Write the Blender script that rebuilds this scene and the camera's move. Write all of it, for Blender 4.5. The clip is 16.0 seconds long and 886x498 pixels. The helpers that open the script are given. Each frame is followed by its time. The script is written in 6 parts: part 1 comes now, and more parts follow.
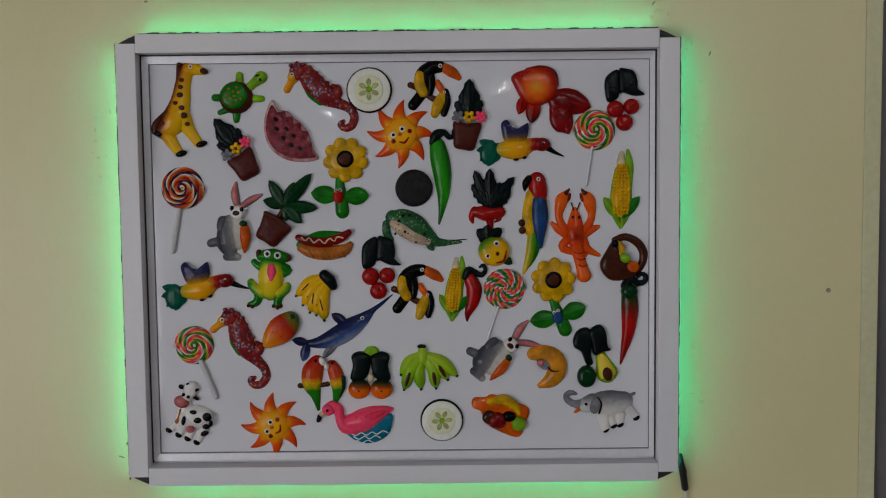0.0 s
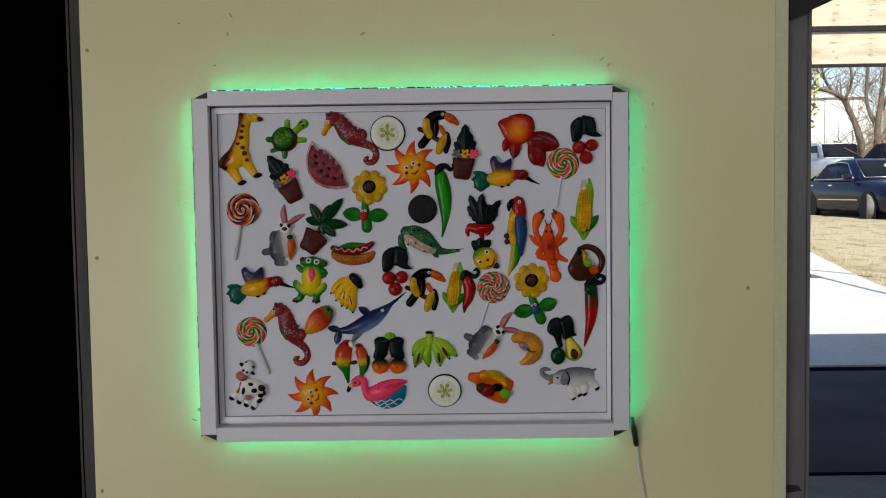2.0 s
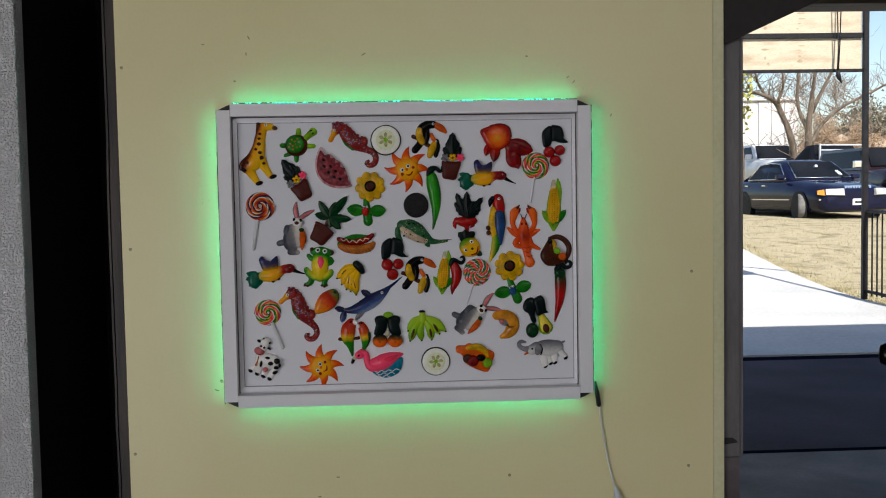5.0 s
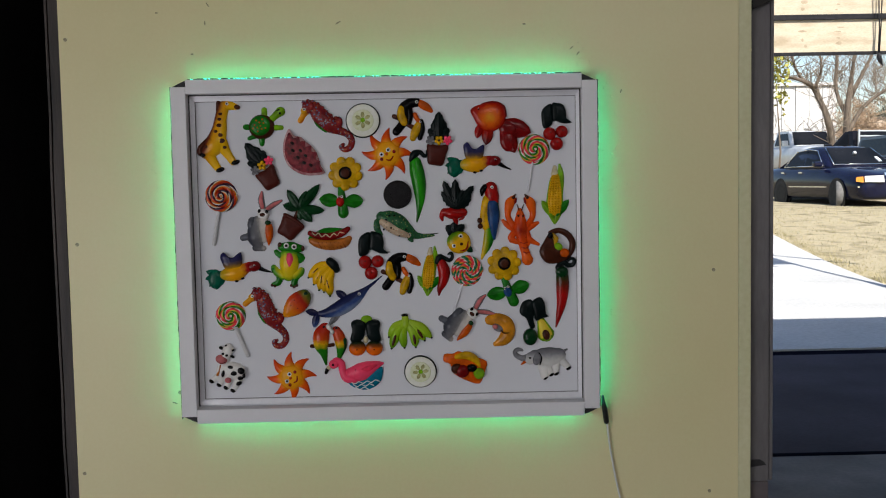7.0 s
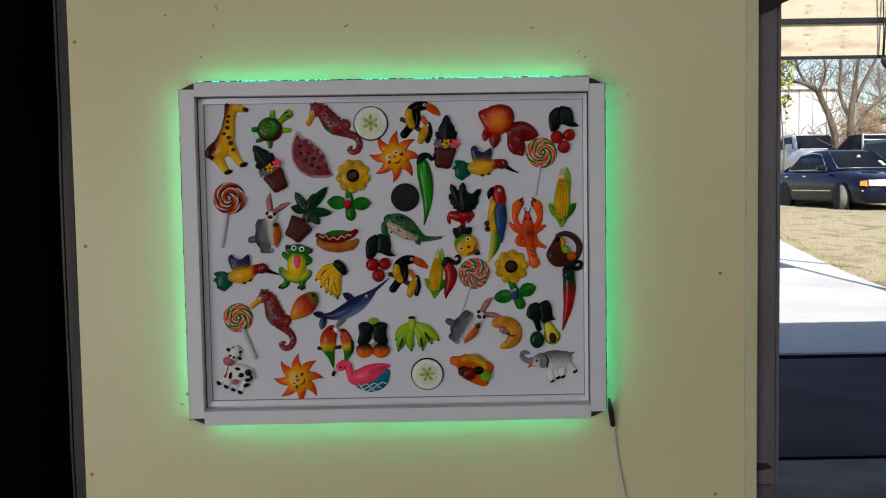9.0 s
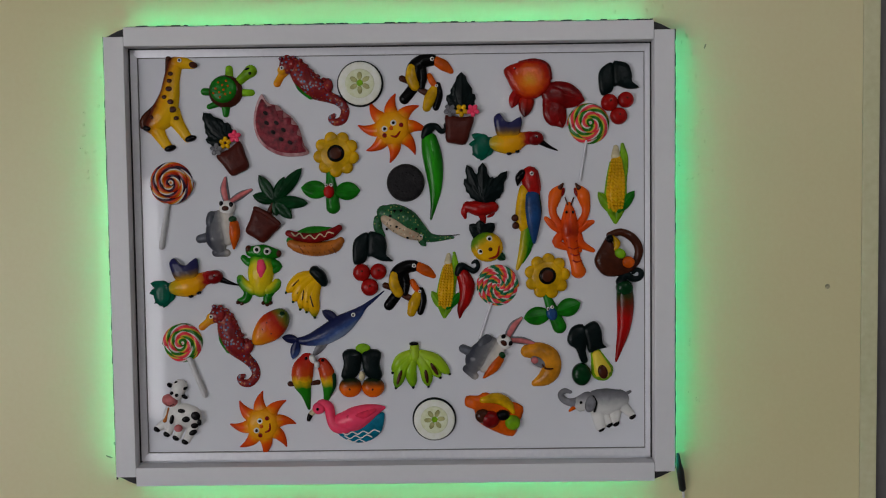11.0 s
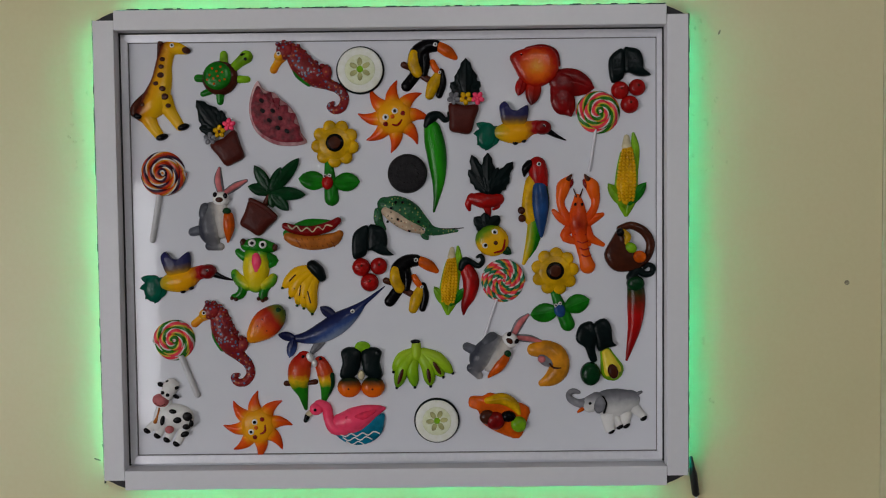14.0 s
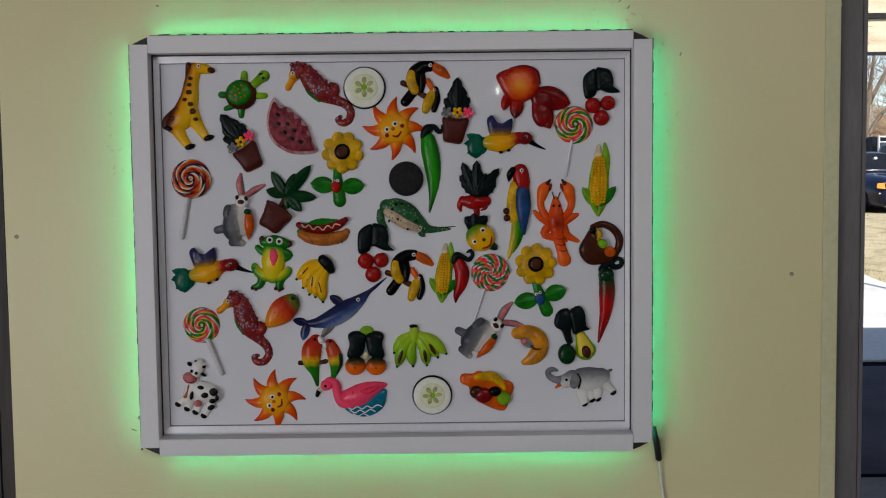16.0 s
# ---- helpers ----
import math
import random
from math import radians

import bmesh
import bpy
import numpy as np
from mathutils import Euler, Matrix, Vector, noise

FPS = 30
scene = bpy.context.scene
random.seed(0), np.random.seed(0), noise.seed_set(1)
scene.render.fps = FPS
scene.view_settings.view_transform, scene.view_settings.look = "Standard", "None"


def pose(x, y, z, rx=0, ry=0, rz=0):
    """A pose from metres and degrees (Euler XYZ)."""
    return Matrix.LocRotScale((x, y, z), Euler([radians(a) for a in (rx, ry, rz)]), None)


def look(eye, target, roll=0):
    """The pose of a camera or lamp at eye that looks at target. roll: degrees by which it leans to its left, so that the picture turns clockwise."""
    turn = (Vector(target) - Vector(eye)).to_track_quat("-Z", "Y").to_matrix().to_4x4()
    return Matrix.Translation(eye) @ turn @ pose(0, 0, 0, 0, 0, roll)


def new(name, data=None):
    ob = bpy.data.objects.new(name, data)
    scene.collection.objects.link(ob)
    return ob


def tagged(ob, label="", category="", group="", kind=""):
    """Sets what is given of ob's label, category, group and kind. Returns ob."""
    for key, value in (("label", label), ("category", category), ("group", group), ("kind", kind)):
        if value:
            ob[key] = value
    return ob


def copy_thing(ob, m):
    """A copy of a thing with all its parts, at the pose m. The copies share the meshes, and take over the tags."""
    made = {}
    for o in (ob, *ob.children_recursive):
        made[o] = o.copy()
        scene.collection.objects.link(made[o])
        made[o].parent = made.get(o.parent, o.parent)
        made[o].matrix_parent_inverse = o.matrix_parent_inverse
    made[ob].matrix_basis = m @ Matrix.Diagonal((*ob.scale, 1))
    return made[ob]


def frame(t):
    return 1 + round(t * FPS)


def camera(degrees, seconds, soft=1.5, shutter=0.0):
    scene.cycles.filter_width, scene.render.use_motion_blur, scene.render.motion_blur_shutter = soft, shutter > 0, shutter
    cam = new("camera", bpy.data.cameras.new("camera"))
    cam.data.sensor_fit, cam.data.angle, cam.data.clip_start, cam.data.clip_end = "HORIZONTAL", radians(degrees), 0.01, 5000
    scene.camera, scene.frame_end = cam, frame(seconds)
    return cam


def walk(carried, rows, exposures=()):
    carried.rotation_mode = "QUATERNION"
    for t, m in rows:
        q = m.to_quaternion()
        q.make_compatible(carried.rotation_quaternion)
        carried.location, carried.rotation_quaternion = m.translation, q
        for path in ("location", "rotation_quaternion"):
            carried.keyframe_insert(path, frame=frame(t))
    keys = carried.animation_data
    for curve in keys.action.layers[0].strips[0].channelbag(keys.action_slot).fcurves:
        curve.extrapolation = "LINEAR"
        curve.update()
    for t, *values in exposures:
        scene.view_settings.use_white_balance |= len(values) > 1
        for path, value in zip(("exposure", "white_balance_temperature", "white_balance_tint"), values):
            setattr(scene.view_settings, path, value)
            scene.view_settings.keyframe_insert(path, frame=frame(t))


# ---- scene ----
cam = camera(48.3, 16.0, 1.1)
# seconds, place, yaw, pitch, roll
ROWS = [
    (0, 0.0600, -1.3870, 1.3594, 0.08, -4.00, 0.65),
    (0.5, 0.0639, -1.4312, 1.3505, 0.22, -3.57, 0.73),
    (1, 0.1010, -1.5377, 1.3722, 1.62, -3.96, 0.80),
    (1.5, 0.1121, -1.6666, 1.3756, 1.75, -3.50, 0.85),
    (2, 0.0770, -1.7751, 1.3786, 0.73, -3.31, 0.82),
    (2.5, 0.0658, -1.8107, 1.3791, 0.39, -3.30, 0.81),
    (3, 0.0644, -1.8086, 1.3764, 0.24, -3.43, 0.91),
    (3.5, -0.0012, -2.0152, 1.3734, -1.80, -3.06, 1.07),
    (4, -0.0654, -2.1981, 1.3750, -3.73, -2.81, 1.02),
    (6.5, 0.0737, -1.8186, 1.3712, -0.70, -4.10, 1.05),
    (7, 0.0770, -1.8199, 1.3722, -0.76, -3.95, 1.10),
    (7.5, 0.0747, -1.8211, 1.3732, -0.90, -3.84, 1.11),
    (8, 0.0723, -1.8255, 1.3742, -0.94, -3.94, 1.01),
    (8.5, 0.0734, -1.8192, 1.3739, -0.91, -3.98, 1.04),
    (9, 0.0691, -1.8238, 1.3730, -0.58, -3.80, 0.93),
    (11.5, 0.0780, -1.3142, 1.3213, 0.39, -2.98, 0.75),
    (12, 0.0601, -1.3135, 1.3190, -0.16, -2.99, 0.64),
    (12.5, 0.0710, -1.3173, 1.3160, 0.41, -2.85, 0.69),
    (13, 0.0627, -1.3139, 1.3264, 0.24, -3.11, 0.67),
    (13.5, 0.0663, -1.3190, 1.3079, 0.07, -2.37, 0.71),
    (14, 0.0701, -1.3136, 1.3081, 0.27, -2.60, 0.63),
    (14.5, 0.0683, -1.4606, 1.3437, 0.01, -3.83, 0.58),
    (15, 0.0755, -1.4902, 1.3332, 0.31, -3.44, 0.60),
    (15.5, 0.0685, -1.4940, 1.3206, -0.19, -3.44, 0.57),
    (16, 0.0718, -1.4929, 1.3380, -0.03, -3.68, 0.66),
]
walk(cam, [(t, pose(x, y, z, 90 + pitch, roll, yaw)) for t, x, y, z, yaw, pitch, roll in ROWS],
     [(0.0, 1.21), (2.5, 1.26), (3.5, 1.21), (4.0, 1.24), (7.0, 1.24), (8.0, 1.15), (9.0, 1.15), (11.5, 1.30), (12.5, 1.34), (14.0, 1.36), (14.5, 1.28), (15.0, 1.34), (15.5, 1.38), (16.0, 1.26)])

# ---- world, sun, lamps, exposure ----
world = bpy.data.worlds.new("world")
scene.world = world
world.use_nodes = True
wn = world.node_tree.nodes
sky = wn.new("ShaderNodeTexSky")
sky.sky_type, sky.sun_disc = "NISHITA", False
SUN_AZ, SUN_EL = radians(172), radians(46)
sky.sun_elevation, sky.sun_rotation = SUN_EL, SUN_AZ
world.node_tree.links.new(sky.outputs[0], wn["Background"].inputs[0])
wn["Background"].inputs[1].default_value = 0.075
sun = new("sun", bpy.data.lights.new("sun", "SUN"))
sun.data.energy, sun.data.angle, sun.data.color = 3.6, radians(0.5), (1.0, 0.95, 0.86)
to_sun = Vector((math.sin(SUN_AZ) * math.cos(SUN_EL), math.cos(SUN_AZ) * math.cos(SUN_EL), math.sin(SUN_EL)))
sun.matrix_world = look(to_sun * 30, (0, 0, 0))


def area(name, m, sx, sy, watts, color):
    ob = new(name, bpy.data.lights.new(name, "AREA"))
    ob.data.shape, ob.data.size, ob.data.size_y = "RECTANGLE", sx, sy
    ob.data.energy, ob.data.color = watts, color
    ob.matrix_world = m
    return ob


# daylight by the wide side opening, and an added fill lamp behind the camera
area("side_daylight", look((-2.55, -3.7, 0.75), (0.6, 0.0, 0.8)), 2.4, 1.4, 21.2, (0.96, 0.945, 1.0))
area("fill_lamp", look((0.95, -4.1, 2.80), (0.85, 0.0, 0.3)), 1.5, 0.45, 11.8, (0.96, 0.95, 1.0))


# ---- materials ----
def base(name, rough=0.5, metal=0.0, spec=0.5, coat=0.0):
    m = bpy.data.materials.new(name)
    m.use_nodes = True
    b = m.node_tree.nodes["Principled BSDF"]
    b.inputs["Roughness"].default_value, b.inputs["Metallic"].default_value = rough, metal
    b.inputs["Specular IOR Level"].default_value, b.inputs["Coat Weight"].default_value = spec, coat
    b.inputs["Coat Roughness"].default_value = 0.12
    return m, m.node_tree.nodes, m.node_tree.links, b


def ramp(nodes, stops, mode="LINEAR"):
    r = nodes.new("ShaderNodeValToRGB")
    r.color_ramp.interpolation = mode
    e = r.color_ramp.elements
    while len(e) < len(stops):
        e.new(0.5)
    for el, (p, c) in zip(e, stops):
        el.position, el.color = p, c
    return r


def noise_at(nodes, links, scale, detail=4.0, coord="Object", stretch=(1, 1, 1)):
    tc, mp, n = nodes.new("ShaderNodeTexCoord"), nodes.new("ShaderNodeMapping"), nodes.new("ShaderNodeTexNoise")
    mp.inputs["Scale"].default_value = stretch
    links.new(tc.outputs[coord], mp.inputs[0])
    links.new(mp.outputs[0], n.inputs["Vector"])
    n.inputs["Scale"].default_value, n.inputs["Detail"].default_value = scale, detail
    return n


def bump(nodes, links, b, src, strength, dist):
    bp = nodes.new("ShaderNodeBump")
    bp.inputs["Strength"].default_value, bp.inputs["Distance"].default_value = strength, dist
    links.new(src, bp.inputs["Height"])
    links.new(bp.outputs[0], b.inputs["Normal"])


def surface(name, c1, c2, scale=6.0, rough=0.6, fine=80.0, relief=0.3, dist=0.002, metal=0.0, spec=0.4, coat=0.0, c3=None, stretch=(1, 1, 1), grit=0.25):
    """Two-scale mottled surface: broad stains between c1 and c2, fine grain, fine bump."""
    m, n, l, b = base(name, rough, metal, spec, coat)
    broad, grain = noise_at(n, l, scale, 5, "Object", stretch), noise_at(n, l, fine, 4, "Object", stretch)
    stops = [(0.32, c1), (0.68, c2)] if c3 is None else [(0.3, c1), (0.5, c2), (0.7, c3)]
    r = ramp(n, stops)
    l.new(broad.outputs[0], r.inputs[0])
    mix = n.new("ShaderNodeMix")
    mix.data_type, mix.blend_type = "RGBA", "OVERLAY"
    mix.inputs[0].default_value = grit
    l.new(r.outputs[0], mix.inputs[6])
    l.new(grain.outputs[0], mix.inputs[7])
    l.new(mix.outputs[2], b.inputs["Base Color"])
    bump(n, l, b, grain.outputs[0], relief, dist)
    return m


def glow(name, color, strength):
    m, n, l, b = base(name, 0.4)
    b.inputs["Base Color"].default_value = (0.8, 0.8, 0.8, 1)
    b.inputs["Emission Color"].default_value, b.inputs["Emission Strength"].default_value = color, strength
    return m


CREAM = surface("cream_paint", (0.75, 0.675, 0.375, 1), (0.80, 0.725, 0.425, 1), 1.6, 0.42, 160, 0.035, 0.001, spec=0.45, grit=0.08)
CREAM_TRIM = surface("cream_trim_paint", (0.66, 0.64, 0.39, 1), (0.71, 0.68, 0.43, 1), 3, 0.45, 90, 0.12, 0.001)
WHITE_PVC = surface("white_plastic", (0.74, 0.74, 0.76, 1), (0.79, 0.79, 0.80, 1), 4, 0.38, 120, 0.03, 0.0005, grit=0.08)
WHITE_BOARD = surface("white_enamel", (0.71, 0.722, 0.765, 1), (0.75, 0.762, 0.80, 1), 3, 0.045, 45, 0.03, 0.001, spec=0.5, grit=0.04)
BEAD = surface("satin_bead_metal", (0.70, 0.70, 0.74, 1), (0.78, 0.78, 0.82, 1), 9, 0.34, 150, 0.05, 0.0005, metal=0.15)
BLACK_FOAM = surface("black_tape_and_gap", (0.01, 0.01, 0.012, 1), (0.03, 0.03, 0.03, 1), 30, 0.6, 200, 0.2)
DARK_WOOD = surface("dark_worn_wood", (0.012, 0.010, 0.010, 1), (0.06, 0.045, 0.04, 1), 5, 0.5, 60, 0.4, 0.002, stretch=(12, 12, 0.8))
# near-black: the unlit recess's darkness is put into colour; the slanting sheet shares it
DARK_VOID = surface("recess_shade_and_sheet_black", (0.020, 0.018, 0.018, 1), (0.034, 0.031, 0.030, 1), 3, 0.7, 60, 0.2, spec=0.25)
GREY_POST = surface("weathered_grey_paint", (0.125, 0.118, 0.12, 1), (0.19, 0.18, 0.182, 1), 4, 0.6, 60, 0.2, 0.002, stretch=(3, 3, 0.6))
DOOR_GREY = surface("dark_grey_door_paint", (0.035, 0.034, 0.036, 1), (0.055, 0.052, 0.055, 1), 3, 0.5, 90, 0.15)
FLOOR_IN = surface("stained_concrete", (0.09, 0.077, 0.082, 1), (0.20, 0.172, 0.175, 1), 2.2, 0.55, 45, 0.25, 0.003, spec=0.15)
# one even dark purple-grey tone for the whole porch slab
FLOOR_PORCH = surface("dark_porch_concrete", (0.033, 0.027, 0.046, 1), (0.060, 0.050, 0.078, 1), 1.3, 0.6, 40, 0.2, 0.003, spec=0.03)
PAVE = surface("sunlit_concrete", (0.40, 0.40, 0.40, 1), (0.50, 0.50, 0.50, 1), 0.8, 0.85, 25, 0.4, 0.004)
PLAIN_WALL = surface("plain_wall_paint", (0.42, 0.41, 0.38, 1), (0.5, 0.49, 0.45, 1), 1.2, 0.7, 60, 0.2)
# darker copy of the plain wall paint, dimness put into its colour
DIM_WALL = surface("dimmed_wall_paint", (0.24, 0.235, 0.23, 1), (0.32, 0.31, 0.30, 1), 1.2, 0.8, 60, 0.2)
CEIL = surface("ceiling_paint", (0.45, 0.44, 0.41, 1), (0.52, 0.5, 0.46, 1), 1.5, 0.8, 60, 0.2)
PLY = surface("plywood", (0.34, 0.275, 0.19, 1), (0.47, 0.405, 0.31, 1), 1.9, 0.8, 30, 0.2, 0.002, c3=(0.40, 0.325, 0.22, 1), stretch=(1.0, 1, 3.0))
IRON = surface("black_iron", (0.006, 0.006, 0.008, 1), (0.016, 0.015, 0.018, 1), 20, 0.5, 120, 0.3, spec=0.2)
LINTEL = surface("brown_lintel_wood", (0.13, 0.10, 0.08, 1), (0.22, 0.17, 0.13, 1), 4, 0.6, 60, 0.3, stretch=(1, 8, 8))
GRASS = surface("dry_winter_lawn", (0.15, 0.126, 0.07, 1), (0.35, 0.30, 0.20, 1), 2.2, 0.95, 22, 0.8, 0.03, c3=(0.30, 0.26, 0.16, 1))
BARK = surface("grey_brown_bark", (0.075, 0.058, 0.046, 1), (0.17, 0.135, 0.105, 1), 3, 0.9, 30, 0.6, 0.02, stretch=(4, 4, 0.7))
TWIG = surface("brown_twigs", (0.11, 0.085, 0.065, 1), (0.21, 0.165, 0.125, 1), 2, 0.9, 30, 0.3)
CHROME = surface("chrome", (0.7, 0.7, 0.7, 1), (0.8, 0.8, 0.8, 1), 8, 0.15, 60, 0.02, metal=1.0)
BLACK_METAL = surface("dark_bronze_metal", (0.02, 0.018, 0.016, 1), (0.05, 0.045, 0.04, 1), 20, 0.28, 100, 0.05, metal=0.8)
RUBBER = surface("tyre_rubber", (0.015, 0.015, 0.015, 1), (0.03, 0.03, 0.03, 1), 10, 0.85, 60, 0.4)
# paler rubber of the turned wheels: dust and sunlight both in the colour
TYRE_SIDE = surface("dusty_sunlit_tyre", (0.09, 0.09, 0.09, 1), (0.16, 0.155, 0.15, 1), 10, 0.85, 60, 0.4)
CAR_GLASS = surface("tinted_car_glass", (0.005, 0.006, 0.008, 1), (0.012, 0.013, 0.016, 1), 0.8, 0.06, 10, 0.0, spec=0.06)
NAVY = surface("navy_car_paint", (0.004, 0.005, 0.018, 1), (0.006, 0.008, 0.028, 1), 2, 0.08, 30, 0.0, spec=0.2, coat=0.14)
SILVER = surface("silver_car_paint", (0.42, 0.44, 0.48, 1), (0.50, 0.52, 0.56, 1), 2, 0.25, 30, 0.0, coat=0.6)
CHARCOAL = surface("charcoal_car_paint", (0.006, 0.006, 0.009, 1), (0.012, 0.012, 0.015, 1), 2, 0.12, 30, 0.0, spec=0.15, coat=0.04)
MAROON = surface("dark_maroon_car_paint", (0.012, 0.006, 0.008, 1), (0.02, 0.009, 0.011, 1), 2, 0.2, 30, 0.0, coat=0.1)
RIM = surface("dusty_alloy", (0.16, 0.16, 0.165, 1), (0.24, 0.24, 0.245, 1), 8, 0.4, 60, 0.02, metal=0.4)
JOINT = surface("dark_joint_filler", (0.006, 0.006, 0.012, 1), (0.012, 0.012, 0.02, 1), 3, 0.95, 60, 0.4, spec=0.0)
LENS = surface("headlight_lens", (0.30, 0.30, 0.29, 1), (0.42, 0.42, 0.40, 1), 6, 0.1, 30, 0.0, spec=0.8)
AMBER = surface("amber_lens", (0.7, 0.25, 0.03, 1), (0.8, 0.32, 0.05, 1), 6, 0.15, 30, 0.0, spec=0.7)
WHITE_WALL = surface("white_siding", (0.44, 0.44, 0.445, 1), (0.54, 0.54, 0.545, 1), 0.7, 0.8, 12, 0.2)
TAN_ROOF = surface("tan_shingles", (0.30, 0.23, 0.17, 1), (0.40, 0.31, 0.23, 1), 2, 0.9, 20, 0.5)
CABLE_WHITE = surface("white_cable", (0.68, 0.68, 0.67, 1), (0.75, 0.75, 0.74, 1), 8, 0.4, 60, 0.02)
CABLE_BLACK = surface("black_plug_plastic", (0.01, 0.01, 0.01, 1), (0.02, 0.02, 0.02, 1), 8, 0.35, 60, 0.02)
PLUG_CLEAR = surface("milky_plastic", (0.52, 0.53, 0.56, 1), (0.6, 0.6, 0.63, 1), 8, 0.3, 60, 0.02)
LED = glow("green_led_light", (0.0, 1.0, 0.64, 1), 5.6)
BULB = glow("bulb_light", (1.0, 0.97, 0.92, 1), 60.0)


def knockdown(name):
    m, n, l, b = base(name, 0.42, 0.0, 0.5)
    a, v = noise_at(n, l, 170, 3), noise_at(n, l, 2.0, 4)
    r = ramp(n, [(0.3, (0.72, 0.72, 0.74, 1)), (0.7, (0.86, 0.86, 0.88, 1))])
    l.new(v.outputs[0], r.inputs[0])
    l.new(r.outputs[0], b.inputs["Base Color"])
    s = ramp(n, [(0.42, (0, 0, 0, 1)), (0.58, (1, 1, 1, 1))])
    l.new(a.outputs[0], s.inputs[0])
    bump(n, l, b, s.outputs[0], 1.0, 0.006)
    return m


STUCCO = knockdown("grey_textured_steel")


# ---- mesh helpers ----
def mesh_ob(name, bm, mats, parent=None, label="", smooth=False):
    me = bpy.data.meshes.new(name)
    bm.normal_update()
    bm.to_mesh(me)
    bm.free()
    for m in (mats if isinstance(mats, (list, tuple)) else [mats]):
        me.materials.append(m)
    if smooth:
        for p in me.polygons:
            p.use_smooth = True
    ob = new(name, me)
    if parent is not None:
        ob.parent = parent
    if label:
        ob["label"] = label
    return ob


def part(name, bm, material, parent, label="", smooth=False):
    return mesh_ob(name, bm, material, parent, label, smooth)


def add_box(bm, x0, x1, y0, y1, z0, z1, bev=0.0, mat=0):
    r = bmesh.ops.create_cube(bm, size=1.0)
    vs = r["verts"]
    for v in vs:
        v.co = Vector((x0 if v.co.x < 0 else x1, y0 if v.co.y < 0 else y1, z0 if v.co.z < 0 else z1))
    fs = {f for v in vs for f in v.link_faces}
    for f in fs:
        f.material_index = mat
    if bev:
        bmesh.ops.bevel(bm, geom=list({e for v in vs for e in v.link_edges}), offset=bev, segments=2, profile=0.6, affect="EDGES")
    return vs


def box(name, x0, x1, y0, y1, z0, z1, mat, parent=None, bev=0.0, label=""):
    bm = bmesh.new()
    add_box(bm, x0, x1, y0, y1, z0, z1, bev)
    return mesh_ob(name, bm, mat, parent, label)


def structure(ob, label, category):
    return tagged(ob, label, category, kind="structure")


def root(name, x, y, z, label, category, group="", rz=0):
    e = new(name)
    e.matrix_basis = pose(x, y, z, 0, 0, rz)
    return tagged(e, label, category, group)


def add_tube(bm, pts, radii, sides=8, mat=0):
    """A tapered round tube along pts."""
    pts = [Vector(p) for p in pts]
    rings = []
    up = Vector((0.3, 0.2, 0.93)).normalized()
    for i, p in enumerate(pts):
        d = (pts[min(i + 1, len(pts) - 1)] - pts[max(i - 1, 0)]).normalized()
        a = d.cross(up)
        a = a.normalized() if a.length > 1e-3 else Vector((1, 0, 0))
        b = d.cross(a).normalized()
        rings.append([bm.verts.new(p + (a * math.cos(k * 2 * math.pi / sides) + b * math.sin(k * 2 * math.pi / sides)) * radii[i]) for k in range(sides)])
    for r, s in zip(rings, rings[1:]):
        for k in range(sides):
            f = bm.faces.new((r[k], r[(k + 1) % sides], s[(k + 1) % sides], s[k]))
            f.material_index = mat
            f.smooth = True
    for r in (rings[0], rings[-1]):
        f = bm.faces.new(r)
        f.material_index = mat
    bmesh.ops.recalc_face_normals(bm, faces=bm.faces[:]) if len(bm.faces) < 400 else None


def spline(pts, n):
    """Catmull-Rom through pts, n steps a stretch; any number of values a point."""
    out = []
    for i in range(len(pts) - 1):
        p0, p1, p2, p3 = pts[max(i - 1, 0)], pts[i], pts[i + 1], pts[min(i + 2, len(pts) - 1)]
        for k in range(n):
            t = k / n
            out.append(tuple(0.5 * (2 * b + (c - a) * t + (2 * a - 5 * b + 4 * c - d) * t * t + (3 * b - a - 3 * c + d) * t ** 3) for a, b, c, d in zip(p0, p1, p2, p3)))
    out.append(tuple(pts[-1]))
    return out


# ---- the building ----
PANEL_L, PANEL_R, CEILING = -0.590, 0.646, 2.90
wall_panel = structure(box("wall_panel", PANEL_L, PANEL_R, 0.0, 0.018, 0.0, CEILING, CREAM), "cream painted plywood wall panel with screws", "wall")
trim_strip = structure(box("trim", PANEL_R + 0.0005, 0.670, -0.0008, 0.09, 0.0, CEILING, CREAM_TRIM, bev=0.002), "cream painted edge trim of the panel", "trim")
bm = bmesh.new()
random.seed(4)
zs = [0.0 + 0.1 * i for i in range(30)]
edge = [-0.592 + random.uniform(-0.0016, 0.0016) for _ in zs]
for lo, hi, y0, y1 in ((0.018, 0.0, 0.004, 0.03), (0.024, 0.020, 0.002, 0.05)):
    rows = [[bm.verts.new((e - a, y, z)) for a, y in ((lo, y1), (lo, y0), (hi, y0), (hi, y1))] for z, e in zip(zs, edge)]
    for r, s in zip(rows, rows[1:]):
        for k in range(4):
            bm.faces.new((r[k], r[(k + 1) % 4], s[(k + 1) % 4], s[k]))
bmesh.ops.recalc_face_normals(bm, faces=bm.faces[:])
structure(mesh_ob("trim", bm, DARK_WOOD), "dark worn wooden edge strip beside the panel", "trim")
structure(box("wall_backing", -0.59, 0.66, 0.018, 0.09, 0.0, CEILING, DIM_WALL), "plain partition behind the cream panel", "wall")

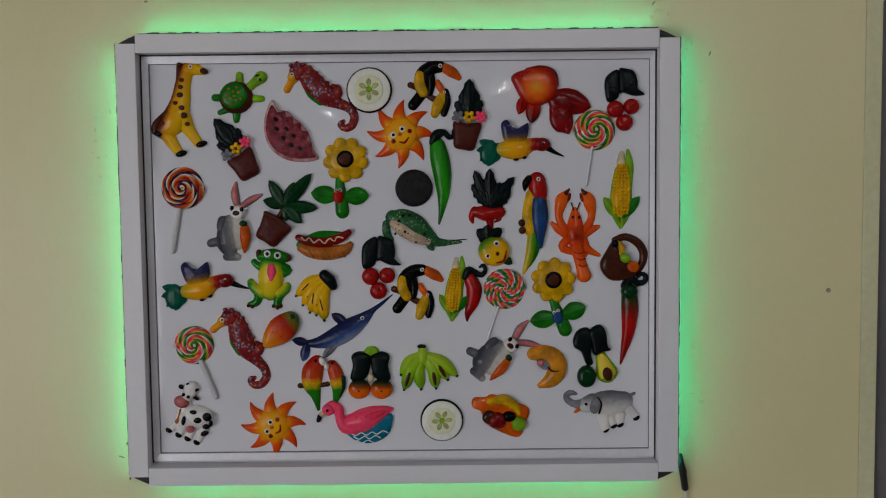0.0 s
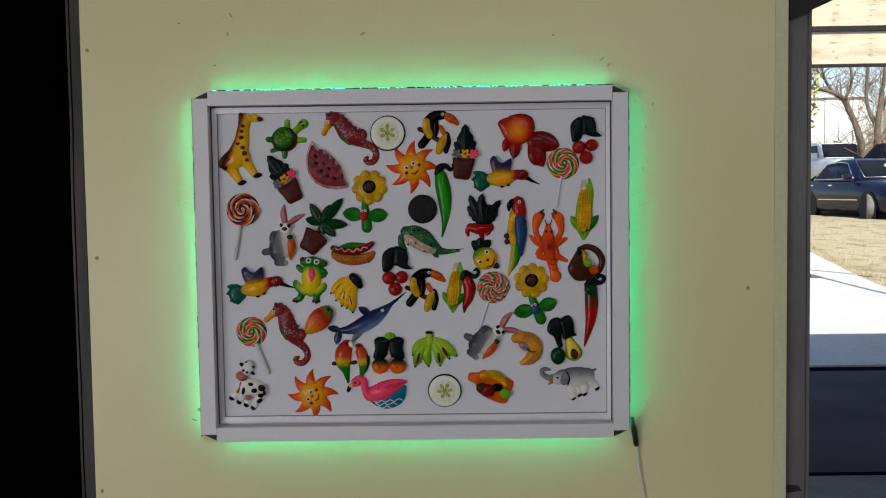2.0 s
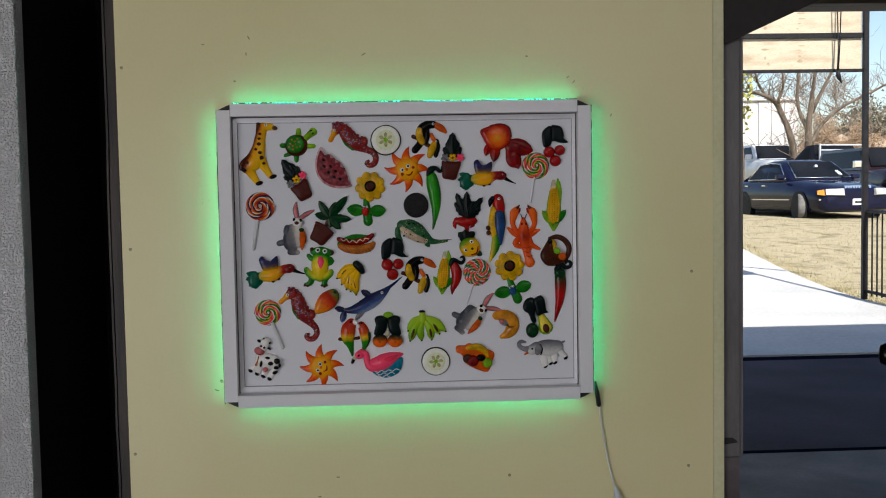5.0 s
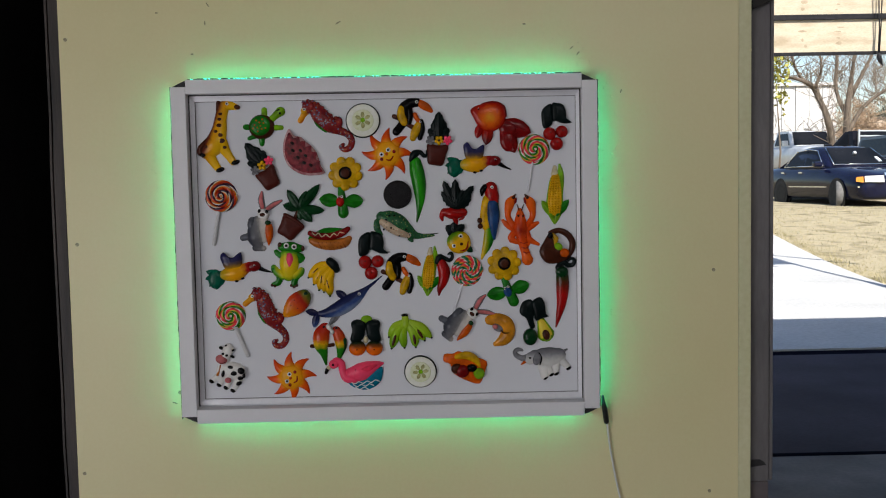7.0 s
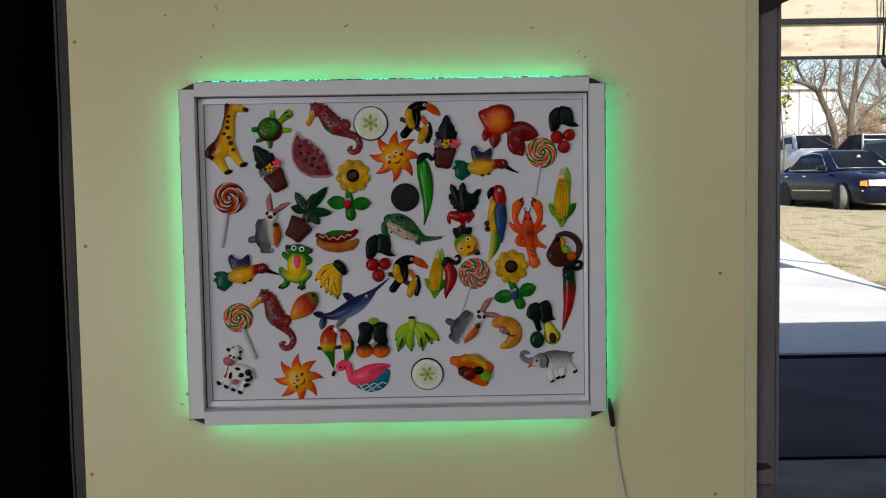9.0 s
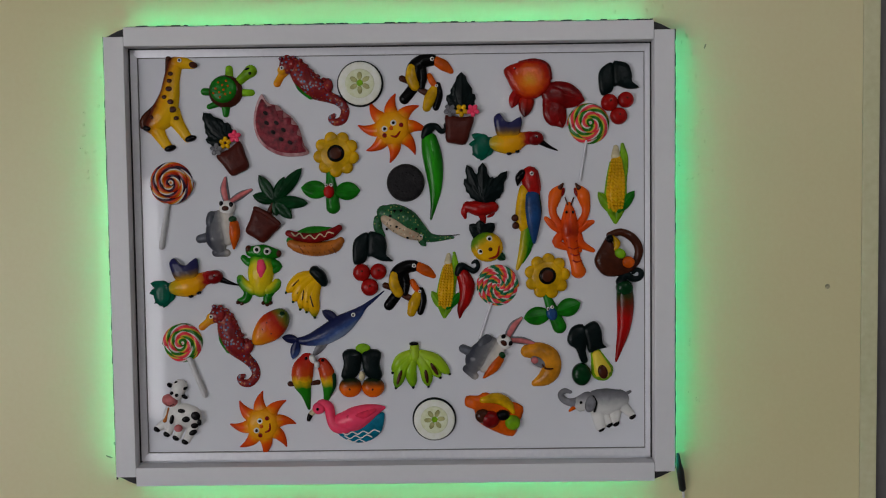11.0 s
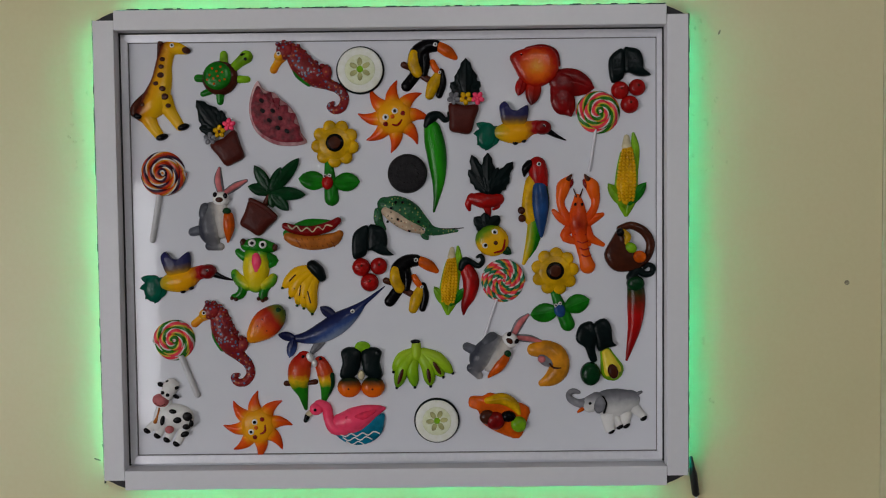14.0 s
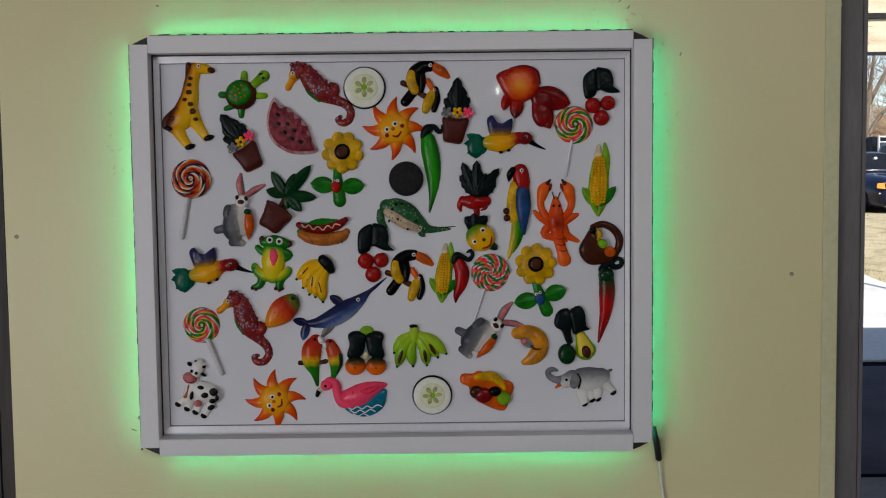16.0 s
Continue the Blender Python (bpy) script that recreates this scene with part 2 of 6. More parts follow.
# grey textured door wall beyond the dark gap
structure(box("wall_west_textured", -2.6, -0.79, 0.0, 0.05, 0.0, CEILING, STUCCO, bev=0.004), "grey textured metal wall, scuffed", "wall")
structure(box("wall_gap_back", -2.6, 0.0, 0.9, 0.95, 0.0, CEILING, DARK_VOID), "recess wall beside the panel, its darkness coloured in black", "wall")
structure(box("wall_gap_side", -0.93, -0.89, 0.05, 0.9, 0.0, CEILING, DARK_VOID), "side of the recess, its darkness coloured in black", "wall")
structure(box("wall_gap_inner", -0.06, -0.02, 0.09, 0.9, 0.0, CEILING, DARK_VOID), "inner side of the recess, its darkness coloured in black", "wall")

# room round the camera
structure(box("wall_west", -2.7, -2.6, -2.35, 2.7, 0.0, CEILING, PLAIN_WALL), "plain painted room wall", "wall")
structure(box("wall_west_rear", -2.7, -2.6, -5.1, -4.98, 0.0, CEILING, PLAIN_WALL), "plain painted room wall", "wall")
structure(box("wall_west_over", -2.7, -2.6, -4.98, -2.35, 2.15, CEILING, PLAIN_WALL), "plain wall over the side opening", "wall")
structure(box("wall_east", 3.0, 3.1, -5.1, 1.30, 0.0, CEILING, PLAIN_WALL), "plain painted room wall", "wall")
structure(box("wall_south", -2.6, 3.0, -5.1, -5.0, 0.0, CEILING, PLAIN_WALL), "plain painted room wall", "wall")
# housing added to give the fill lamp a body on the ceiling
fix = root("ceiling_light", 0.95, -4.1, 2.83, "plain white housing added for the unseen fill lamp", "lamp")
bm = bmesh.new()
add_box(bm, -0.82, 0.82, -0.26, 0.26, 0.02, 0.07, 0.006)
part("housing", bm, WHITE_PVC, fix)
structure(box("wall_east_stub", 1.75, 3.1, 1.30, 1.42, 0.0, CEILING, DIM_WALL), "wall at the door jamb, dimmed in its colour", "wall")
structure(box("wall_lobby", 3.62, 3.70, 1.42, 2.55, 0.0, CEILING, PLAIN_WALL), "dim lobby side wall", "wall")
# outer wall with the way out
structure(box("wall_north_left", -2.6, 1.38, 2.55, 2.70, 0.0, CEILING, DIM_WALL), "outer wall dimmed in its colour", "wall")
structure(box("wall_north_right", 3.55, 3.70, 2.55, 2.70, 0.0, CEILING, DIM_WALL), "outer wall end dimmed in its colour", "wall")
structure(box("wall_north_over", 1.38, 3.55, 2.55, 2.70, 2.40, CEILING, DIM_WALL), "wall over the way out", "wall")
structure(box("lintel", 1.38, 3.55, 2.50, 2.72, 2.22, 2.40, LINTEL, bev=0.006), "brown wooden lintel over the way out", "lintel")
structure(box("ceiling", -2.7, 3.7, -5.1, 2.70, CEILING, CEILING + 0.05, CEIL), "plain ceiling", "ceiling")
# unseen roof; its long south overhang is added to keep sun out
bm = bmesh.new()
add_box(bm, -6.0, 9.0, -7.5, 4.45, 2.98, 3.10)
add_box(bm, -6.0, 9.0, 4.35, 4.45, 2.80, 2.98)
structure(mesh_ob("roof", bm, DIM_WALL), "unseen flat roof that shades the porch and room", "roof")

floor = structure(box("floor", -2.7, 3.7, -5.1, 2.91, -0.15, 0.0, FLOOR_IN), "stained grey concrete floor", "floor")
structure(box("porch_floor", -6.0, 7.0, 2.93, 5.615, -0.15, -0.006, FLOOR_PORCH, bev=0.002), "dark purple-grey concrete porch floor", "floor")
structure(box("threshold", 1.0, 3.7, 2.895, 2.945, -0.1, 0.002, JOINT, bev=0.002), "thin dark threshold strip", "threshold")

# grey jamb at the panel's edge, on an added plinth in the floor's colour
post = root("post", 0.69, 0.0, 0.0, "weathered grey painted door jamb with chipped foot", "post")
bm = bmesh.new()
add_box(bm, -0.0185, 0.019, 0.014, 0.10, 0.792, 2.895, 0.0015)
part("shaft", bm, GREY_POST, post)
bm = bmesh.new()
add_box(bm, 0.0205, 0.0270, 0.016, 0.10, 0.792, 2.895, 0.0012)
part("stop_strip", bm, GREY_POST, post)
bm = bmesh.new()
add_box(bm, 0.019, 0.0205, 0.020, 0.09, 0.86, 2.3)
part("seam", bm, BLACK_FOAM, post, "black crack along the jamb")
bm = bmesh.new()
pr = [(-0.018, 0.834), (0.002, 0.834), (0.010, 0.829), (0.0135, 0.823), (-0.004, 0.821), (-0.018, 0.819)]
a = [bm.verts.new((x, 0.0125, z)) for x, z in pr]
b = [bm.verts.new((x, 0.0145, z)) for x, z in pr]
bm.faces.new(a)
for k in range(6):
    bm.faces.new((a[k], b[k], b[(k + 1) % 6], a[(k + 1) % 6]))
bmesh.ops.recalc_face_normals(bm, faces=bm.faces[:])
part("chip", bm, BLACK_FOAM, post, "black bare patch where paint has chipped")
# added block that stands in for the dark floor below the jamb's foot
bm = bmesh.new()
add_box(bm, -0.0185, 0.020, 0.018, 0.10, 0.0, 0.790, 0.002)
part("plinth", bm, FLOOR_IN, post, "plinth added in the floor's dark concrete colour")

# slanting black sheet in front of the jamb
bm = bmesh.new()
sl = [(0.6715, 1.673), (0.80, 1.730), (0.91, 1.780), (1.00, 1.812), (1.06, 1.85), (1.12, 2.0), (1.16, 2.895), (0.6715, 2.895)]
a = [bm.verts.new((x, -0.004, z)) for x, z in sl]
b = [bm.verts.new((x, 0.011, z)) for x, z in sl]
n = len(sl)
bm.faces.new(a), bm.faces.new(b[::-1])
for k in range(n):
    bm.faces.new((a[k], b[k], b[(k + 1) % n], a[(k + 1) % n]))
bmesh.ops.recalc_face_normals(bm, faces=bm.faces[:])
tagged(mesh_ob("black_slant_sheet", bm, DARK_VOID), "black flat sheet with a slanting lower edge, from the ceiling", "sheeting")

# open door seen nearly edge-on
door = root("door_1", 1.765, 1.28, 0.0, "dark grey door standing open, seen edge-on", "door", rz=-117.5)
door["kind"] = "structure"
bm = bmesh.new()
add_box(bm, 0.0, 0.93, -0.022, 0.022, 0.01, 2.05, 0.003)
part("leaf", bm, DOOR_GREY, door)
for zc, big in ((0.913, True), (1.053, False)):
    for s in (-1, 1):
        bm = bmesh.new()
        if big:
            prof = [(0.034, 0.022), (0.034, 0.028), (0.014, 0.034), (0.013, 0.052), (0.027, 0.060), (0.031, 0.075), (0.026, 0.088), (0.012, 0.092)]
        else:
            prof = [(0.033, 0.022), (0.031, 0.038), (0.024, 0.044), (0.010, 0.046)]
        rings = [[bm.verts.new((0.865 + r * math.cos(k * math.pi / 10), s * d, zc + r * math.sin(k * math.pi / 10))) for k in range(20)] for r, d in prof]
        for p, q in zip(rings, rings[1:]):
            for k in range(20):
                bm.faces.new((p[k], p[(k + 1) % 20], q[(k + 1) % 20], q[k]))
        bm.faces.new(rings[-1])
        bmesh.ops.recalc_face_normals(bm, faces=bm.faces[:])
        part("knob" if big else "deadbolt", bm, BLACK_METAL, door, "dark bronze metal", True)
bm = bmesh.new()
add_box(bm, 0.860, 0.870, -0.066, -0.044, 1.048, 1.058, 0.002)
part("thumb_turn", bm, BLACK_METAL, door, "dark metal thumb turn")

# screws and nicks of the panel
SCREW = surface("painted_screw", (0.20, 0.17, 0.10, 1), (0.50, 0.45, 0.28, 1), 260, 0.5, 600, 0.3)
HOLE = surface("bare_hole", (0.22, 0.19, 0.11, 1), (0.40, 0.35, 0.21, 1), 300, 0.8)


def dot(name, x, z, r, mat, label, ry=1.0, rot=0.0):
    bm = bmesh.new()
    prof = [(1.0, 0.0), (0.92, 0.0010), (0.55, 0.0008), (0.35, 0.0003)]
    rings = [[bm.verts.new((r * k * math.cos(a), -d, r * ry * k * math.sin(a))) for a in [i * math.pi / 6 for i in range(12)]] for k, d in prof]
    for p, q in zip(rings, rings[1:]):
        for i in range(12):
            bm.faces.new((p[i], p[(i + 1) % 12], q[(i + 1) % 12], q[i]))
    bm.faces.new(rings[-1])
    bmesh.ops.recalc_face_normals(bm, faces=bm.faces[:])
    ob = mesh_ob(name, bm, mat)
    ob.matrix_basis = pose(x, -0.0002, z, 0, rot, 0)
    return tagged(ob, label, "screw" if name == "screw" else "nick", "screws in the panel" if name == "screw" else "nicks in the panel")


for x, z in ((-0.578, 1.640), (-0.573, 1.268), (0.206, 0.771), (0.592, 0.780), (0.600, 1.198), (-0.395, 0.989), (-0.578, 0.84)):
    dot("screw", x, z, 0.0034, SCREW, "small dull screw head sunk in the cream panel")
for x, z, r, e, a in ((-0.206, 1.780, .004, .3, 20), (-0.319, 1.698, .005, .22, 60), (-0.412, 1.685, .003, .4, 0), (-0.325, 1.665, .004, .25, 85), (-0.35, 1.61, .0025, .6, 0), (-0.084, 1.662, .006, .2, -30),
                      (0.254, 1.654, .003, .5, 0), (0.340, 1.610, .0045, .2, -40), (0.352, 1.600, .004, .25, -50), (-0.157, 0.778, .004, .3, 0), (-0.197, 0.737, .004, .3, 0), (0.43, 1.53, .0035, .3, -70), (-0.405, 0.97, .005, .2, 20)):
    dot("paint_nick", x, z, r, HOLE, "small scratch in the cream paint", e, a)

# small raised blisters and runs in the paint
for x, z, r, e, a in ((0.405, 1.545, .004, .5, 70), (0.412, 1.52, .003, .5, 80), (0.418, 1.49, .0035, .4, 90), (0.408, 1.47, .003, .5, 90), (0.425, 1.44, .003, .6, 60), (0.43, 1.40, .004, .4, 85),
                      (0.44, 1.36, .003, .5, 90), (0.35, 1.58, .004, .4, 60), (0.36, 1.59, .004, .3, 50), (0.372, 1.585, .004, .3, 70), (-0.40, 1.50, .003, .5, 80), (-0.405, 1.46, .0035, .4, 90), (0.668, 1.60, .003, .5, 0)):
    dot("paint_blister", x, z, r, CREAM, "small raised blister in the cream paint", e, a)

random.seed(17)
for x0, x1, z0, z1, n in ((0.285, 0.365, 1.578, 1.655, 22), (0.395, 0.43, 1.30, 1.56, 12), (-0.435, -0.405, 1.36, 1.53, 9), (0.40, 0.43, 1.02, 1.15, 5)):
    for _ in range(n):
        dot("paint_blister", random.uniform(x0, x1), random.uniform(z0, z1), random.uniform(0.0016, 0.0034), CREAM, "small raised blister in the cream paint", random.uniform(0.35, 0.7), random.uniform(0, 180))

# unseen bulbs on cords added behind the camera to make the glossy sheet's glints
for x, z in ((-0.55, 1.71), (-0.62, 1.53), (0.38, 1.85)):
    pend = root("glint_bulb", x, -4.0, z, "small bare bulb on a thin black cord, added for glints", "lamp", "pendant bulbs")
    bm = bmesh.new()
    bmesh.ops.create_uvsphere(bm, u_segments=14, v_segments=8, radius=0.0075)
    for v in bm.verts:
        v.co.z *= 1.25 if v.co.z > 0 else 1.0
    part("bulb", bm, BULB, pend, "glowing glass bulb", True)
    bm = bmesh.new()
    add_tube(bm, [(0, 0, 0.03), (0, 0, 0.075)], [0.016, 0.014], 10)
    part("socket", bm, CABLE_BLACK, pend)
    bm = bmesh.new()
    add_tube(bm, [(0, 0, 0.07), (0, 0, CEILING - z)], [0.003, 0.003], 6)
    part("cord", bm, CABLE_BLACK, pend)

# ---- the magnet board ----
FX0, FX1, FZ0, FZ1, FY = -0.3825, 0.380, 0.939, 1.560, -0.040
board = root("magnet_board", 0.0, 0.0, 1.25, "white magnetic board in white frame with green light strip", "board")


def bpart(name, x0, x1, y0, y1, z0, z1, mat, bev=0.0, label=""):
    bm = bmesh.new()
    add_box(bm, x0, x1, y0, y1, z0 - 1.25, z1 - 1.25, bev)
    return part(name, bm, mat, board, label)


bpart("panel", -0.356, 0.353, -0.014, -0.006, 0.962, 1.536, WHITE_BOARD, label="glossy white enamelled sheet")
bpart("side_rail", FX0, -0.3555, FY, -0.004, 0.9515, 1.5475, WHITE_PVC, 0.0012)
bpart("side_rail", 0.3525, FX1, FY, -0.004, 0.9515, 1.5475, WHITE_PVC, 0.0012)
bpart("top_rail", -0.3550, 0.3520, FY - 0.001, -0.004, 1.5345, FZ1, WHITE_PVC, 0.0012)
bpart("bottom_rail", -0.3550, 0.3520, FY - 0.001, -0.004, FZ0, 0.9645, WHITE_PVC, 0.0012)
# sloping metal bead between the rails and the sheet, mitred at the corners, with a thin dark seam inside
OUT, INN = (-0.3535, 0.3505, 0.9685, 1.5325), (-0.3450, 0.3440, 0.9785, 1.5225)
for side in range(4):
    bm = bmesh.new()
    prof = []
    for (x0, x1, z0, z1), y in ((OUT, -0.0142), (OUT, -0.0194), (INN, -0.0178), (INN, -0.0142)):
        c = [(x0, z0), (x1, z0), (x1, z1), (x0, z1)]
        prof.append([bm.verts.new((c[k % 4][0], y, c[k % 4][1] - 1.25)) for k in (side, side + 1)])
    for p, q in zip(prof, prof[1:]):
        bm.faces.new((p[0], p[1], q[1], q[0]))
    for k in (0, 1):
        bm.faces.new([p[k] for p in prof])
    bmesh.ops.recalc_face_normals(bm, faces=bm.faces[:])
    part("inner_bead", bm, BEAD, board, "satin metal bead round the sheet")
for x0, x1, z0, z1 in ((-0.3450, -0.3442, 0.9785, 1.5225), (0.3432, 0.3440, 0.9785, 1.5225), (-0.3441, 0.3431, 1.5217, 1.5225), (-0.3441, 0.3431, 0.9785, 0.9795)):
    bpart("bead_seam", x0, x1, -0.0152, -0.0141, z0, z1, GREY_POST, 0.0, "thin grey seam along the bead")
# black strips put the shade between rail and bead into colour
for x0, x1, z0, z1 in ((-0.3552, -0.3538, 0.9665, 1.534), (0.3508, 0.3522, 0.9665, 1.534), (-0.3552, 0.3522, 1.5327, 1.5342)):
    bpart("shadow_gap", x0, x1, -0.021, -0.0142, z0, z1, BLACK_FOAM, 0.0, "black strip for the shaded gap behind the rail")
for cx, cz, sx, sz in ((-0.3555, 1.5475, -1, 1), (0.3525, 1.5475, 1, 1), (-0.3555, 0.9515, -1, -1), (0.3525, 0.9515, 1, -1)):
    bm = bmesh.new()
    pr = [(0, 0), (0.026 * sx, 0), (0.020 * sx, 0.003 * sz), (0.010 * sx, 0.008 * sz), (0.0, 0.0118 * sz)]
    a = [bm.verts.new((cx + x, -0.034, cz - 1.25 + z)) for x, z in pr]
    b = [bm.verts.new((cx + x, -0.004, cz - 1.25 + z)) for x, z in pr]
    bm.faces.new(a), bm.faces.new(b)
    for k in range(5):
        bm.faces.new((a[k], b[k], b[(k + 1) % 5], a[(k + 1) % 5]))
    bmesh.ops.recalc_face_normals(bm, faces=bm.faces[:])
    part("corner_tape", bm, BLACK_FOAM, board, "black taped corner")

# light strip: a tape round the back edge of the frame with its diodes
for side, (x0, x1, z0, z1) in (("t", (-0.352, 0.350, FZ1, FZ1 + 0.0016)), ("b", (-0.352, 0.350, FZ0 - 0.0016, FZ0)), ("l", (FX0 - 0.0016, FX0, 0.953, 1.546)), ("r", (FX1, FX1 + 0.0016, 0.953, 1.546))):
    bpart("light_strip_tape", x0, x1, -0.030, -0.016, z0, z1, WHITE_PVC)
    bm = bmesh.new()
    n = 84 if side in "tb" else 70
    for i in range(n):
        k = (i + 0.5) / n
        if side in "tb":
            x, z = x0 + (x1 - x0) * k, (z1 if side == "t" else z0)
            s = 1 if side == "t" else -1
            add_box(bm, x - 0.0022, x + 0.0022, -0.0225, -0.0185, min(z, z + s * 0.0016) - 1.25, max(z, z + s * 0.0016) - 1.25)
        else:
            z, x = z0 + (z1 - z0) * k, (x1 if side == "r" else x0)
            s = 1 if side == "r" else -1
            add_box(bm, min(x, x + s * 0.0016), max(x, x + s * 0.0016), -0.0225, -0.0185, z - 0.0022 - 1.25, z + 0.0022 - 1.25)
    tagged(part("diodes", bm, LED, board, "glowing green diodes"), kind="stuff")
# ragged silicone sleeve bumps that show along the edge
bm = bmesh.new()
random.seed(8)
add_box(bm, -0.352, 0.350, -0.037, -0.0315, FZ1 - 0.001 - 1.25, FZ1 + 0.0011 - 1.25)
add_box(bm, FX0 - 0.0011, FX0 + 0.001, -0.037, -0.0315, 0.955 - 1.25, 1.545 - 1.25)
add_box(bm, FX1 - 0.001, FX1 + 0.0011, -0.037, -0.0315, 0.955 - 1.25, 1.545 - 1.25)
for i in range(190):
    k = random.random()
    if i < 70:
        x, z, w, h = -0.352 + 0.702 * k, FZ1 + 0.0014, random.uniform(.001, .005), random.uniform(.0003, .0012)
        add_box(bm, x - w, x + w, -0.037, -0.0315, z - 0.0015 - 1.25, z + h - 1.25)
    else:
        s = 1 if i < 130 else -1
        x, z, w, h = (FX1 if s > 0 else FX0), 0.955 + 0.59 * k, random.uniform(.002, .008), random.uniform(.0006, .0020)
        add_box(bm, min(x, x + s * h), max(x, x + s * h), -0.037, -0.0315, z - w - 1.25, z + w - 1.25)
tagged(part("glue", bm, BLACK_FOAM, board, "dark ragged glue along the strip"), kind="stuff")

# power lead
lead = root("power_lead", 0.385, 0.0, 0.96, "white power lead with a black plug hanging down the wall", "cable")
bm = bmesh.new()
add_tube(bm, [(0.004, -0.016, 0.010), (0.006, -0.014, -0.004), (0.008, -0.012, -0.014), (0.012, -0.010, -0.042), (0.013, -0.010, -0.045)], [0.002, 0.0035, 0.0052, 0.0050, 0.0025], 10)
part("plug", bm, CABLE_BLACK, lead, "black plastic plug")
bm = bmesh.new()
cp = spline([(0.013, -0.008, -0.044), (0.018, -0.006, -0.085), (0.028, -0.006, -0.145), (0.040, -0.006, -0.20), (0.046, -0.006, -0.222)], 6)
add_tube(bm, cp, [0.0018] * len(cp), 8)
part("cord", bm, CABLE_WHITE, lead)
bm = bmesh.new()
add_tube(bm, [(0.045, -0.008, -0.218), (0.048, -0.008, -0.228), (0.052, -0.009, -0.245), (0.060, -0.010, -0.30), (0.063, -0.01, -0.36), (0.066, -0.006, -0.9), (0.06, -0.006, -0.955)], [0.0022, 0.006, 0.0085, 0.009, 0.004, 0.002, 0.002], 10)
part("adapter", bm, PLUG_CLEAR, lead, "milky plastic inline adapter")

# ---- magnets ----
# board grid: u to the right, v down, one unit about 0.73 mm on the sheet
def grid(u, v):
    w = 1.0 - 2.19643e-06 * u - 3.01047e-05 * v
    return (0.000731615 * u - 1.11305e-05 * v - 0.508688) / w, (-1.21855e-05 * u - 0.000770472 * v + 1.5823) / w


UNIT = 0.00074


def paint(name, c, dark=0.5, rough=0.22, scale=60.0, spec=0.2):
    """Hand-painted glossy resin: brush mottling of one colour."""
    c = tuple(k ** 1.32 for k in c)
    return surface(name, tuple(k * dark for k in c) + (1,), tuple(c) + (1,), scale, rough, 170, 0.34, 0.0022, spec=spec)


def airbrush(name, stops, axis=None, lo=-0.03, hi=0.03):
    """Airbrushed resin: colours run along an axis of the magnet, or outwards from its middle."""
    m, n, l, b = base(name, 0.22, 0.0, 0.2)
    tc = n.new("ShaderNodeTexCoord")
    mr = n.new("ShaderNodeMapRange")
    mr.inputs["From Min"].default_value, mr.inputs["From Max"].default_value = lo, hi
    vm = n.new("ShaderNodeVectorMath")
    if axis is None:
        flat = n.new("ShaderNodeVectorMath")
        flat.operation = "MULTIPLY"
        flat.inputs[1].default_value = (1, 0, 1)
        l.new(tc.outputs["Object"], flat.inputs[0])
        vm.operation = "LENGTH"
        l.new(flat.outputs[0], vm.inputs[0])
        l.new(vm.outputs["Value"], mr.inputs["Value"])
    else:
        vm.operation = "DOT_PRODUCT"
        vm.inputs[1].default_value = (axis[0], 0, axis[1])
        l.new(tc.outputs["Object"], vm.inputs[0])
        l.new(vm.outputs["Value"], mr.inputs["Value"])
    wob = noise_at(n, l, 130, 3)
    add = n.new("ShaderNodeMath")
    add.operation = "MULTIPLY_ADD"
    add.inputs[1].default_value = 0.22
    l.new(wob.outputs[0], add.inputs[0])
    l.new(mr.outputs[0], add.inputs[2])
    sub = n.new("ShaderNodeMath")
    sub.operation = "SUBTRACT"
    sub.inputs[1].default_value = 0.11
    l.new(add.outputs[0], sub.inputs[0])
    r = ramp(n, [(p, tuple(q ** 1.32 for q in c) + (1,)) for p, c in stops])
    l.new(sub.outputs[0], r.inputs[0])
    l.new(r.outputs[0], b.inputs["Base Color"])
    fine = noise_at(n, l, 170, 4)
    bump(n, l, b, fine.outputs[0], 0.32, 0.0020)
    return m


def flecked(name, ground, flecks, scale=420.0, amount=0.33):
    """Resin with small painted flecks of several colours."""
    m, n, l, b = base(name, 0.26, 0.0, 0.2)
    tc, vo = n.new("ShaderNodeTexCoord"), n.new("ShaderNodeTexVoronoi")
    l.new(tc.outputs["Object"], vo.inputs["Vector"])
    vo.inputs["Scale"].default_value = scale
    lt = n.new("ShaderNodeMath")
    lt.operation = "LESS_THAN"
    lt.inputs[1].default_value = amount
    l.new(vo.outputs["Distance"], lt.inputs[0])
    k = len(flecks)
    r = ramp(n, [(i / k, tuple(c) + (1,)) for i, c in enumerate(flecks)], "CONSTANT")
    sep = n.new("ShaderNodeSeparateColor")
    l.new(vo.outputs["Color"], sep.inputs[0])
    l.new(sep.outputs[0], r.inputs[0])
    broad = noise_at(n, l, 70, 3)
    g = ramp(n, [(0.35, tuple(c * 0.6 for c in ground) + (1,)), (0.65, tuple(ground) + (1,))])
    l.new(broad.outputs[0], g.inputs[0])
    mx = n.new("ShaderNodeMix")
    mx.data_type = "RGBA"
    l.new(lt.outputs[0], mx.inputs[0])
    l.new(g.outputs[0], mx.inputs[6])
    l.new(r.outputs[0], mx.inputs[7])
    l.new(mx.outputs[2], b.inputs["Base Color"])
    bump(n, l, b, vo.outputs["Distance"], 0.4, 0.001)
    return m


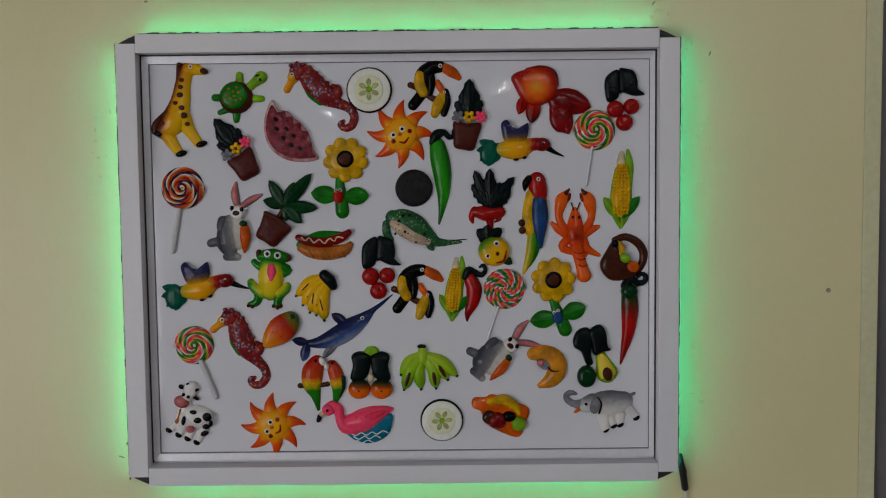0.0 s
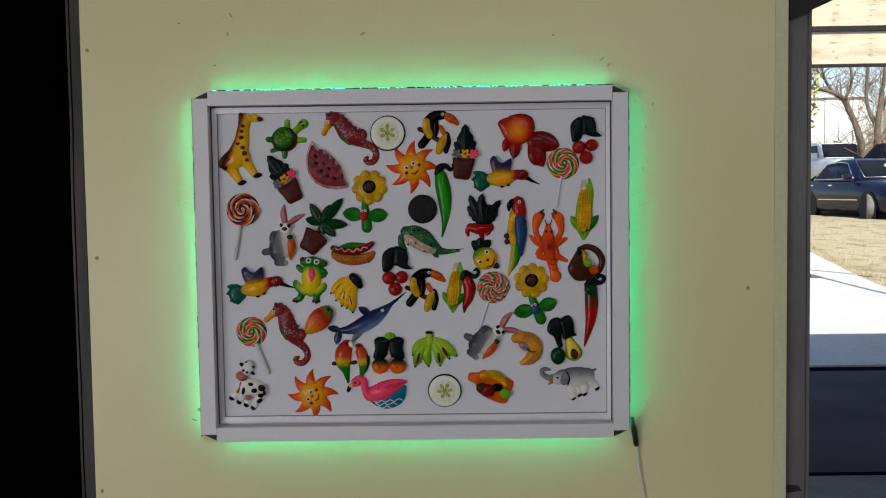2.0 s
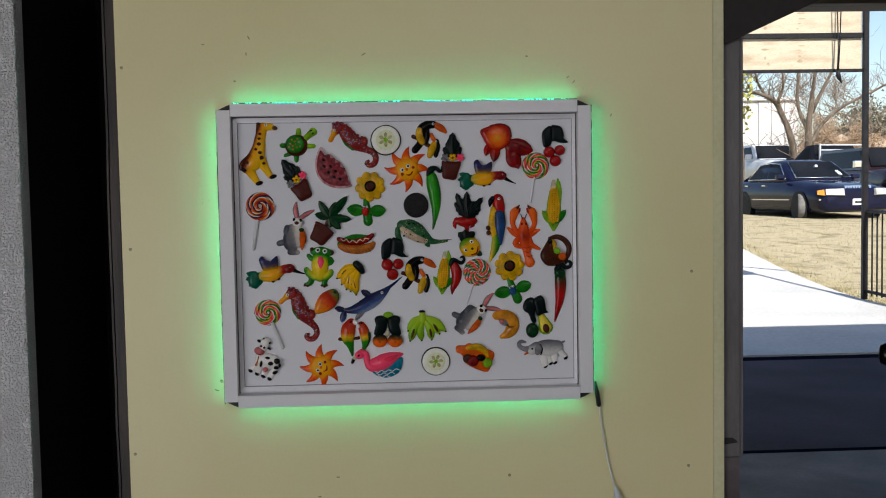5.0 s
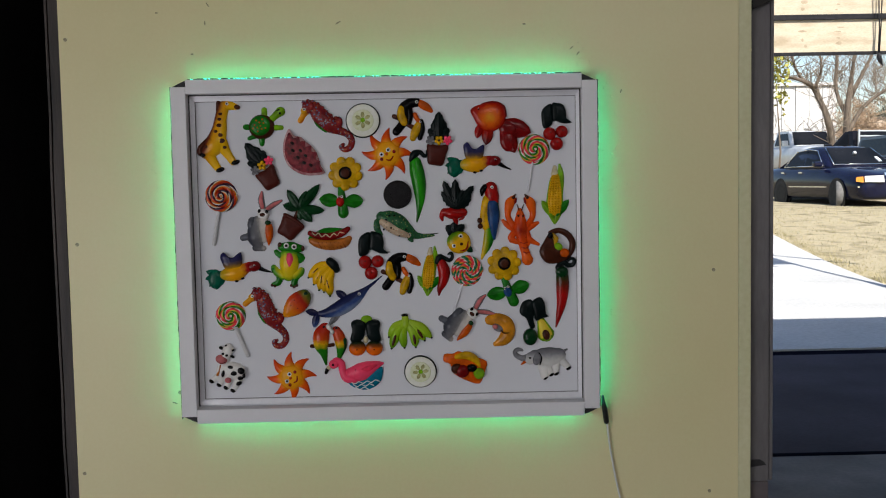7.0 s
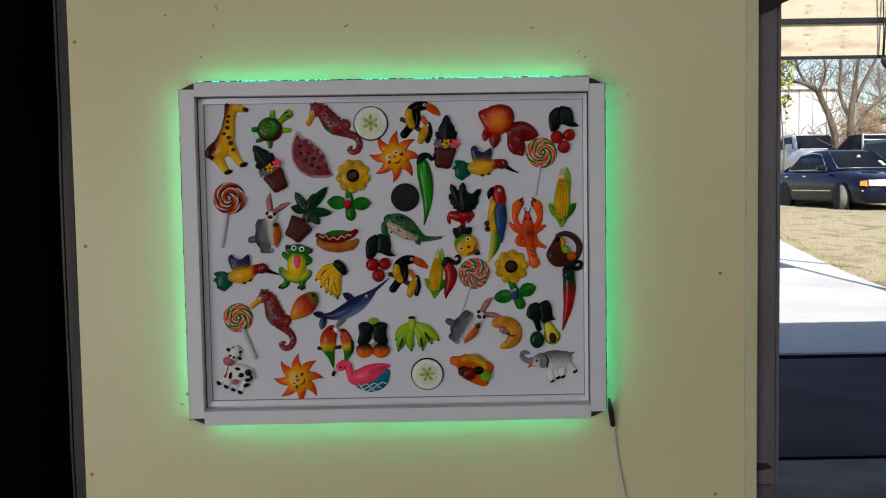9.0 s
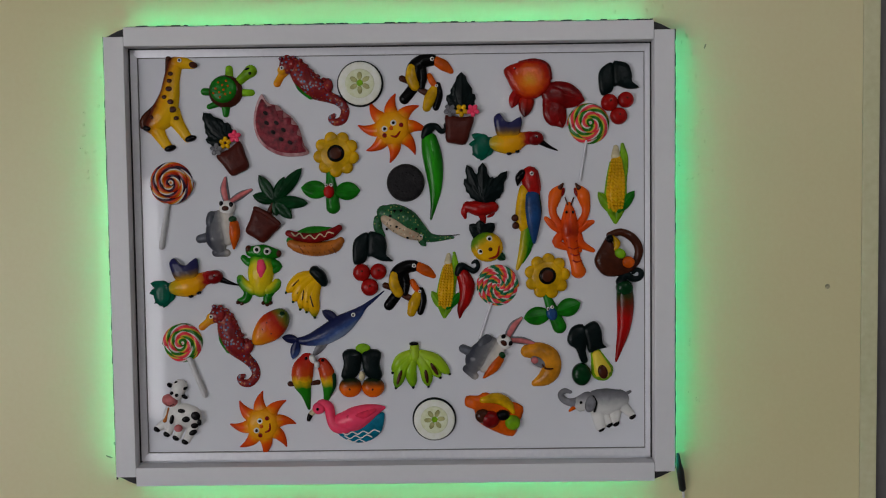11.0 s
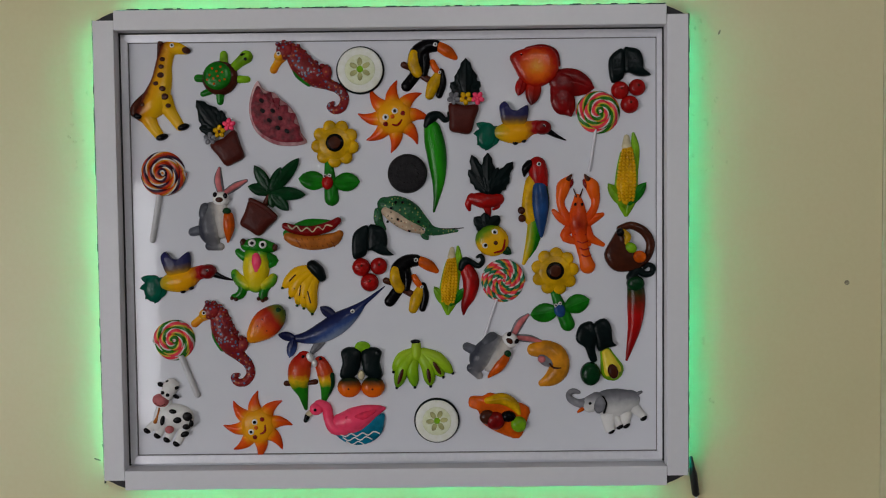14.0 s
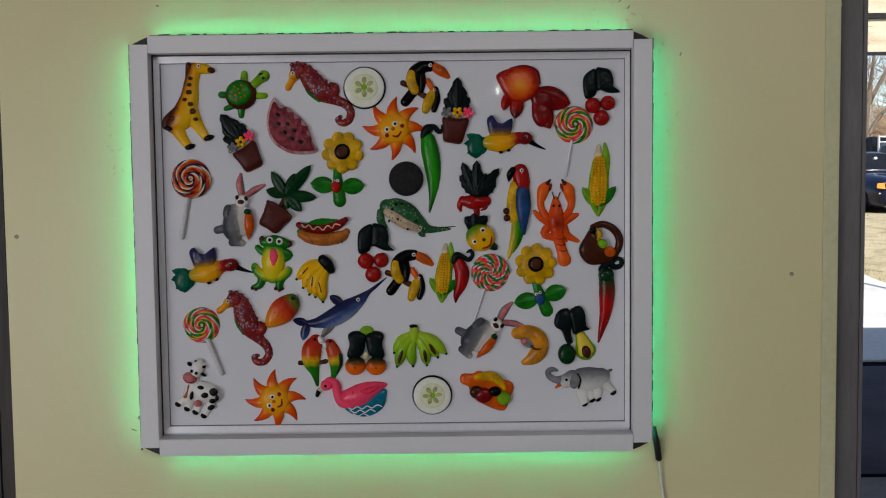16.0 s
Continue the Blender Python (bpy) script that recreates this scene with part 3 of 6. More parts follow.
def swirl(name, colours, r, turns, hand, often, slant):
    """Twisted candy rope wound into a coil: slanting coloured stripes that follow the rope."""
    m, n, l, b = base(name, 0.25, 0.0, 0.3, 0.1)
    tc, sp = n.new("ShaderNodeTexCoord"), n.new("ShaderNodeSeparateXYZ")
    l.new(tc.outputs["Object"], sp.inputs[0])

    def mth(op, a, c):
        q = n.new("ShaderNodeMath")
        q.operation = op
        for i, s in enumerate((a, c)):
            if isinstance(s, (int, float)):
                q.inputs[i].default_value = s
            elif s is not None:
                l.new(s, q.inputs[i])
        return q.outputs[0]

    ang = mth("ARCTAN2", sp.outputs["Z"], sp.outputs["X"])
    rad = mth("SQRT", mth("ADD", mth("MULTIPLY", sp.outputs["X"], sp.outputs["X"]), mth("MULTIPLY", sp.outputs["Z"], sp.outputs["Z"])), None)
    w2 = r / (2 * turns + 1) * UNIT
    pitch = (r * UNIT - 1.4 * w2) / turns
    round_ = mth("MULTIPLY", ang, hand / (2 * math.pi))
    lane = mth("ADD", mth("ADD", mth("MULTIPLY", mth("SUBTRACT", rad, 0.4 * w2), 1 / pitch), round_), 0.5)
    along = mth("MAXIMUM", mth("SUBTRACT", mth("FLOOR", lane, None), round_), 0.0)
    across = mth("FRACT", lane, None)
    fr = mth("FRACT", mth("ADD", mth("MULTIPLY", mth("POWER", along, 1.5), often), mth("MULTIPLY", across, slant)), None)
    k = len(colours)
    r = ramp(n, [(i / k, tuple(0.8 * q ** 1.2 for q in c) + (1,)) for i, c in enumerate(colours)], "CONSTANT")
    l.new(fr, r.inputs[0])
    l.new(r.outputs[0], b.inputs["Base Color"])
    fine = noise_at(n, l, 200, 4)
    bump(n, l, b, fine.outputs[0], 0.15, 0.001)
    return m


YELLOW = paint("yellow_resin", (0.86, 0.55, 0.012))
ORANGE = paint("orange_resin", (0.85, 0.20, 0.012))
RED = paint("red_resin", (0.55, 0.022, 0.018))
DEEP_RED = paint("deep_red_resin", (0.34, 0.014, 0.016))
PINK = paint("flamingo_pink_resin", (1.0, 0.13, 0.25), 0.85)
SOFT_PINK = paint("soft_pink_resin", (0.80, 0.30, 0.30))
GREEN = paint("green_resin", (0.03, 0.32, 0.025))
LIME = paint("lime_green_resin", (0.33, 0.60, 0.03))
DARK_GREEN = paint("dark_green_resin", (0.008, 0.095, 0.030))
BLACK_GREEN = paint("black_green_resin", (0.010, 0.026, 0.026), 0.5, 0.3, spec=0.12)
TEAL = paint("teal_resin", (0.006, 0.20, 0.13))
BLUE = paint("blue_resin", (0.04, 0.13, 0.32))
WATER = paint("water_blue_resin", (0.02, 0.32, 0.45))
BLACK = paint("black_resin", (0.010, 0.009, 0.010), 0.6, spec=0.12)
WHITE = paint("white_resin", (0.86, 0.85, 0.82), 0.9)
GREY = paint("grey_resin", (0.34, 0.34, 0.36))
SLATE = paint("slate_grey_resin", (0.19, 0.20, 0.23))
BROWN = paint("brown_resin", (0.13, 0.042, 0.020), 0.6)
POT = paint("terracotta_brown_resin", (0.15, 0.034, 0.022), 0.75, 0.35, spec=0.15)
TAN = paint("bun_tan_resin", (0.68, 0.27, 0.055))
CREAMY = paint("cream_resin", (0.80, 0.72, 0.50))
STICK = paint("white_stick_plastic", (0.72, 0.72, 0.72), 0.92, 0.3)
STICK_CLEAR = paint("pale_stick_plastic", (0.80, 0.80, 0.83), 0.97, 0.15)


class Magnet:
    """A magnet on the board. Figures are one mesh in several paints; other magnets have a mesh for each part."""

    def __init__(self, name, label, u, v, group="", whole=True, category=""):
        self.u, self.v, self.whole = u, v, whole
        x, z = grid(u, v)
        self.at = pose(x, -0.0142, z)
        self.x, self.z = x, z
        self.name, self.label, self.group, self.category = name, label, group, category or "fridge magnet"
        self.bm, self.mats, self.parts = bmesh.new(), [], []

    def p(self, u, v, h):
        x, z = grid(u, v)
        return x - self.x, -h * UNIT, z - self.z

    def begin(self, mat):
        if self.whole:
            if mat not in self.mats:
                self.mats.append(mat)
            return self.bm, self.mats.index(mat)
        return bmesh.new(), 0

    def end(self, bm, mat, name, label=""):
        if not self.whole:
            bmesh.ops.recalc_face_normals(bm, faces=bm.faces[:])
            self.parts.append((name, bm, mat, label))

    def rings(self, bm, mi, rings, top):
        vs = [[bm.verts.new(q) for q in r] for r in rings]
        n = len(vs[0])
        made = []
        for r, s in zip(vs, vs[1:]):
            for k in range(n):
                made.append(bm.faces.new((r[k], r[(k + 1) % n], s[(k + 1) % n], s[k])))
        c = bm.verts.new(top)
        for k in range(n):
            made.append(bm.faces.new((vs[-1][k], vs[-1][(k + 1) % n], c)))
        for f in made:
            f.material_index, f.smooth = mi, True

    def dome(self, name, u, v, ru, rv, h, mat, rot=0.0, z0=0.0, n=20, label=""):
        bm, mi = self.begin(mat)
        a0 = radians(rot)
        out = []
        for k, q in ((1.0, 0.0), (1.0, 0.22), (0.94, 0.58), (0.78, 0.85), (0.45, 0.98)):
            ring = []
            for i in range(n):
                a = 2 * math.pi * i / n
                x, y = ru * k * math.cos(a), rv * k * math.sin(a)
                ring.append(self.p(u + x * math.cos(a0) - y * math.sin(a0), v + x * math.sin(a0) + y * math.cos(a0), z0 + h * q))
            out.append(ring)
        self.rings(bm, mi, out, self.p(u, v, z0 + h))
        self.end(bm, mat, name, label)

    def plate(self, name, outline, h, mat, z0=0.0, sub=3, soft=True, label=""):
        bm, mi = self.begin(mat)
        if soft:
            m = len(outline)
            loop = spline([outline[(i - 1) % m] for i in range(m + 3)], sub)
            pts = loop[sub:sub + m * sub]
        else:
            pts = outline
        cu, cv = sum(q[0] for q in pts) / len(pts), sum(q[1] for q in pts) / len(pts)
        out = [[self.p(cu + (a - cu) * k, cv + (b - cv) * k, z0 + h * q) for a, b in pts] for k, q in ((1.0, 0.0), (1.0, 0.35), (0.96, 0.68), (0.86, 0.90), (0.55, 0.99))]
        self.rings(bm, mi, out, self.p(cu, cv, z0 + h))
        self.end(bm, mat, name, label)

    def limb(self, name, pts, mat, hf=0.8, z0=0.0, steps=4, label=""):
        """A tapered rounded limb along (u, v, radius) points."""
        bm, mi = self.begin(mat)
        c = spline(pts, steps) if len(pts) > 2 else [tuple(a + (b - a) * k / 4 for a, b in zip(*pts)) for k in range(5)]
        # rounded ends
        (u0, v0, r0), (u1, v1, _) = c[0], c[1]
        d = math.hypot(u1 - u0, v1 - v0) or 1
        head = [(u0 - (u1 - u0) / d * r0 * k, v0 - (v1 - v0) / d * r0 * k, r0 * q) for k, q in ((0.97, 0.2), (0.75, 0.64), (0.4, 0.91))]
        (u0, v0, r0), (u1, v1, _) = c[-1], c[-2]
        d = math.hypot(u1 - u0, v1 - v0) or 1
        tail = [(u0 - (u1 - u0) / d * r0 * k, v0 - (v1 - v0) / d * r0 * k, r0 * q) for k, q in ((0.4, 0.91), (0.75, 0.64), (0.97, 0.2))]
        c = head + c + tail
        rows = []
        for i, (u, v, r) in enumerate(c):
            (ua, va, _), (ub, vb, _) = c[max(i - 1, 0)], c[min(i + 1, len(c) - 1)]
            d = math.hypot(ub - ua, vb - va) or 1
            nu, nv = -(vb - va) / d, (ub - ua) / d
            r = max(r, 0.6)
            rows.append([bm.verts.new(self.p(u + nu * r * s, v + nv * r * s, z0 + r * hf * q)) for s, q in ((-1, -0.4), (-1, 0.15), (-0.86, 0.55), (-0.5, 0.9), (0, 1), (0.5, 0.9), (0.86, 0.55), (1, 0.15), (1, -0.4))])
        for a, b in zip(rows, rows[1:]):
            for k in range(8):
                f = bm.faces.new((a[k], a[k + 1], b[k + 1], b[k]))
                f.material_index, f.smooth = mi, True
        for r in (rows[0], rows[-1]):
            f = bm.faces.new(r)
            f.material_index = mi
        self.end(bm, mat, name, label)

    def leaf(self, name, u0, v0, u1, v1, w, h, mat, z0=0.0, saw=0.0, label=""):
        """A pointed leaf from its base to its tip, with a raised midrib; saw: toothed edge."""
        bm, mi = self.begin(mat)
        d = math.hypot(u1 - u0, v1 - v0)
        tu, tv = (u1 - u0) / d, (v1 - v0) / d
        nu, nv = -tv, tu
        n, rows = 9, []
        for i in range(n):
            k = i / (n - 1)
            ww = w * (math.sin(math.pi * min(k * 0.92 + 0.06, 1)) ** 0.7) * (1 + (saw if i % 2 else -saw))
            ww = max(ww * (1 if k < 0.98 else 0.1), 0.5)
            u, v = u0 + tu * d * k, v0 + tv * d * k
            rows.append([bm.verts.new(self.p(u + nu * ww * s, v + nv * ww * s, z0 + h * q)) for s, q in ((-1, 0), (-1, 0.45), (-0.5, 0.85), (-0.08, 0.72), (0, 1), (0.08, 0.72), (0.5, 0.85), (1, 0.45), (1, 0))])
        for a, b in zip(rows, rows[1:]):
            for k in range(8):
                f = bm.faces.new((a[k], a[k + 1], b[k + 1], b[k]))
                f.material_index, f.smooth = mi, True
        for r in (rows[0], rows[-1]):
            bm.faces.new(r).material_index = mi
        self.end(bm, mat, name, label)

    def eye(self, u, v, r, z0, look=(0.0, 0.0)):
        self.dome("eye", u, v, r, r, r * 0.5, WHITE, z0=z0, n=12)
        self.dome("pupil", u + look[0], v + look[1], r * 0.5, r * 0.5, r * 0.3, BLACK, z0=z0 + r * 0.45, n=10)

    def done(self):
        if self.whole:
            bmesh.ops.recalc_face_normals(self.bm, faces=self.bm.faces[:])
            ob = mesh_ob(self.name, self.bm, self.mats)
        else:
            self.bm.free()
            ob = new(self.name)
            for name, bm, mat, label in self.parts:
                part(name, bm, mat, ob, label)
        ob.matrix_basis = self.at
        return tagged(ob, self.label, self.category, self.group)


def again(ob, u, v, turn=0.0, size=1.0, label=""):
    x, z = grid(u, v)
    c = copy_thing(ob, pose(x, -0.0142, z, 0, turn, 0) @ Matrix.Scale(size, 4))
    if label:
        c["label"] = label
    return c


# giraffe
GIRAFFE_Y = airbrush("giraffe_paint", [(0.0, (0.08, 0.025, 0.02)), (0.22, (0.24, 0.06, 0.02)), (0.5, (0.78, 0.42, 0.012)), (1.0, (0.86, 0.56, 0.02))], (0.94, -0.34), -0.0200, 0.005)
m = Magnet("giraffe_magnet", "yellow resin giraffe magnet with brown spots", 285, 165)
m.limb("neck", [(297, 90, 14), (290, 120, 15), (286, 150, 19), (274, 185, 25), (255, 203, 18)], GIRAFFE_Y, 0.7)
m.limb("head", [(297, 89, 13), (313, 89, 11), (329, 93, 7)], GIRAFFE_Y, 0.8)
m.limb("mane", [(284, 82, 5), (283, 110, 5), (279, 140, 5), (264, 167, 6), (242, 192, 8), (240, 205, 8)], BROWN, 0.9, 2)
m.dome("muzzle", 331, 93, 8, 6, 8, BROWN, 15, 2)
m.dome("ear", 286, 81, 5, 4, 6, BROWN, 0, 6)
m.limb("leg", [(290, 183, 18), (302, 202, 12), (313, 218, 9.5), (320, 228, 8.5)], GIRAFFE_Y, 0.75)
m.limb("leg", [(258, 203, 16), (271, 227, 11), (283, 244, 8.5)], GIRAFFE_Y, 0.75)
m.dome("hoof", 326, 229, 11, 6, 9, BLACK, -18)
m.dome("hoof", 288, 247, 11, 6, 9, BLACK, -18)
m.dome("tail", 248, 210, 10, 6, 9, BLACK, 0, 3)
for u, v, r in ((291, 110, 4), (289, 123, 4), (288, 138, 5), (280, 153, 4), (291, 162, 5), (295, 176, 6), (274, 183, 5), (268, 194, 6), (302, 192, 4), (257, 190, 4)):
    m.dome("spot", u, v, r * 1.25, r, 2.4, BROWN, z0=12.5, n=10)
m.eye(307, 85, 4, 9)
m.done()

# turtle
m = Magnet("turtle_magnet", "green resin turtle magnet with orange-dotted shell", 395, 143)
for a in ([(397, 118, 8), (397, 100, 7)], [(368, 143, 7), (351, 142, 7)], [(378, 163, 7), (360, 170, 5)], [(391, 170, 8), (391, 184, 6)], [(425, 144, 7), (439, 144, 6)]):
    m.limb("leg", a, LIME if a[0][0] > 395 else GREEN, 0.8)
m.limb("head", [(410, 128, 8), (425, 114, 9), (437, 104, 12)], LIME, 0.8)
m.dome("shell", 391, 142, 32, 31, 12, BROWN)
m.dome("shell_top", 388, 139, 25, 25, 6, GREEN, z0=10)
for i in range(11):
    a, r = i * 2.4, 5.6 * math.sqrt(i + 0.3)
    m.dome("dot", 387 + r * math.cos(a), 140 + r * math.sin(a), 2.2, 2.2, 1.5, ORANGE, z0=15.2, n=8)
m.dome("eye", 437, 109, 3, 3, 2, BLACK, z0=9, n=8)
m.dome("brow", 432, 101, 5, 2, 2, BLACK, -20, 9, 8)
m.done()

# seahorses
SEAHORSE = flecked("seahorse_paint", (0.27, 0.018, 0.018), [(0.09, 0.18, 0.30), (0.40, 0.10, 0.03), (0.16, 0.012, 0.03), (0.24, 0.26, 0.29)], 240, 0.36)
SEA_Y = airbrush("seahorse_snout_paint", [(0.0, (0.80, 0.45, 0.02)), (0.6, (0.75, 0.2, 0.02)), (1.0, (0.45, 0.04, 0.02))], (0.7, -0.7), -0.045, -0.02)
m = Magnet("seahorse_magnet", "red resin seahorse magnet with blue flecks", 550, 140, "seahorse magnets")
m.limb("snout", [(486, 127, 7), (493, 114, 7), (500, 103, 11)], SEA_Y)
m.limb("body", [(505, 92, 15), (521, 98, 17), (538, 119, 21), (560, 139, 19), (582, 152, 11), (600, 160, 9), (612, 175, 8), (608, 193, 8), (595, 199, 7), (586, 192, 6), (592, 186, 4)], SEAHORSE, 0.75)
m.dome("head", 507, 95, 17, 15, 15, SEAHORSE, -20, 0)
m.dome("cheek", 497, 103, 10, 9, 13, SEA_Y, -30, 1.5)
m.limb("belly", [(524, 117, 9), (533, 134, 10), (549, 150, 7)], GREEN, 0.9)
m.dome("fin", 580, 132, 10, 15, 8, SEAHORSE)
for u, v in ((493, 80), (504, 76), (516, 78), (528, 83), (539, 93), (549, 103), (560, 112), (572, 118)):
    m.dome("crest", u + 1, v + 2, 5, 4, 9, SEAHORSE, z0=1, n=8)
m.eye(497, 100, 4, 14)
sea = m.done()
again(sea, 402, 612, 21)

# cucumber-slice dishes
SLICE = surface("pale_slice_gloss", (0.78, 0.79, 0.66, 1), (0.86, 0.87, 0.80, 1), 90, 0.25, 400, 0.1, 0.0006, spec=0.3)
FLESH = surface("pale_green_flesh", (0.68, 0.72, 0.42, 1), (0.80, 0.83, 0.64, 1), 120, 0.25, 400, 0.1, 0.0006, spec=0.3)
m = Magnet("cucumber_magnet", "round cucumber slice magnet with a dark green rind", 640, 128, "cucumber magnets", False)
m.dome("rind", 640, 128, 43, 43, 9, BLACK_GREEN, n=36)
m.dome("slice", 640, 128, 40, 40, 2.2, SLICE, z0=8, n=36)
m.dome("flesh", 640, 128, 27, 27, 1.2, FLESH, z0=9.8, n=30)
for i in range(6):
    a = i * math.pi / 3 + 0.5
    m.dome("seed", 640 + 13 * math.cos(a), 127 + 13 * math.sin(a), 7.5, 4.6, 1.6, paint("olive_seed", (0.62, 0.62, 0.32)) if i == 0 else m.parts[-1][2], math.degrees(a), 10.6, 12)
m.dome("core", 640, 127, 6, 6, 1.6, LIME, z0=10.8, n=12)
cuc = m.done()
again(cuc, 777, 747, 25, 0.96)

# toucans
m = Magnet("toucan_magnet", "black and yellow toucans on a branch magnet", 765, 125, "toucan magnets", False)
m.limb("branch", [(717, 118, 6), (735, 128, 4), (757, 142, 6), (775, 150, 6)], BROWN, 0.8)
m.limb("tail", [(738, 136, 10), (722, 156, 10)], BLACK, 0.6)
m.limb("body", [(773, 84, 11), (757, 86, 13), (742, 98, 15), (739, 118, 15), (740, 134, 10)], BLACK, 0.75)
m.limb("back", [(752, 92, 9), (756, 115, 8), (753, 136, 6)], BLACK, 0.9)
m.limb("belly", [(736, 100, 9), (735, 116, 11), (741, 133, 9)], YELLOW, 0.75, 6)
m.limb("beak", [(781, 86, 9), (796, 95, 10), (808, 105, 5)], ORANGE, 0.9)
m.limb("young_back", [(783, 130, 6), (786, 150, 7), (780, 172, 6)], BLACK, 0.9)
m.limb("young_body", [(777, 138, 8), (770, 153, 11), (763, 172, 8)], YELLOW, 0.8, 1)
m.limb("young_beak", [(768, 113, 5), (772, 122, 6), (778, 131, 5)], ORANGE, 0.9, 2)
m.eye(773, 83, 4, 8), m.eye(781, 132, 3, 7)
touc = m.done()
again(touc, 734, 505, -3)

# flower pots
m = Magnet("flower_pot_magnet", "brown flower pot magnet with dark leaves and small blossoms", 824, 175, "flower pot magnets", False)
for u, v, w in ((800, 150, 12), (852, 148, 12), (803, 162, 10), (852, 164, 10), (812, 132, 13), (842, 130, 13), (827, 107, 15)):
    m.leaf("leaf", 827, 172, u, v, w, 7 if u != 827 else 10, BLACK_GREEN, 1, 0.12)
m.plate("pot", [(798, 186), (824, 190), (850, 190), (843, 218), (835, 240), (815, 239), (799, 234), (798, 210)], 13, POT)
for u, v, mt in ((806, 178, GREY), (827, 178, YELLOW), (848, 178, PINK)):
    for i in range(5):
        a = i * 1.257 + 0.3
        m.dome("petal", u + 7 * math.cos(a), v + 7 * math.sin(a), 5.5, 4.5, 4, mt, math.degrees(a), 9, 10)
    m.dome("pistil", u, v, 3, 3, 3, BROWN if mt is YELLOW else mt, z0=11, n=8)
fpot = m.done()
again(fpot, 388, 237, -36, 0.98)

# goldfish
FISH = airbrush("goldfish_paint", [(0.0, (0.80, 0.40, 0.03)), (0.28, (0.78, 0.20, 0.015)), (0.52, (0.52, 0.035, 0.012)), (1.0, (0.16, 0.010, 0.012))], None, 0.0, 0.046)
m = Magnet("goldfish_magnet", "orange and red goldfish magnet with flowing tail", 952, 122)
m.leaf("tail", 978, 138, 1054, 160, 24, 9, DEEP_RED)
m.leaf("tail", 985, 145, 1014, 210, 20, 9, DEEP_RED)
m.dome("tail_lobe", 998, 150, 24, 20, 9, DEEP_RED, 20)
m.dome("tail_fan", 997, 180, 20, 27, 9, DEEP_RED, -8)
m.leaf("fin", 930, 138, 920, 173, 10, 9, RED)
m.leaf("fin", 950, 140, 943, 190, 14, 11, FISH)
m.plate("body", [(905, 103), (925, 91), (960, 85), (984, 93), (992, 118), (986, 140), (965, 155), (945, 158), (926, 146), (913, 124)], 15, FISH)
m.limb("dorsal", [(935, 90, 4), (962, 86, 5), (985, 95, 5), (991, 118, 4)], DEEP_RED, 1.0, 1)
m.eye(925, 102, 4, 12)
m.done()

# cherries
m = Magnet("cherry_magnet", "three red cherries magnet with black-green leaves", 1112, 140, "cherry magnets", False)
m.plate("leaf", [(1082, 104), (1098, 90), (1106, 92), (1108, 112), (1107, 138), (1098, 147), (1085, 149), (1080, 125)], 9, BLACK_GREEN)
m.plate("leaf", [(1106, 90), (1118, 87), (1134, 92), (1141, 110), (1142, 128), (1155, 136), (1134, 138), (1116, 132), (1107, 130)], 10, BLACK_GREEN)
for u, v, r in ((1100, 163, 16), (1130, 158, 15), (1117, 188, 16)):
    m.dome("cherry", u, v, r, r, 13, RED)
    m.dome("dimple", u + 1, v - 3, 2, 2, 1, BROWN, z0=12.5, n=8)
cher = m.done()
again(cher, 657, 455, 6, 1.03)


# lollipops
def lollipop(u, v, r, u1, v1, mat, label, stick=STICK, w=4.0, turns=3, hand=1):
    m = Magnet("lollipop", label, u, v, "lollipops", False, "lollipop")
    d = math.hypot(u1 - u, v1 - v)
    m.limb("stick", [(u + (u1 - u) * r * 0.8 / d, v + (v1 - v) * r * 0.8 / d, w), (u1, v1, w)], stick, 1.4, 2)
    m.dome("candy", u, v, r * 0.95, r * 0.95, 6, mat, n=40)
    w2 = r / (2 * turns + 1)
    coil = [(u + (w2 * 0.4 + (r - 1.4 * w2) * k / (16 * turns)) * math.cos(hand * k * math.pi / 8), v + (w2 * 0.4 + (r - 1.4 * w2) * k / (16 * turns)) * math.sin(hand * k * math.pi / 8), w2 * 1.04) for k in range(int(16 * turns) + 1)]
    m.limb("rope", coil, mat, 1.25, 3.5, 2)
    return m.done()


W_, P_, G_, Y_ = (0.84, 0.76, 0.70), (1.0, 0.10, 0.13), (0.045, 0.27, 0.02), (0.85, 0.56, 0.03)
CANDY_FIRE = swirl("fire_swirl", [(0.66, 0.07, 0.015), (0.70, 0.08, 0.015), (0.85, 0.36, 0.02), W_, (0.05, 0.012, 0.04), (0.10, 0.02, 0.05)], 42, 3, -1, 1.9, 0.8)
CANDY_MINT = swirl("mint_swirl", [P_, P_, W_, G_, G_, (0.80, 0.62, 0.08)], 39, 2.5, -1, 2.0, 0.75)
CANDY_FINE = swirl("fine_swirl", [P_, P_, W_, (0.03, 0.26, 0.12), (0.03, 0.26, 0.12), (0.85, 0.42, 0.05)], 40, 4, 1, 2.7, 0.4)
lollipop(290, 312, 42, 272, 430, CANDY_FIRE, "orange, purple and white swirl lollipop on a white stick", w=5, hand=-1)
lollipop(312, 607, 38, 353, 704, CANDY_MINT, "pink, green and white swirl lollipop on a white stick", w=5, turns=2.5, hand=-1)
lollipop(1062, 202, 40, 1046, 305, CANDY_MINT, "pink, green and white swirl lollipop on a thin stick", STICK_CLEAR, 2.5, 2.5, -1)
lollipop(893, 500, 40, 860, 602, CANDY_FINE, "pink, green and orange striped coil lollipop on a thin stick", STICK_CLEAR, 2.5, 4, 1)

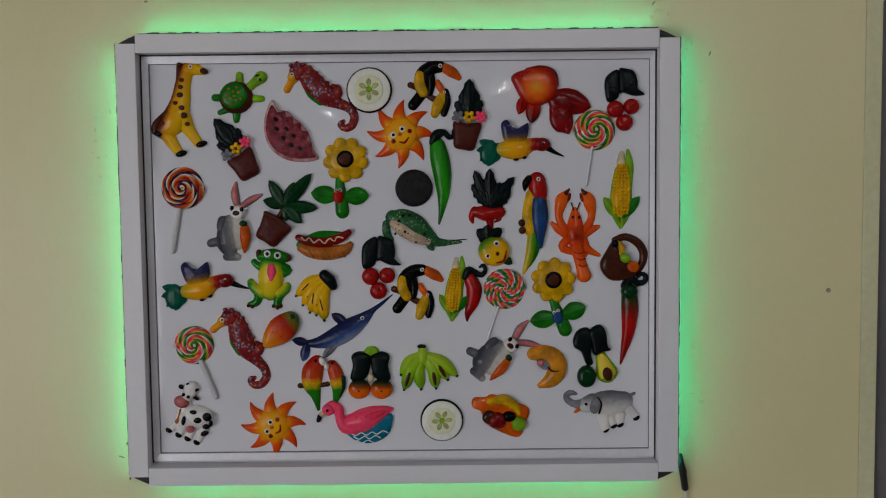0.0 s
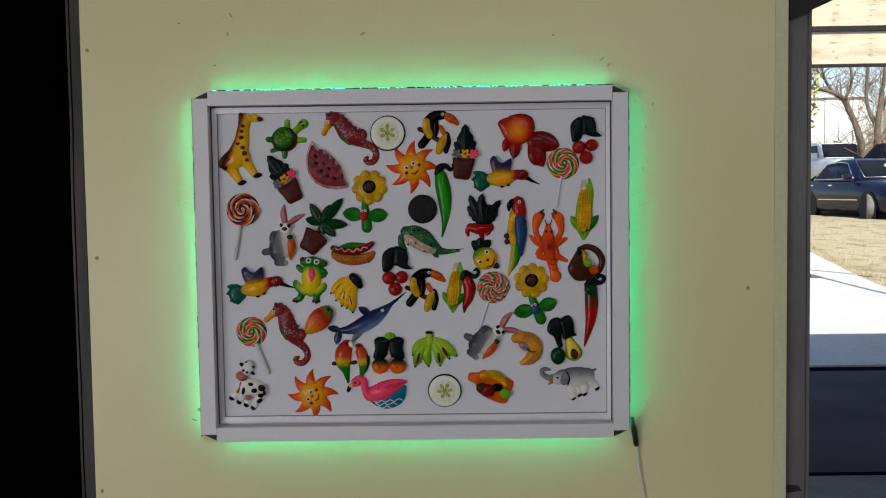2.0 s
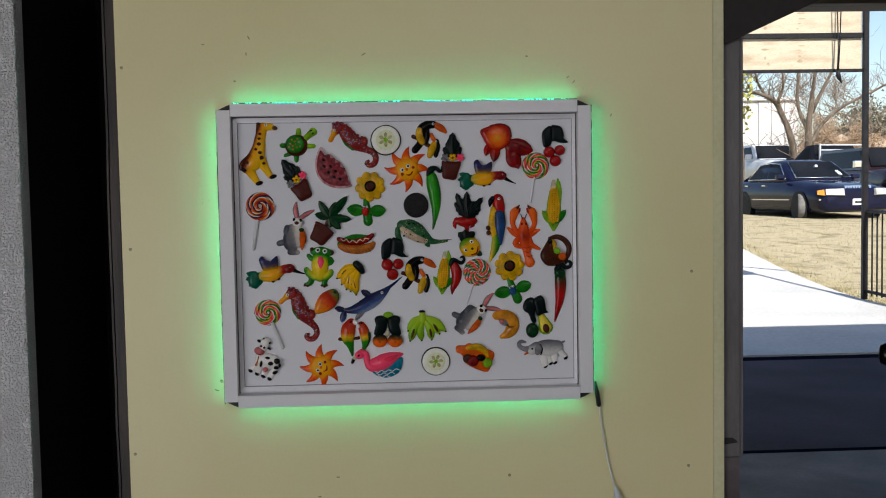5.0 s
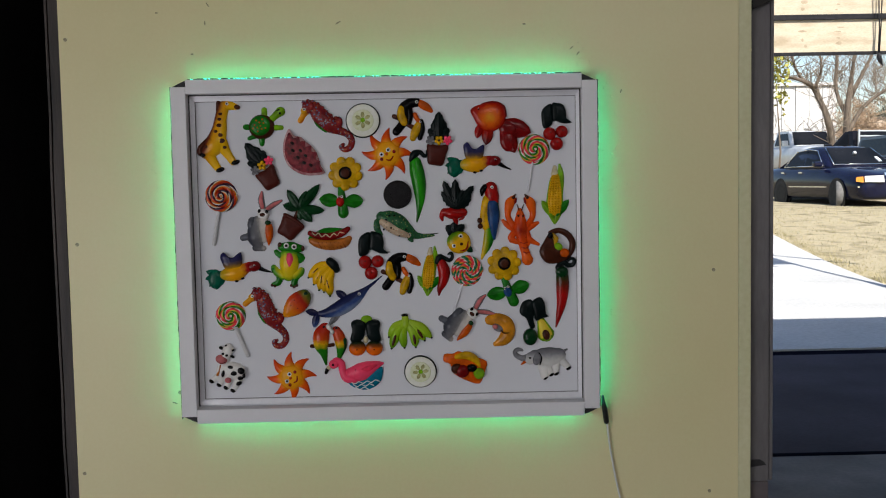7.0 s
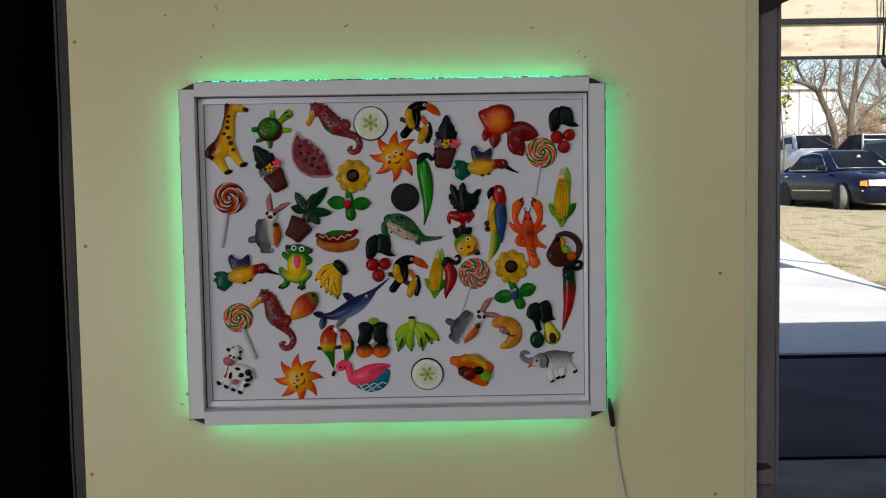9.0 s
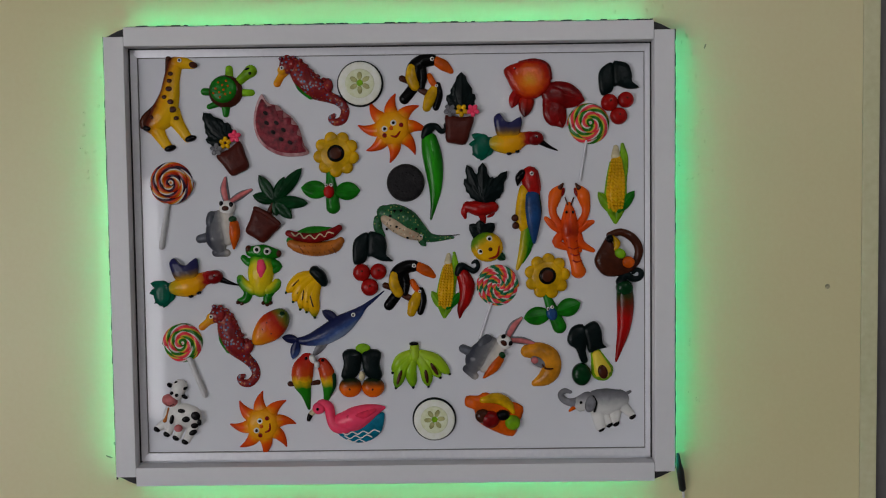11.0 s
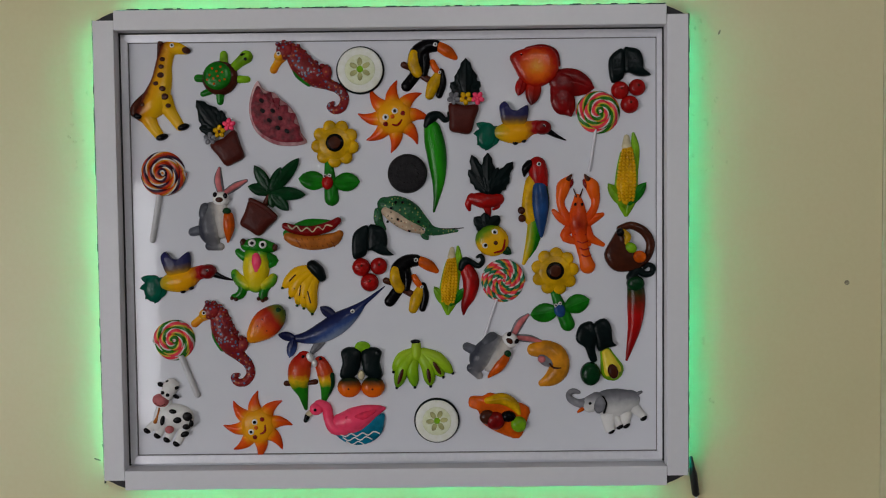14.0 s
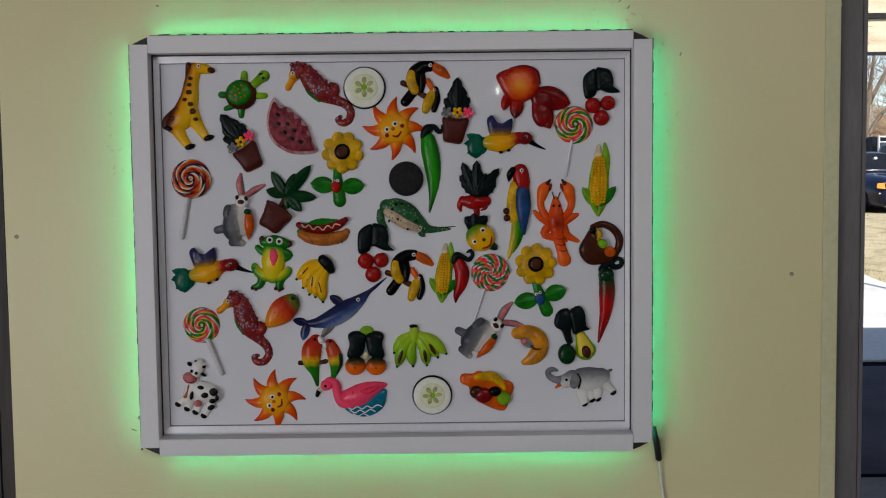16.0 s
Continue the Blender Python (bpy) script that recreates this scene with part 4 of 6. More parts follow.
# watermelon
MELON = surface("watermelon_flesh", (0.06, 0.003, 0.008, 1), (0.20, 0.010, 0.022, 1), 150, 0.14, 230, 0.9, 0.003, c3=(0.33, 0.035, 0.05, 1), spec=0.3)
m = Magnet("watermelon_magnet", "bitten red watermelon slice magnet with black seeds", 488, 212, "", False)
rim = [(457, 147), (446, 172), (443, 203), (452, 232), (470, 250), (495, 261), (525, 262), (546, 256), (536, 240), (531, 222), (524, 204), (511, 188), (500, 180), (488, 168), (474, 165), (465, 158)]
m.plate("rind", rim, 10, surface("pink_rind", (0.36, 0.08, 0.10, 1), (0.66, 0.42, 0.42, 1), 80, 0.25, 300, 0.1, 0.0006, spec=0.25))
m.plate("flesh", [(459, 156), (450, 178), (448, 205), (457, 230), (473, 245), (497, 255), (524, 256), (541, 253), (534, 242), (534, 228), (524, 222), (527, 206), (514, 203), (513, 190), (499, 191), (498, 178), (484, 178), (483, 167), (470, 170)], 6, MELON, 8)
for u, v in ((467, 183), (469, 201), (481, 218), (496, 231), (512, 237), (487, 201), (500, 214)):
    m.dome("seed", u, v, 5.5, 4, 2.4, BLACK, 35, 12.5, 10)
m.done()

# suns
SUN_P = airbrush("sun_paint", [(0.0, (0.88, 0.55, 0.02)), (0.42, (0.86, 0.42, 0.015)), (0.62, (0.82, 0.16, 0.01)), (1.0, (0.58, 0.06, 0.01))], None, 0.0, 0.048)

def smiling_sun(u, v, turn, size, shift):
    m = Magnet("sun_magnet", "smiling orange and yellow sun magnet with wavy rays", 700, 210, "sun magnets", False)
    for i in range(8):
        a = i * math.pi / 4 - 1.67 + shift
        b = a + 0.17
        m.limb("ray", [(700 + 24 * math.cos(a), 210 + 24 * math.sin(a), 14), (700 + 38 * math.cos(a), 210 + 38 * math.sin(a), 11), (700 + 52 * math.cos(b * 0.5 + a * 0.5), 210 + 52 * math.sin(b * 0.5 + a * 0.5), 6), (700 + 63 * math.cos(b), 210 + 63 * math.sin(b), 1.5)], SUN_P, 0.75)
    m.dome("face", 700, 210, 33, 33, 14, SUN_P, n=30)
    m.eye(686, 212, 6, 12), m.eye(702, 201, 6, 12)
    m.dome("cheek", 686, 224, 4.5, 4.5, 2, DEEP_RED, z0=12.5, n=10)
    m.dome("cheek", 716, 205, 4.5, 4.5, 2, DEEP_RED, z0=12.5, n=10)
    m.limb("smile", [(698, 225, 1.5), (707, 226, 2.2), (714, 217, 1.5)], RED, 1.0, 13)
    m.dome("nose", 698, 211, 4, 4, 3, ORANGE, z0=13, n=10)
    ob = m.done()
    x, z = grid(u, v)
    ob.matrix_basis = pose(x, -0.0142, z, 0, turn, 0) @ Matrix.Scale(size, 4)
    return ob


smiling_sun(700, 210, 0, 1.0, 0.0)
smiling_sun(460, 757, -36, 0.97, -0.24)


# sunflowers
def sunflower(u, v, turn, bug, label):
    m = Magnet("sunflower_magnet", label, 596, 258, "sunflower magnets", False)
    m.limb("stem", [(584, 292, 7), (587, 325, 11), (590, 356, 13)], GREEN, 0.7)
    m.leaf("leaf", 580, 327, 531, 320, 17, 8, GREEN)
    m.leaf("leaf", 594, 327, 640, 325, 17, 8, GREEN)
    for i in range(9):
        a = i * 2 * math.pi / 9 + 0.2
        m.dome("petal", 596 + 29 * math.cos(a), 258 + 29 * math.sin(a), 14, 12.5, 7.5, YELLOW, math.degrees(a), 2, 16)
    m.dome("ring", 596, 258, 33, 33, 8.5, YELLOW, z0=3)
    m.dome("heart", 596, 257, 16, 16, 4, BLACK, z0=11)
    m.dome("heart_middle", 596, 257, 11, 11, 2, BROWN, z0=14.5)
    m.dome("bug", 583, 327, 10, 13, 8, bug, z0=7)
    m.eye(579, 316, 3.5, 12), m.eye(587, 315, 3.5, 12)
    ob = m.done()
    x, z = grid(u, v)
    ob.matrix_basis = pose(x, -0.0142, z, 0, turn, 0)
    return ob


sunflower(596, 258, 0, RED, "yellow sunflower magnet with a red bug on its stem")
sunflower(985, 483, -18, BLUE, "yellow sunflower magnet with a blue bug on its stem")

# peppers
CHILI = airbrush("green_chili_paint", [(0.0, (0.01, 0.12, 0.01)), (0.5, (0.05, 0.42, 0.02)), (1.0, (0.01, 0.16, 0.02))], (0.98, 0.2), -0.016, 0.018)
CHILI_R = airbrush("red_chili_paint", [(0.0, (0.22, 0.008, 0.008)), (0.5, (0.52, 0.02, 0.018)), (1.0, (0.20, 0.008, 0.008))], (0.98, 0.2), -0.016, 0.016)
m = Magnet("chili_magnet", "long green chili pepper magnet with a curled black stem", 776, 290, "chili magnets", False)
m.limb("pepper", [(768, 232, 15), (772, 255, 18), (777, 285, 17), (779, 320, 12), (776, 352, 6), (771, 378, 2)], CHILI, 0.7)
m.limb("stem", [(758, 226, 6), (766, 212, 10), (780, 207, 6), (790, 216, 5), (798, 212, 4), (797, 204, 3)], BLACK_GREEN, 1.0, 3)
m.done()
m = Magnet("chili_magnet", "small red chili pepper magnet with a curled black stem", 834, 510, "chili magnets", False)
m.limb("pepper", [(829, 480, 12), (837, 500, 15), (834, 525, 12), (826, 545, 7), (824, 560, 2)], CHILI_R, 0.75)
m.limb("stem", [(820, 478, 6), (826, 466, 8), (838, 468, 5), (850, 474, 5), (858, 465, 4), (854, 456, 4), (847, 459, 2)], BLACK_GREEN, 1.0, 3)
m.done()
CHILI_TOP = airbrush("green_to_red_chili_paint", [(0.0, (0.34, 0.012, 0.012)), (0.55, (0.52, 0.02, 0.018)), (0.8, (0.20, 0.04, 0.015)), (1.0, (0.01, 0.08, 0.02))], (0, 1), -0.05, 0.032)
m = Magnet("chili_magnet", "large red chili pepper magnet with a green cap", 1128, 555, "chili magnets", False)
m.limb("pepper", [(1128, 508, 15), (1129, 540, 16), (1126, 580, 12), (1119, 612, 7), (1112, 640, 2)], CHILI_TOP, 0.75)
m.dome("cap", 1127, 504, 16, 14, 14, DARK_GREEN, z0=2)
m.limb("stem", [(1120, 494, 9), (1130, 480, 7), (1143, 488, 6), (1155, 486, 5), (1158, 476, 5), (1150, 471, 4), (1143, 477, 3)], BLACK_GREEN, 1.0, 3)
m.done()

# hummingbirds
HUM = airbrush("hummingbird_paint", [(0.0, (0.02, 0.26, 0.14)), (0.22, (0.62, 0.46, 0.03)), (0.4, (0.86, 0.48, 0.012)), (0.7, (0.86, 0.46, 0.012)), (0.86, (0.45, 0.03, 0.03)), (1.0, (0.42, 0.02, 0.025))], (1, 0), -0.040, 0.030)
HUM_W = airbrush("wing_paint", [(0.0, (0.70, 0.42, 0.02)), (0.3, (0.20, 0.13, 0.08)), (0.55, (0.05, 0.05, 0.14)), (1.0, (0.045, 0.045, 0.15))], (0, 1), 0.002, 0.026)
m = Magnet("hummingbird_magnet", "yellow hummingbird magnet with navy wing and teal tail", 920, 228, "hummingbird magnets")
m.limb("tail", [(862, 246, 14), (870, 240, 14), (882, 236, 10)], TEAL, 0.6)
for u, v in ((846, 222), (841, 240), (847, 260), (862, 270), (876, 262)):
    m.leaf("tail_feather", 880, 237, u, v, 9, 6, TEAL)
m.dome("tail_fan", 864, 244, 17, 24, 9, TEAL, 10)
m.plate("wing", [(887, 190), (897, 183), (906, 196), (920, 199), (936, 189), (938, 205), (931, 224), (912, 228), (894, 224), (888, 206)], 11, HUM_W, 2)
m.limb("body", [(878, 238, 9), (897, 238, 17), (920, 237, 20), (942, 230, 13), (955, 228, 12)], HUM, 0.75)
m.dome("head", 963, 229, 16, 13, 13, DEEP_RED)
m.limb("beak", [(973, 235, 6), (988, 244, 3.5), (1004, 251, 1.2)], BLACK, 1.0)
m.dome("foot", 915, 257, 5, 3.5, 6, BLACK, z0=2, n=10), m.dome("foot", 930, 253, 5, 3.5, 6, BLACK, z0=2, n=10)
m.eye(965, 227, 4, 11)
hum = m.done()
again(hum, 327, 491, -9, 1.02)

# corn cobs
KERNEL = paint("corn_kernel_resin", (0.84, 0.53, 0.012), 0.85)
m = Magnet("corn_magnet", "yellow corn cob magnet in green husk", 1112, 315, "corn magnets", False)
m.leaf("husk", 1108, 368, 1079, 328, 10, 7, LIME), m.leaf("husk", 1114, 366, 1146, 326, 10, 7, GREEN)
m.limb("husk", [(1104, 275, 4), (1099, 310, 6), (1101, 350, 10), (1110, 384, 3)], LIME, 0.6)
m.limb("husk", [(1124, 240, 3), (1127, 268, 8), (1125, 312, 7), (1121, 352, 10), (1112, 384, 3)], LIME, 0.6)
m.limb("tassel", [(1112, 246, 5), (1112, 262, 9)], CREAMY, 0.8)
m.limb("cob", [(1113, 266, 8), (1113, 300, 14), (1110, 335, 17), (1109, 358, 9)], KERNEL, 0.6, 2)
for r in range(15):
    for c in range(-2, 3):
        w = 3.5 * (0.52 + 0.48 * math.sin(math.pi * (r + 1) / 19))
        m.dome("kernel", 1112 + c * 2 * w - 0.15 * r, 270 + r * 6.2, w * 1.02, 3.2, 3.2 - 0.5 * abs(c), KERNEL, z0=12.0 - 2.1 * abs(c), n=8)
corn = m.done()
again(corn, 800, 502, 4, 0.84)

# rabbits
RAB = airbrush("rabbit_paint", [(0.0, (0.09, 0.095, 0.12)), (0.42, (0.26, 0.26, 0.27)), (0.75, (0.70, 0.66, 0.60)), (1.0, (0.82, 0.79, 0.75))], (1, 0.15), -0.024, 0.014)
m = Magnet("rabbit_magnet", "grey and white rabbit magnet holding an orange carrot", 388, 378, "rabbit magnets", False)
m.limb("tail", [(343, 415, 8), (356, 412, 9)], SLATE, 0.9)
m.limb("body", [(378, 378, 17), (374, 398, 20), (376, 418, 21), (380, 434, 12)], RAB, 0.7)
m.limb("arm", [(366, 372, 9), (364, 385, 9), (372, 396, 7)], SLATE, 0.8, 5)
m.limb("foot", [(373, 440, 8), (393, 441, 7)], RAB, 0.9)
m.limb("chest", [(392, 368, 12), (394, 390, 13), (396, 418, 9)], RAB, 0.8, 4)
m.dome("head", 394, 357, 15, 14, 15, WHITE)
for e in ([(392, 342, 7), (388, 322, 8), (390, 302, 3)], [(402, 345, 6), (420, 333, 7), (438, 324, 3)]):
    m.limb("ear", e, GREY, 0.7)
    m.limb("ear_inside", [(u, v, r * 0.65) for u, v, r in e], SOFT_PINK, 0.8, 3)
m.dome("eye", 385, 349, 4, 5, 3, BLACK, z0=12, n=10), m.dome("eye", 403, 351, 4, 5, 3, BLACK, z0=12, n=10)
m.dome("muzzle", 393, 358, 7, 5, 4, BROWN, z0=13, n=12)
m.limb("carrot", [(406, 388, 10), (408, 408, 10), (407, 432, 2)], ORANGE, 0.9, 6)
m.dome("carrot_top", 405, 378, 8, 6, 8, DARK_GREEN, z0=7)
rab = m.done()
again(rab, 888, 617, 39)

# potted palm
m = Magnet("potted_palm_magnet", "green fan-leaf plant magnet in a brown pot", 480, 355, "", False)
for u, v, w in ((453, 297, 11), (442, 334, 11), (500, 300, 10), (532, 284, 12), (544, 349, 12), (514, 377, 11), (486, 372, 9)):
    m.leaf("leaf", 482, 345, u, v, w, 8, DARK_GREEN, 2)
m.limb("stalk", [(482, 345, 5), (472, 366, 5)], BROWN, 1.0, 3)
m.plate("pot", [(446, 356), (468, 366), (494, 387), (480, 405), (462, 422), (444, 412), (428, 401), (436, 380)], 13, POT)
m.limb("pot_rim", [(447, 358, 4), (470, 370, 5), (491, 387, 4)], POT, 1.0, 10)
m.done()

# cookie
COOKIE = surface("cocoa_biscuit", (0.006, 0.005, 0.006, 1), (0.018, 0.016, 0.017, 1), 120, 0.5, 500, 0.5, 0.001, spec=0.15)
m = Magnet("cookie_magnet", "round black sandwich cookie magnet with embossed dots", 724, 311, "", False, "fridge magnet")
m.dome("wafer", 724, 311, 35, 35, 8, COOKIE, n=40)
m.dome("cream_filling", 724, 311, 33.5, 33.5, 2, paint("grey_cream", (0.22, 0.21, 0.21)), z0=7.2, n=36)
m.dome("wafer", 724, 311, 33, 33, 2.6, COOKIE, z0=8.5, n=40)
for i in range(36):
    a = i * math.pi / 18
    m.dome("ridge", 724 + 29.5 * math.cos(a), 311 + 29.5 * math.sin(a), 3.2, 1.0, 1.0, COOKIE, math.degrees(a), 10.3, 6)
for i in range(16):
    a = i * math.pi / 8
    m.dome("dot", 724 + 18 * math.cos(a), 311 + 18 * math.sin(a), 2.6, 1.8, 1.0, COOKIE, math.degrees(a) + 45, 10.9, 8)
m.done()

# trout
TROUT = flecked("trout_back_paint", (0.022, 0.13, 0.045), [(0.012, 0.02, 0.014), (0.02, 0.05, 0.02), (0.30, 0.36, 0.10)], 300, 0.30)
TROUT_B = flecked("trout_belly_paint", (0.66, 0.50, 0.34), [(0.05, 0.05, 0.03), (0.5, 0.18, 0.10), (0.74, 0.64, 0.45)], 240, 0.26)
m = Magnet("trout_magnet", "speckled green trout magnet with a curved tail", 735, 390)
m.limb("body", [(684, 366, 14), (702, 372, 23), (726, 386, 25), (750, 402, 16), (772, 413, 8), (812, 412, 2.5)], TROUT, 0.62)
m.limb("belly", [(686, 378, 8), (704, 388, 13), (728, 403, 11), (750, 412, 6)], TROUT_B, 0.7, 8)
m.limb("fin", [(672, 378, 7), (673, 395, 8), (683, 409, 4)], TROUT, 0.8)
m.leaf("fin", 748, 414, 762, 428, 6, 6, TROUT)
m.limb("line", [(752, 404, 1.8), (788, 409, 1.2), (823, 407, 0.8)], BLACK, 1.5)
m.eye(752, 410, 4, 9)
for u, v in ((696, 372), (708, 392), (728, 412), (734, 408), (716, 362), (744, 396), (690, 396), (704, 362)):
    m.dome("speck", u, v, 2.6, 2.6, 2, BLACK, z0=16 if v < 400 else 12, n=8)
m.done()

# beet
m = Magnet("beet_magnet", "red beet magnet with large black-green leaves", 868, 325, "", False)
for u, v, w in ((837, 278, 12), (866, 274, 13), (911, 290, 12), (905, 318, 12), (832, 304, 11), (885, 300, 12)):
    m.leaf("leaf", 866, 348, u, v, w, 9, BLACK_GREEN, 1, 0.14)
for a in ([(838, 355, 9), (860, 358, 15), (885, 356, 11)], [(838, 352, 7), (832, 365, 6), (834, 375, 3)], [(862, 362, 8), (867, 377, 6), (868, 390, 3)], [(884, 358, 6), (884, 369, 4), (876, 374, 2)]):
    m.limb("root", a, RED, 0.85)
m.done()

# parrot
PARROT_T = airbrush("parrot_tail_paint", [(0.0, (0.70, 0.52, 0.02)), (0.5, (0.10, 0.36, 0.02)), (1.0, (0.02, 0.22, 0.02))], (1, 0), -0.012, 0.012)
m = Magnet("parrot_magnet", "red, blue and yellow parrot magnet with a long tail", 948, 380)
m.limb("tail", [(948, 398, 11), (942, 435, 9), (930, 470, 3)], PARROT_T, 0.7)
m.limb("tail", [(956, 402, 9), (950, 435, 6), (940, 458, 2)], GREEN, 0.7)
m.limb("body", [(946, 325, 13), (941, 352, 13), (940, 380, 13), (948, 402, 9)], YELLOW, 0.7)
m.limb("shoulder", [(954, 296, 16), (957, 318, 17), (960, 332, 13)], RED, 0.75)
m.limb("wing", [(957, 337, 13), (959, 365, 15), (960, 395, 10), (961, 421, 3)], BLUE, 0.6, 6)
m.limb("wing_edge", [(968, 336, 4), (971, 365, 4), (966, 400, 3)], DARK_GREEN, 0.8, 6)
m.limb("beak", [(940, 294, 8), (933, 303, 7), (931, 315, 2)], BLACK, 0.9, 3)
m.dome("foot", 926, 376, 7, 7, 8, BROWN, z0=2, n=12), m.dome("foot", 927, 390, 7, 7, 8, BROWN, z0=2, n=12)
m.eye(956, 294, 4, 11)
m.done()

# lobster
LOB = airbrush("lobster_paint", [(0.0, (0.36, 0.035, 0.012)), (0.3, (0.72, 0.11, 0.012)), (1.0, (0.85, 0.20, 0.02))], None, 0.0, 0.05)
m = Magnet("lobster_magnet", "orange-red lobster magnet with raised claws", 1028, 400, "", False)
m.limb("carapace", [(1025, 352, 6), (1026, 368, 12), (1026, 390, 17), (1027, 403, 17)], LOB, 0.7)
for s in (1, -1):
    m.limb("arm", [(1026 + 18 * s, 390, 8), (1026 + 30 * s, 368, 7), (1026 + 30 * s, 346, 9)], LOB, 0.8)
    m.limb("claw", [(1026 + 29 * s, 350, 9), (1026 + 25 * s, 332, 12), (1026 + 14 * s, 316, 3)], LOB, 0.8)
    m.limb("pincer", [(1026 + 22 * s, 338, 5), (1026 + 13 * s, 330, 4), (1026 + 10 * s, 322, 2)], DEEP_RED, 0.8, 1)
    m.limb("leg", [(1026 + 18 * s, 398, 7), (1026 + 32 * s, 388, 7), (1026 + 43 * s, 380 + 3 * s, 4)], LOB, 0.7)
    m.limb("leg", [(1026 + 16 * s, 408, 8), (1026 + 22 * s, 424, 8), (1026 + (20 if s < 0 else 44), 436, 4)], LOB, 0.7)
    m.limb("claw_tip", [(1026 + 18 * s, 321, 4.5), (1026 + 12 * s, 313, 2)], BROWN, 0.9, 3)
    m.limb("feeler", [(1026 + 3 * s, 352, 1.5), (1026 + 8 * s, 338, 1)], BROWN, 1.0, 3)
    m.dome("eye", 1026 + 6 * s, 365, 2.5, 3, 3, BLACK, z0=10, n=8)
m.limb("tail", [(1028, 410, 15), (1033, 438, 11), (1039, 460, 11), (1043, 474, 14)], LOB, 0.75)
for k in range(4):
    m.limb("tail_ring", [(1020 + 4 * k, 418 + 12 * k, 1), (1030 + 3 * k, 421 + 12 * k, 1.2), (1039 + 3 * k, 418 + 12 * k, 1)], RED, 0.6, 8)
m.done()

# fruit basket
m = Magnet("basket_magnet", "brown basket magnet filled with small fruit", 1112, 445, "", False)
m.limb("handle", [(1100, 408, 6), (1120, 402, 7), (1142, 412, 8), (1154, 432, 8), (1150, 455, 7), (1138, 470, 6)], BROWN, 0.9)
m.plate("basket", [(1072, 452), (1084, 428), (1097, 410), (1110, 430), (1128, 452), (1145, 466), (1128, 480), (1096, 484), (1079, 472)], 13, BROWN)
m.limb("banana", [(1105, 412, 4), (1113, 422, 6), (1108, 434, 4)], YELLOW, 0.9, 9)
m.dome("lime", 1118, 441, 11, 9, 9, LIME, 30, 9), m.dome("orange", 1133, 457, 12, 11, 9, ORANGE, z0=8), m.dome("grape", 1099, 414, 7, 8, 8, BLACK, z0=8)
m.done()

# smiling fruit face
FACE = airbrush("fruit_face_paint", [(0.0, (0.015, 0.16, 0.03)), (0.35, (0.20, 0.36, 0.02)), (0.6, (0.80, 0.50, 0.015)), (1.0, (0.84, 0.52, 0.015))], (0.6, -0.8), -0.024, 0.012)
m = Magnet("fruit_face_magnet", "smiling green and yellow fruit magnet with black leaves", 873, 425, "", False)
for u, v, w in ((842, 388, 11), (860, 380, 11), (888, 386, 11), (845, 405, 9)):
    m.leaf("leaf", 864, 408, u, v, w, 8, BLACK_GREEN, 2)
m.dome("fruit", 874, 429, 30, 28, 16, FACE, 20)
m.leaf("tip", 890, 440, 908, 453, 8, 10, DARK_GREEN)
m.eye(862, 437, 6, 13), m.eye(878, 414, 6, 13)
m.dome("nose", 880, 433, 4, 4, 3, BROWN, z0=14.5, n=10)
m.limb("smile", [(878, 450, 1.6), (892, 445, 2.2), (896, 428, 1.6)], RED, 1.0, 13)
m.done()

# hot dog
# darker tan lines put the shade of the bun's creases into colour
BUN_LINE = paint("bun_crease_shade", (0.45, 0.15, 0.03))
m = Magnet("hot_dog_magnet", "hot dog magnet with mustard on the sausage", 556, 415, "", False)
m.limb("lettuce", [(510, 418, 7), (545, 402, 10), (585, 402, 9)], GREEN, 0.7)
m.limb("bun", [(513, 423, 9), (530, 430, 12), (560, 434, 13), (592, 428, 12), (604, 418, 7)], TAN, 0.9)
m.limb("sausage", [(508, 404, 6), (525, 410, 8), (555, 413, 9), (585, 405, 9), (602, 394, 6)], DEEP_RED, 1.0, 7)
m.limb("mustard", [(515, 403, 1.3), (522, 409, 1.3), (530, 404, 1.3), (538, 413, 1.3), (548, 407, 1.3), (558, 414, 1.3), (567, 405, 1.3), (576, 410, 1.3), (582, 402, 1.3), (592, 404, 1.3)], CREAMY, 1.0, 15)
for k in range(7):
    m.limb("bun_crease", [(528 + 10 * k, 427, 1.2), (536 + 10 * k, 440, 1.2)], BUN_LINE, 0.6, 10.2)
m.done()

# frog
FROG = airbrush("frog_paint", [(0.0, (0.84, 0.62, 0.02)), (0.5, (0.70, 0.62, 0.03)), (0.75, (0.16, 0.42, 0.03)), (1.0, (0.02, 0.20, 0.02))], None, 0.004, 0.034)
m = Magnet("frog_magnet", "yellow-bellied green frog magnet with a pink tongue", 455, 485, "", False)
m.limb("thigh", [(440, 508, 12), (426, 500, 10), (418, 488, 7)], FROG, 0.8), m.limb("thigh", [(470, 508, 12), (482, 502, 10), (486, 496, 8)], FROG, 0.8)
m.limb("shin", [(419, 492, 8), (432, 512, 8), (428, 526, 8), (416, 530, 5)], GREEN, 0.8), m.limb("shin", [(482, 502, 8), (470, 518, 8), (468, 530, 8)], GREEN, 0.8)
m.limb("arm", [(442, 462, 9), (430, 456, 7), (424, 450, 6)], GREEN, 0.8), m.limb("arm", [(474, 458, 9), (488, 466, 8), (474, 476, 6)], GREEN, 0.8)
m.limb("body", [(457, 455, 22), (456, 480, 24), (455, 505, 18)], FROG, 0.65)
m.limb("head", [(438, 438, 10), (460, 440, 15), (484, 442, 9)], GREEN, 0.9, 2)
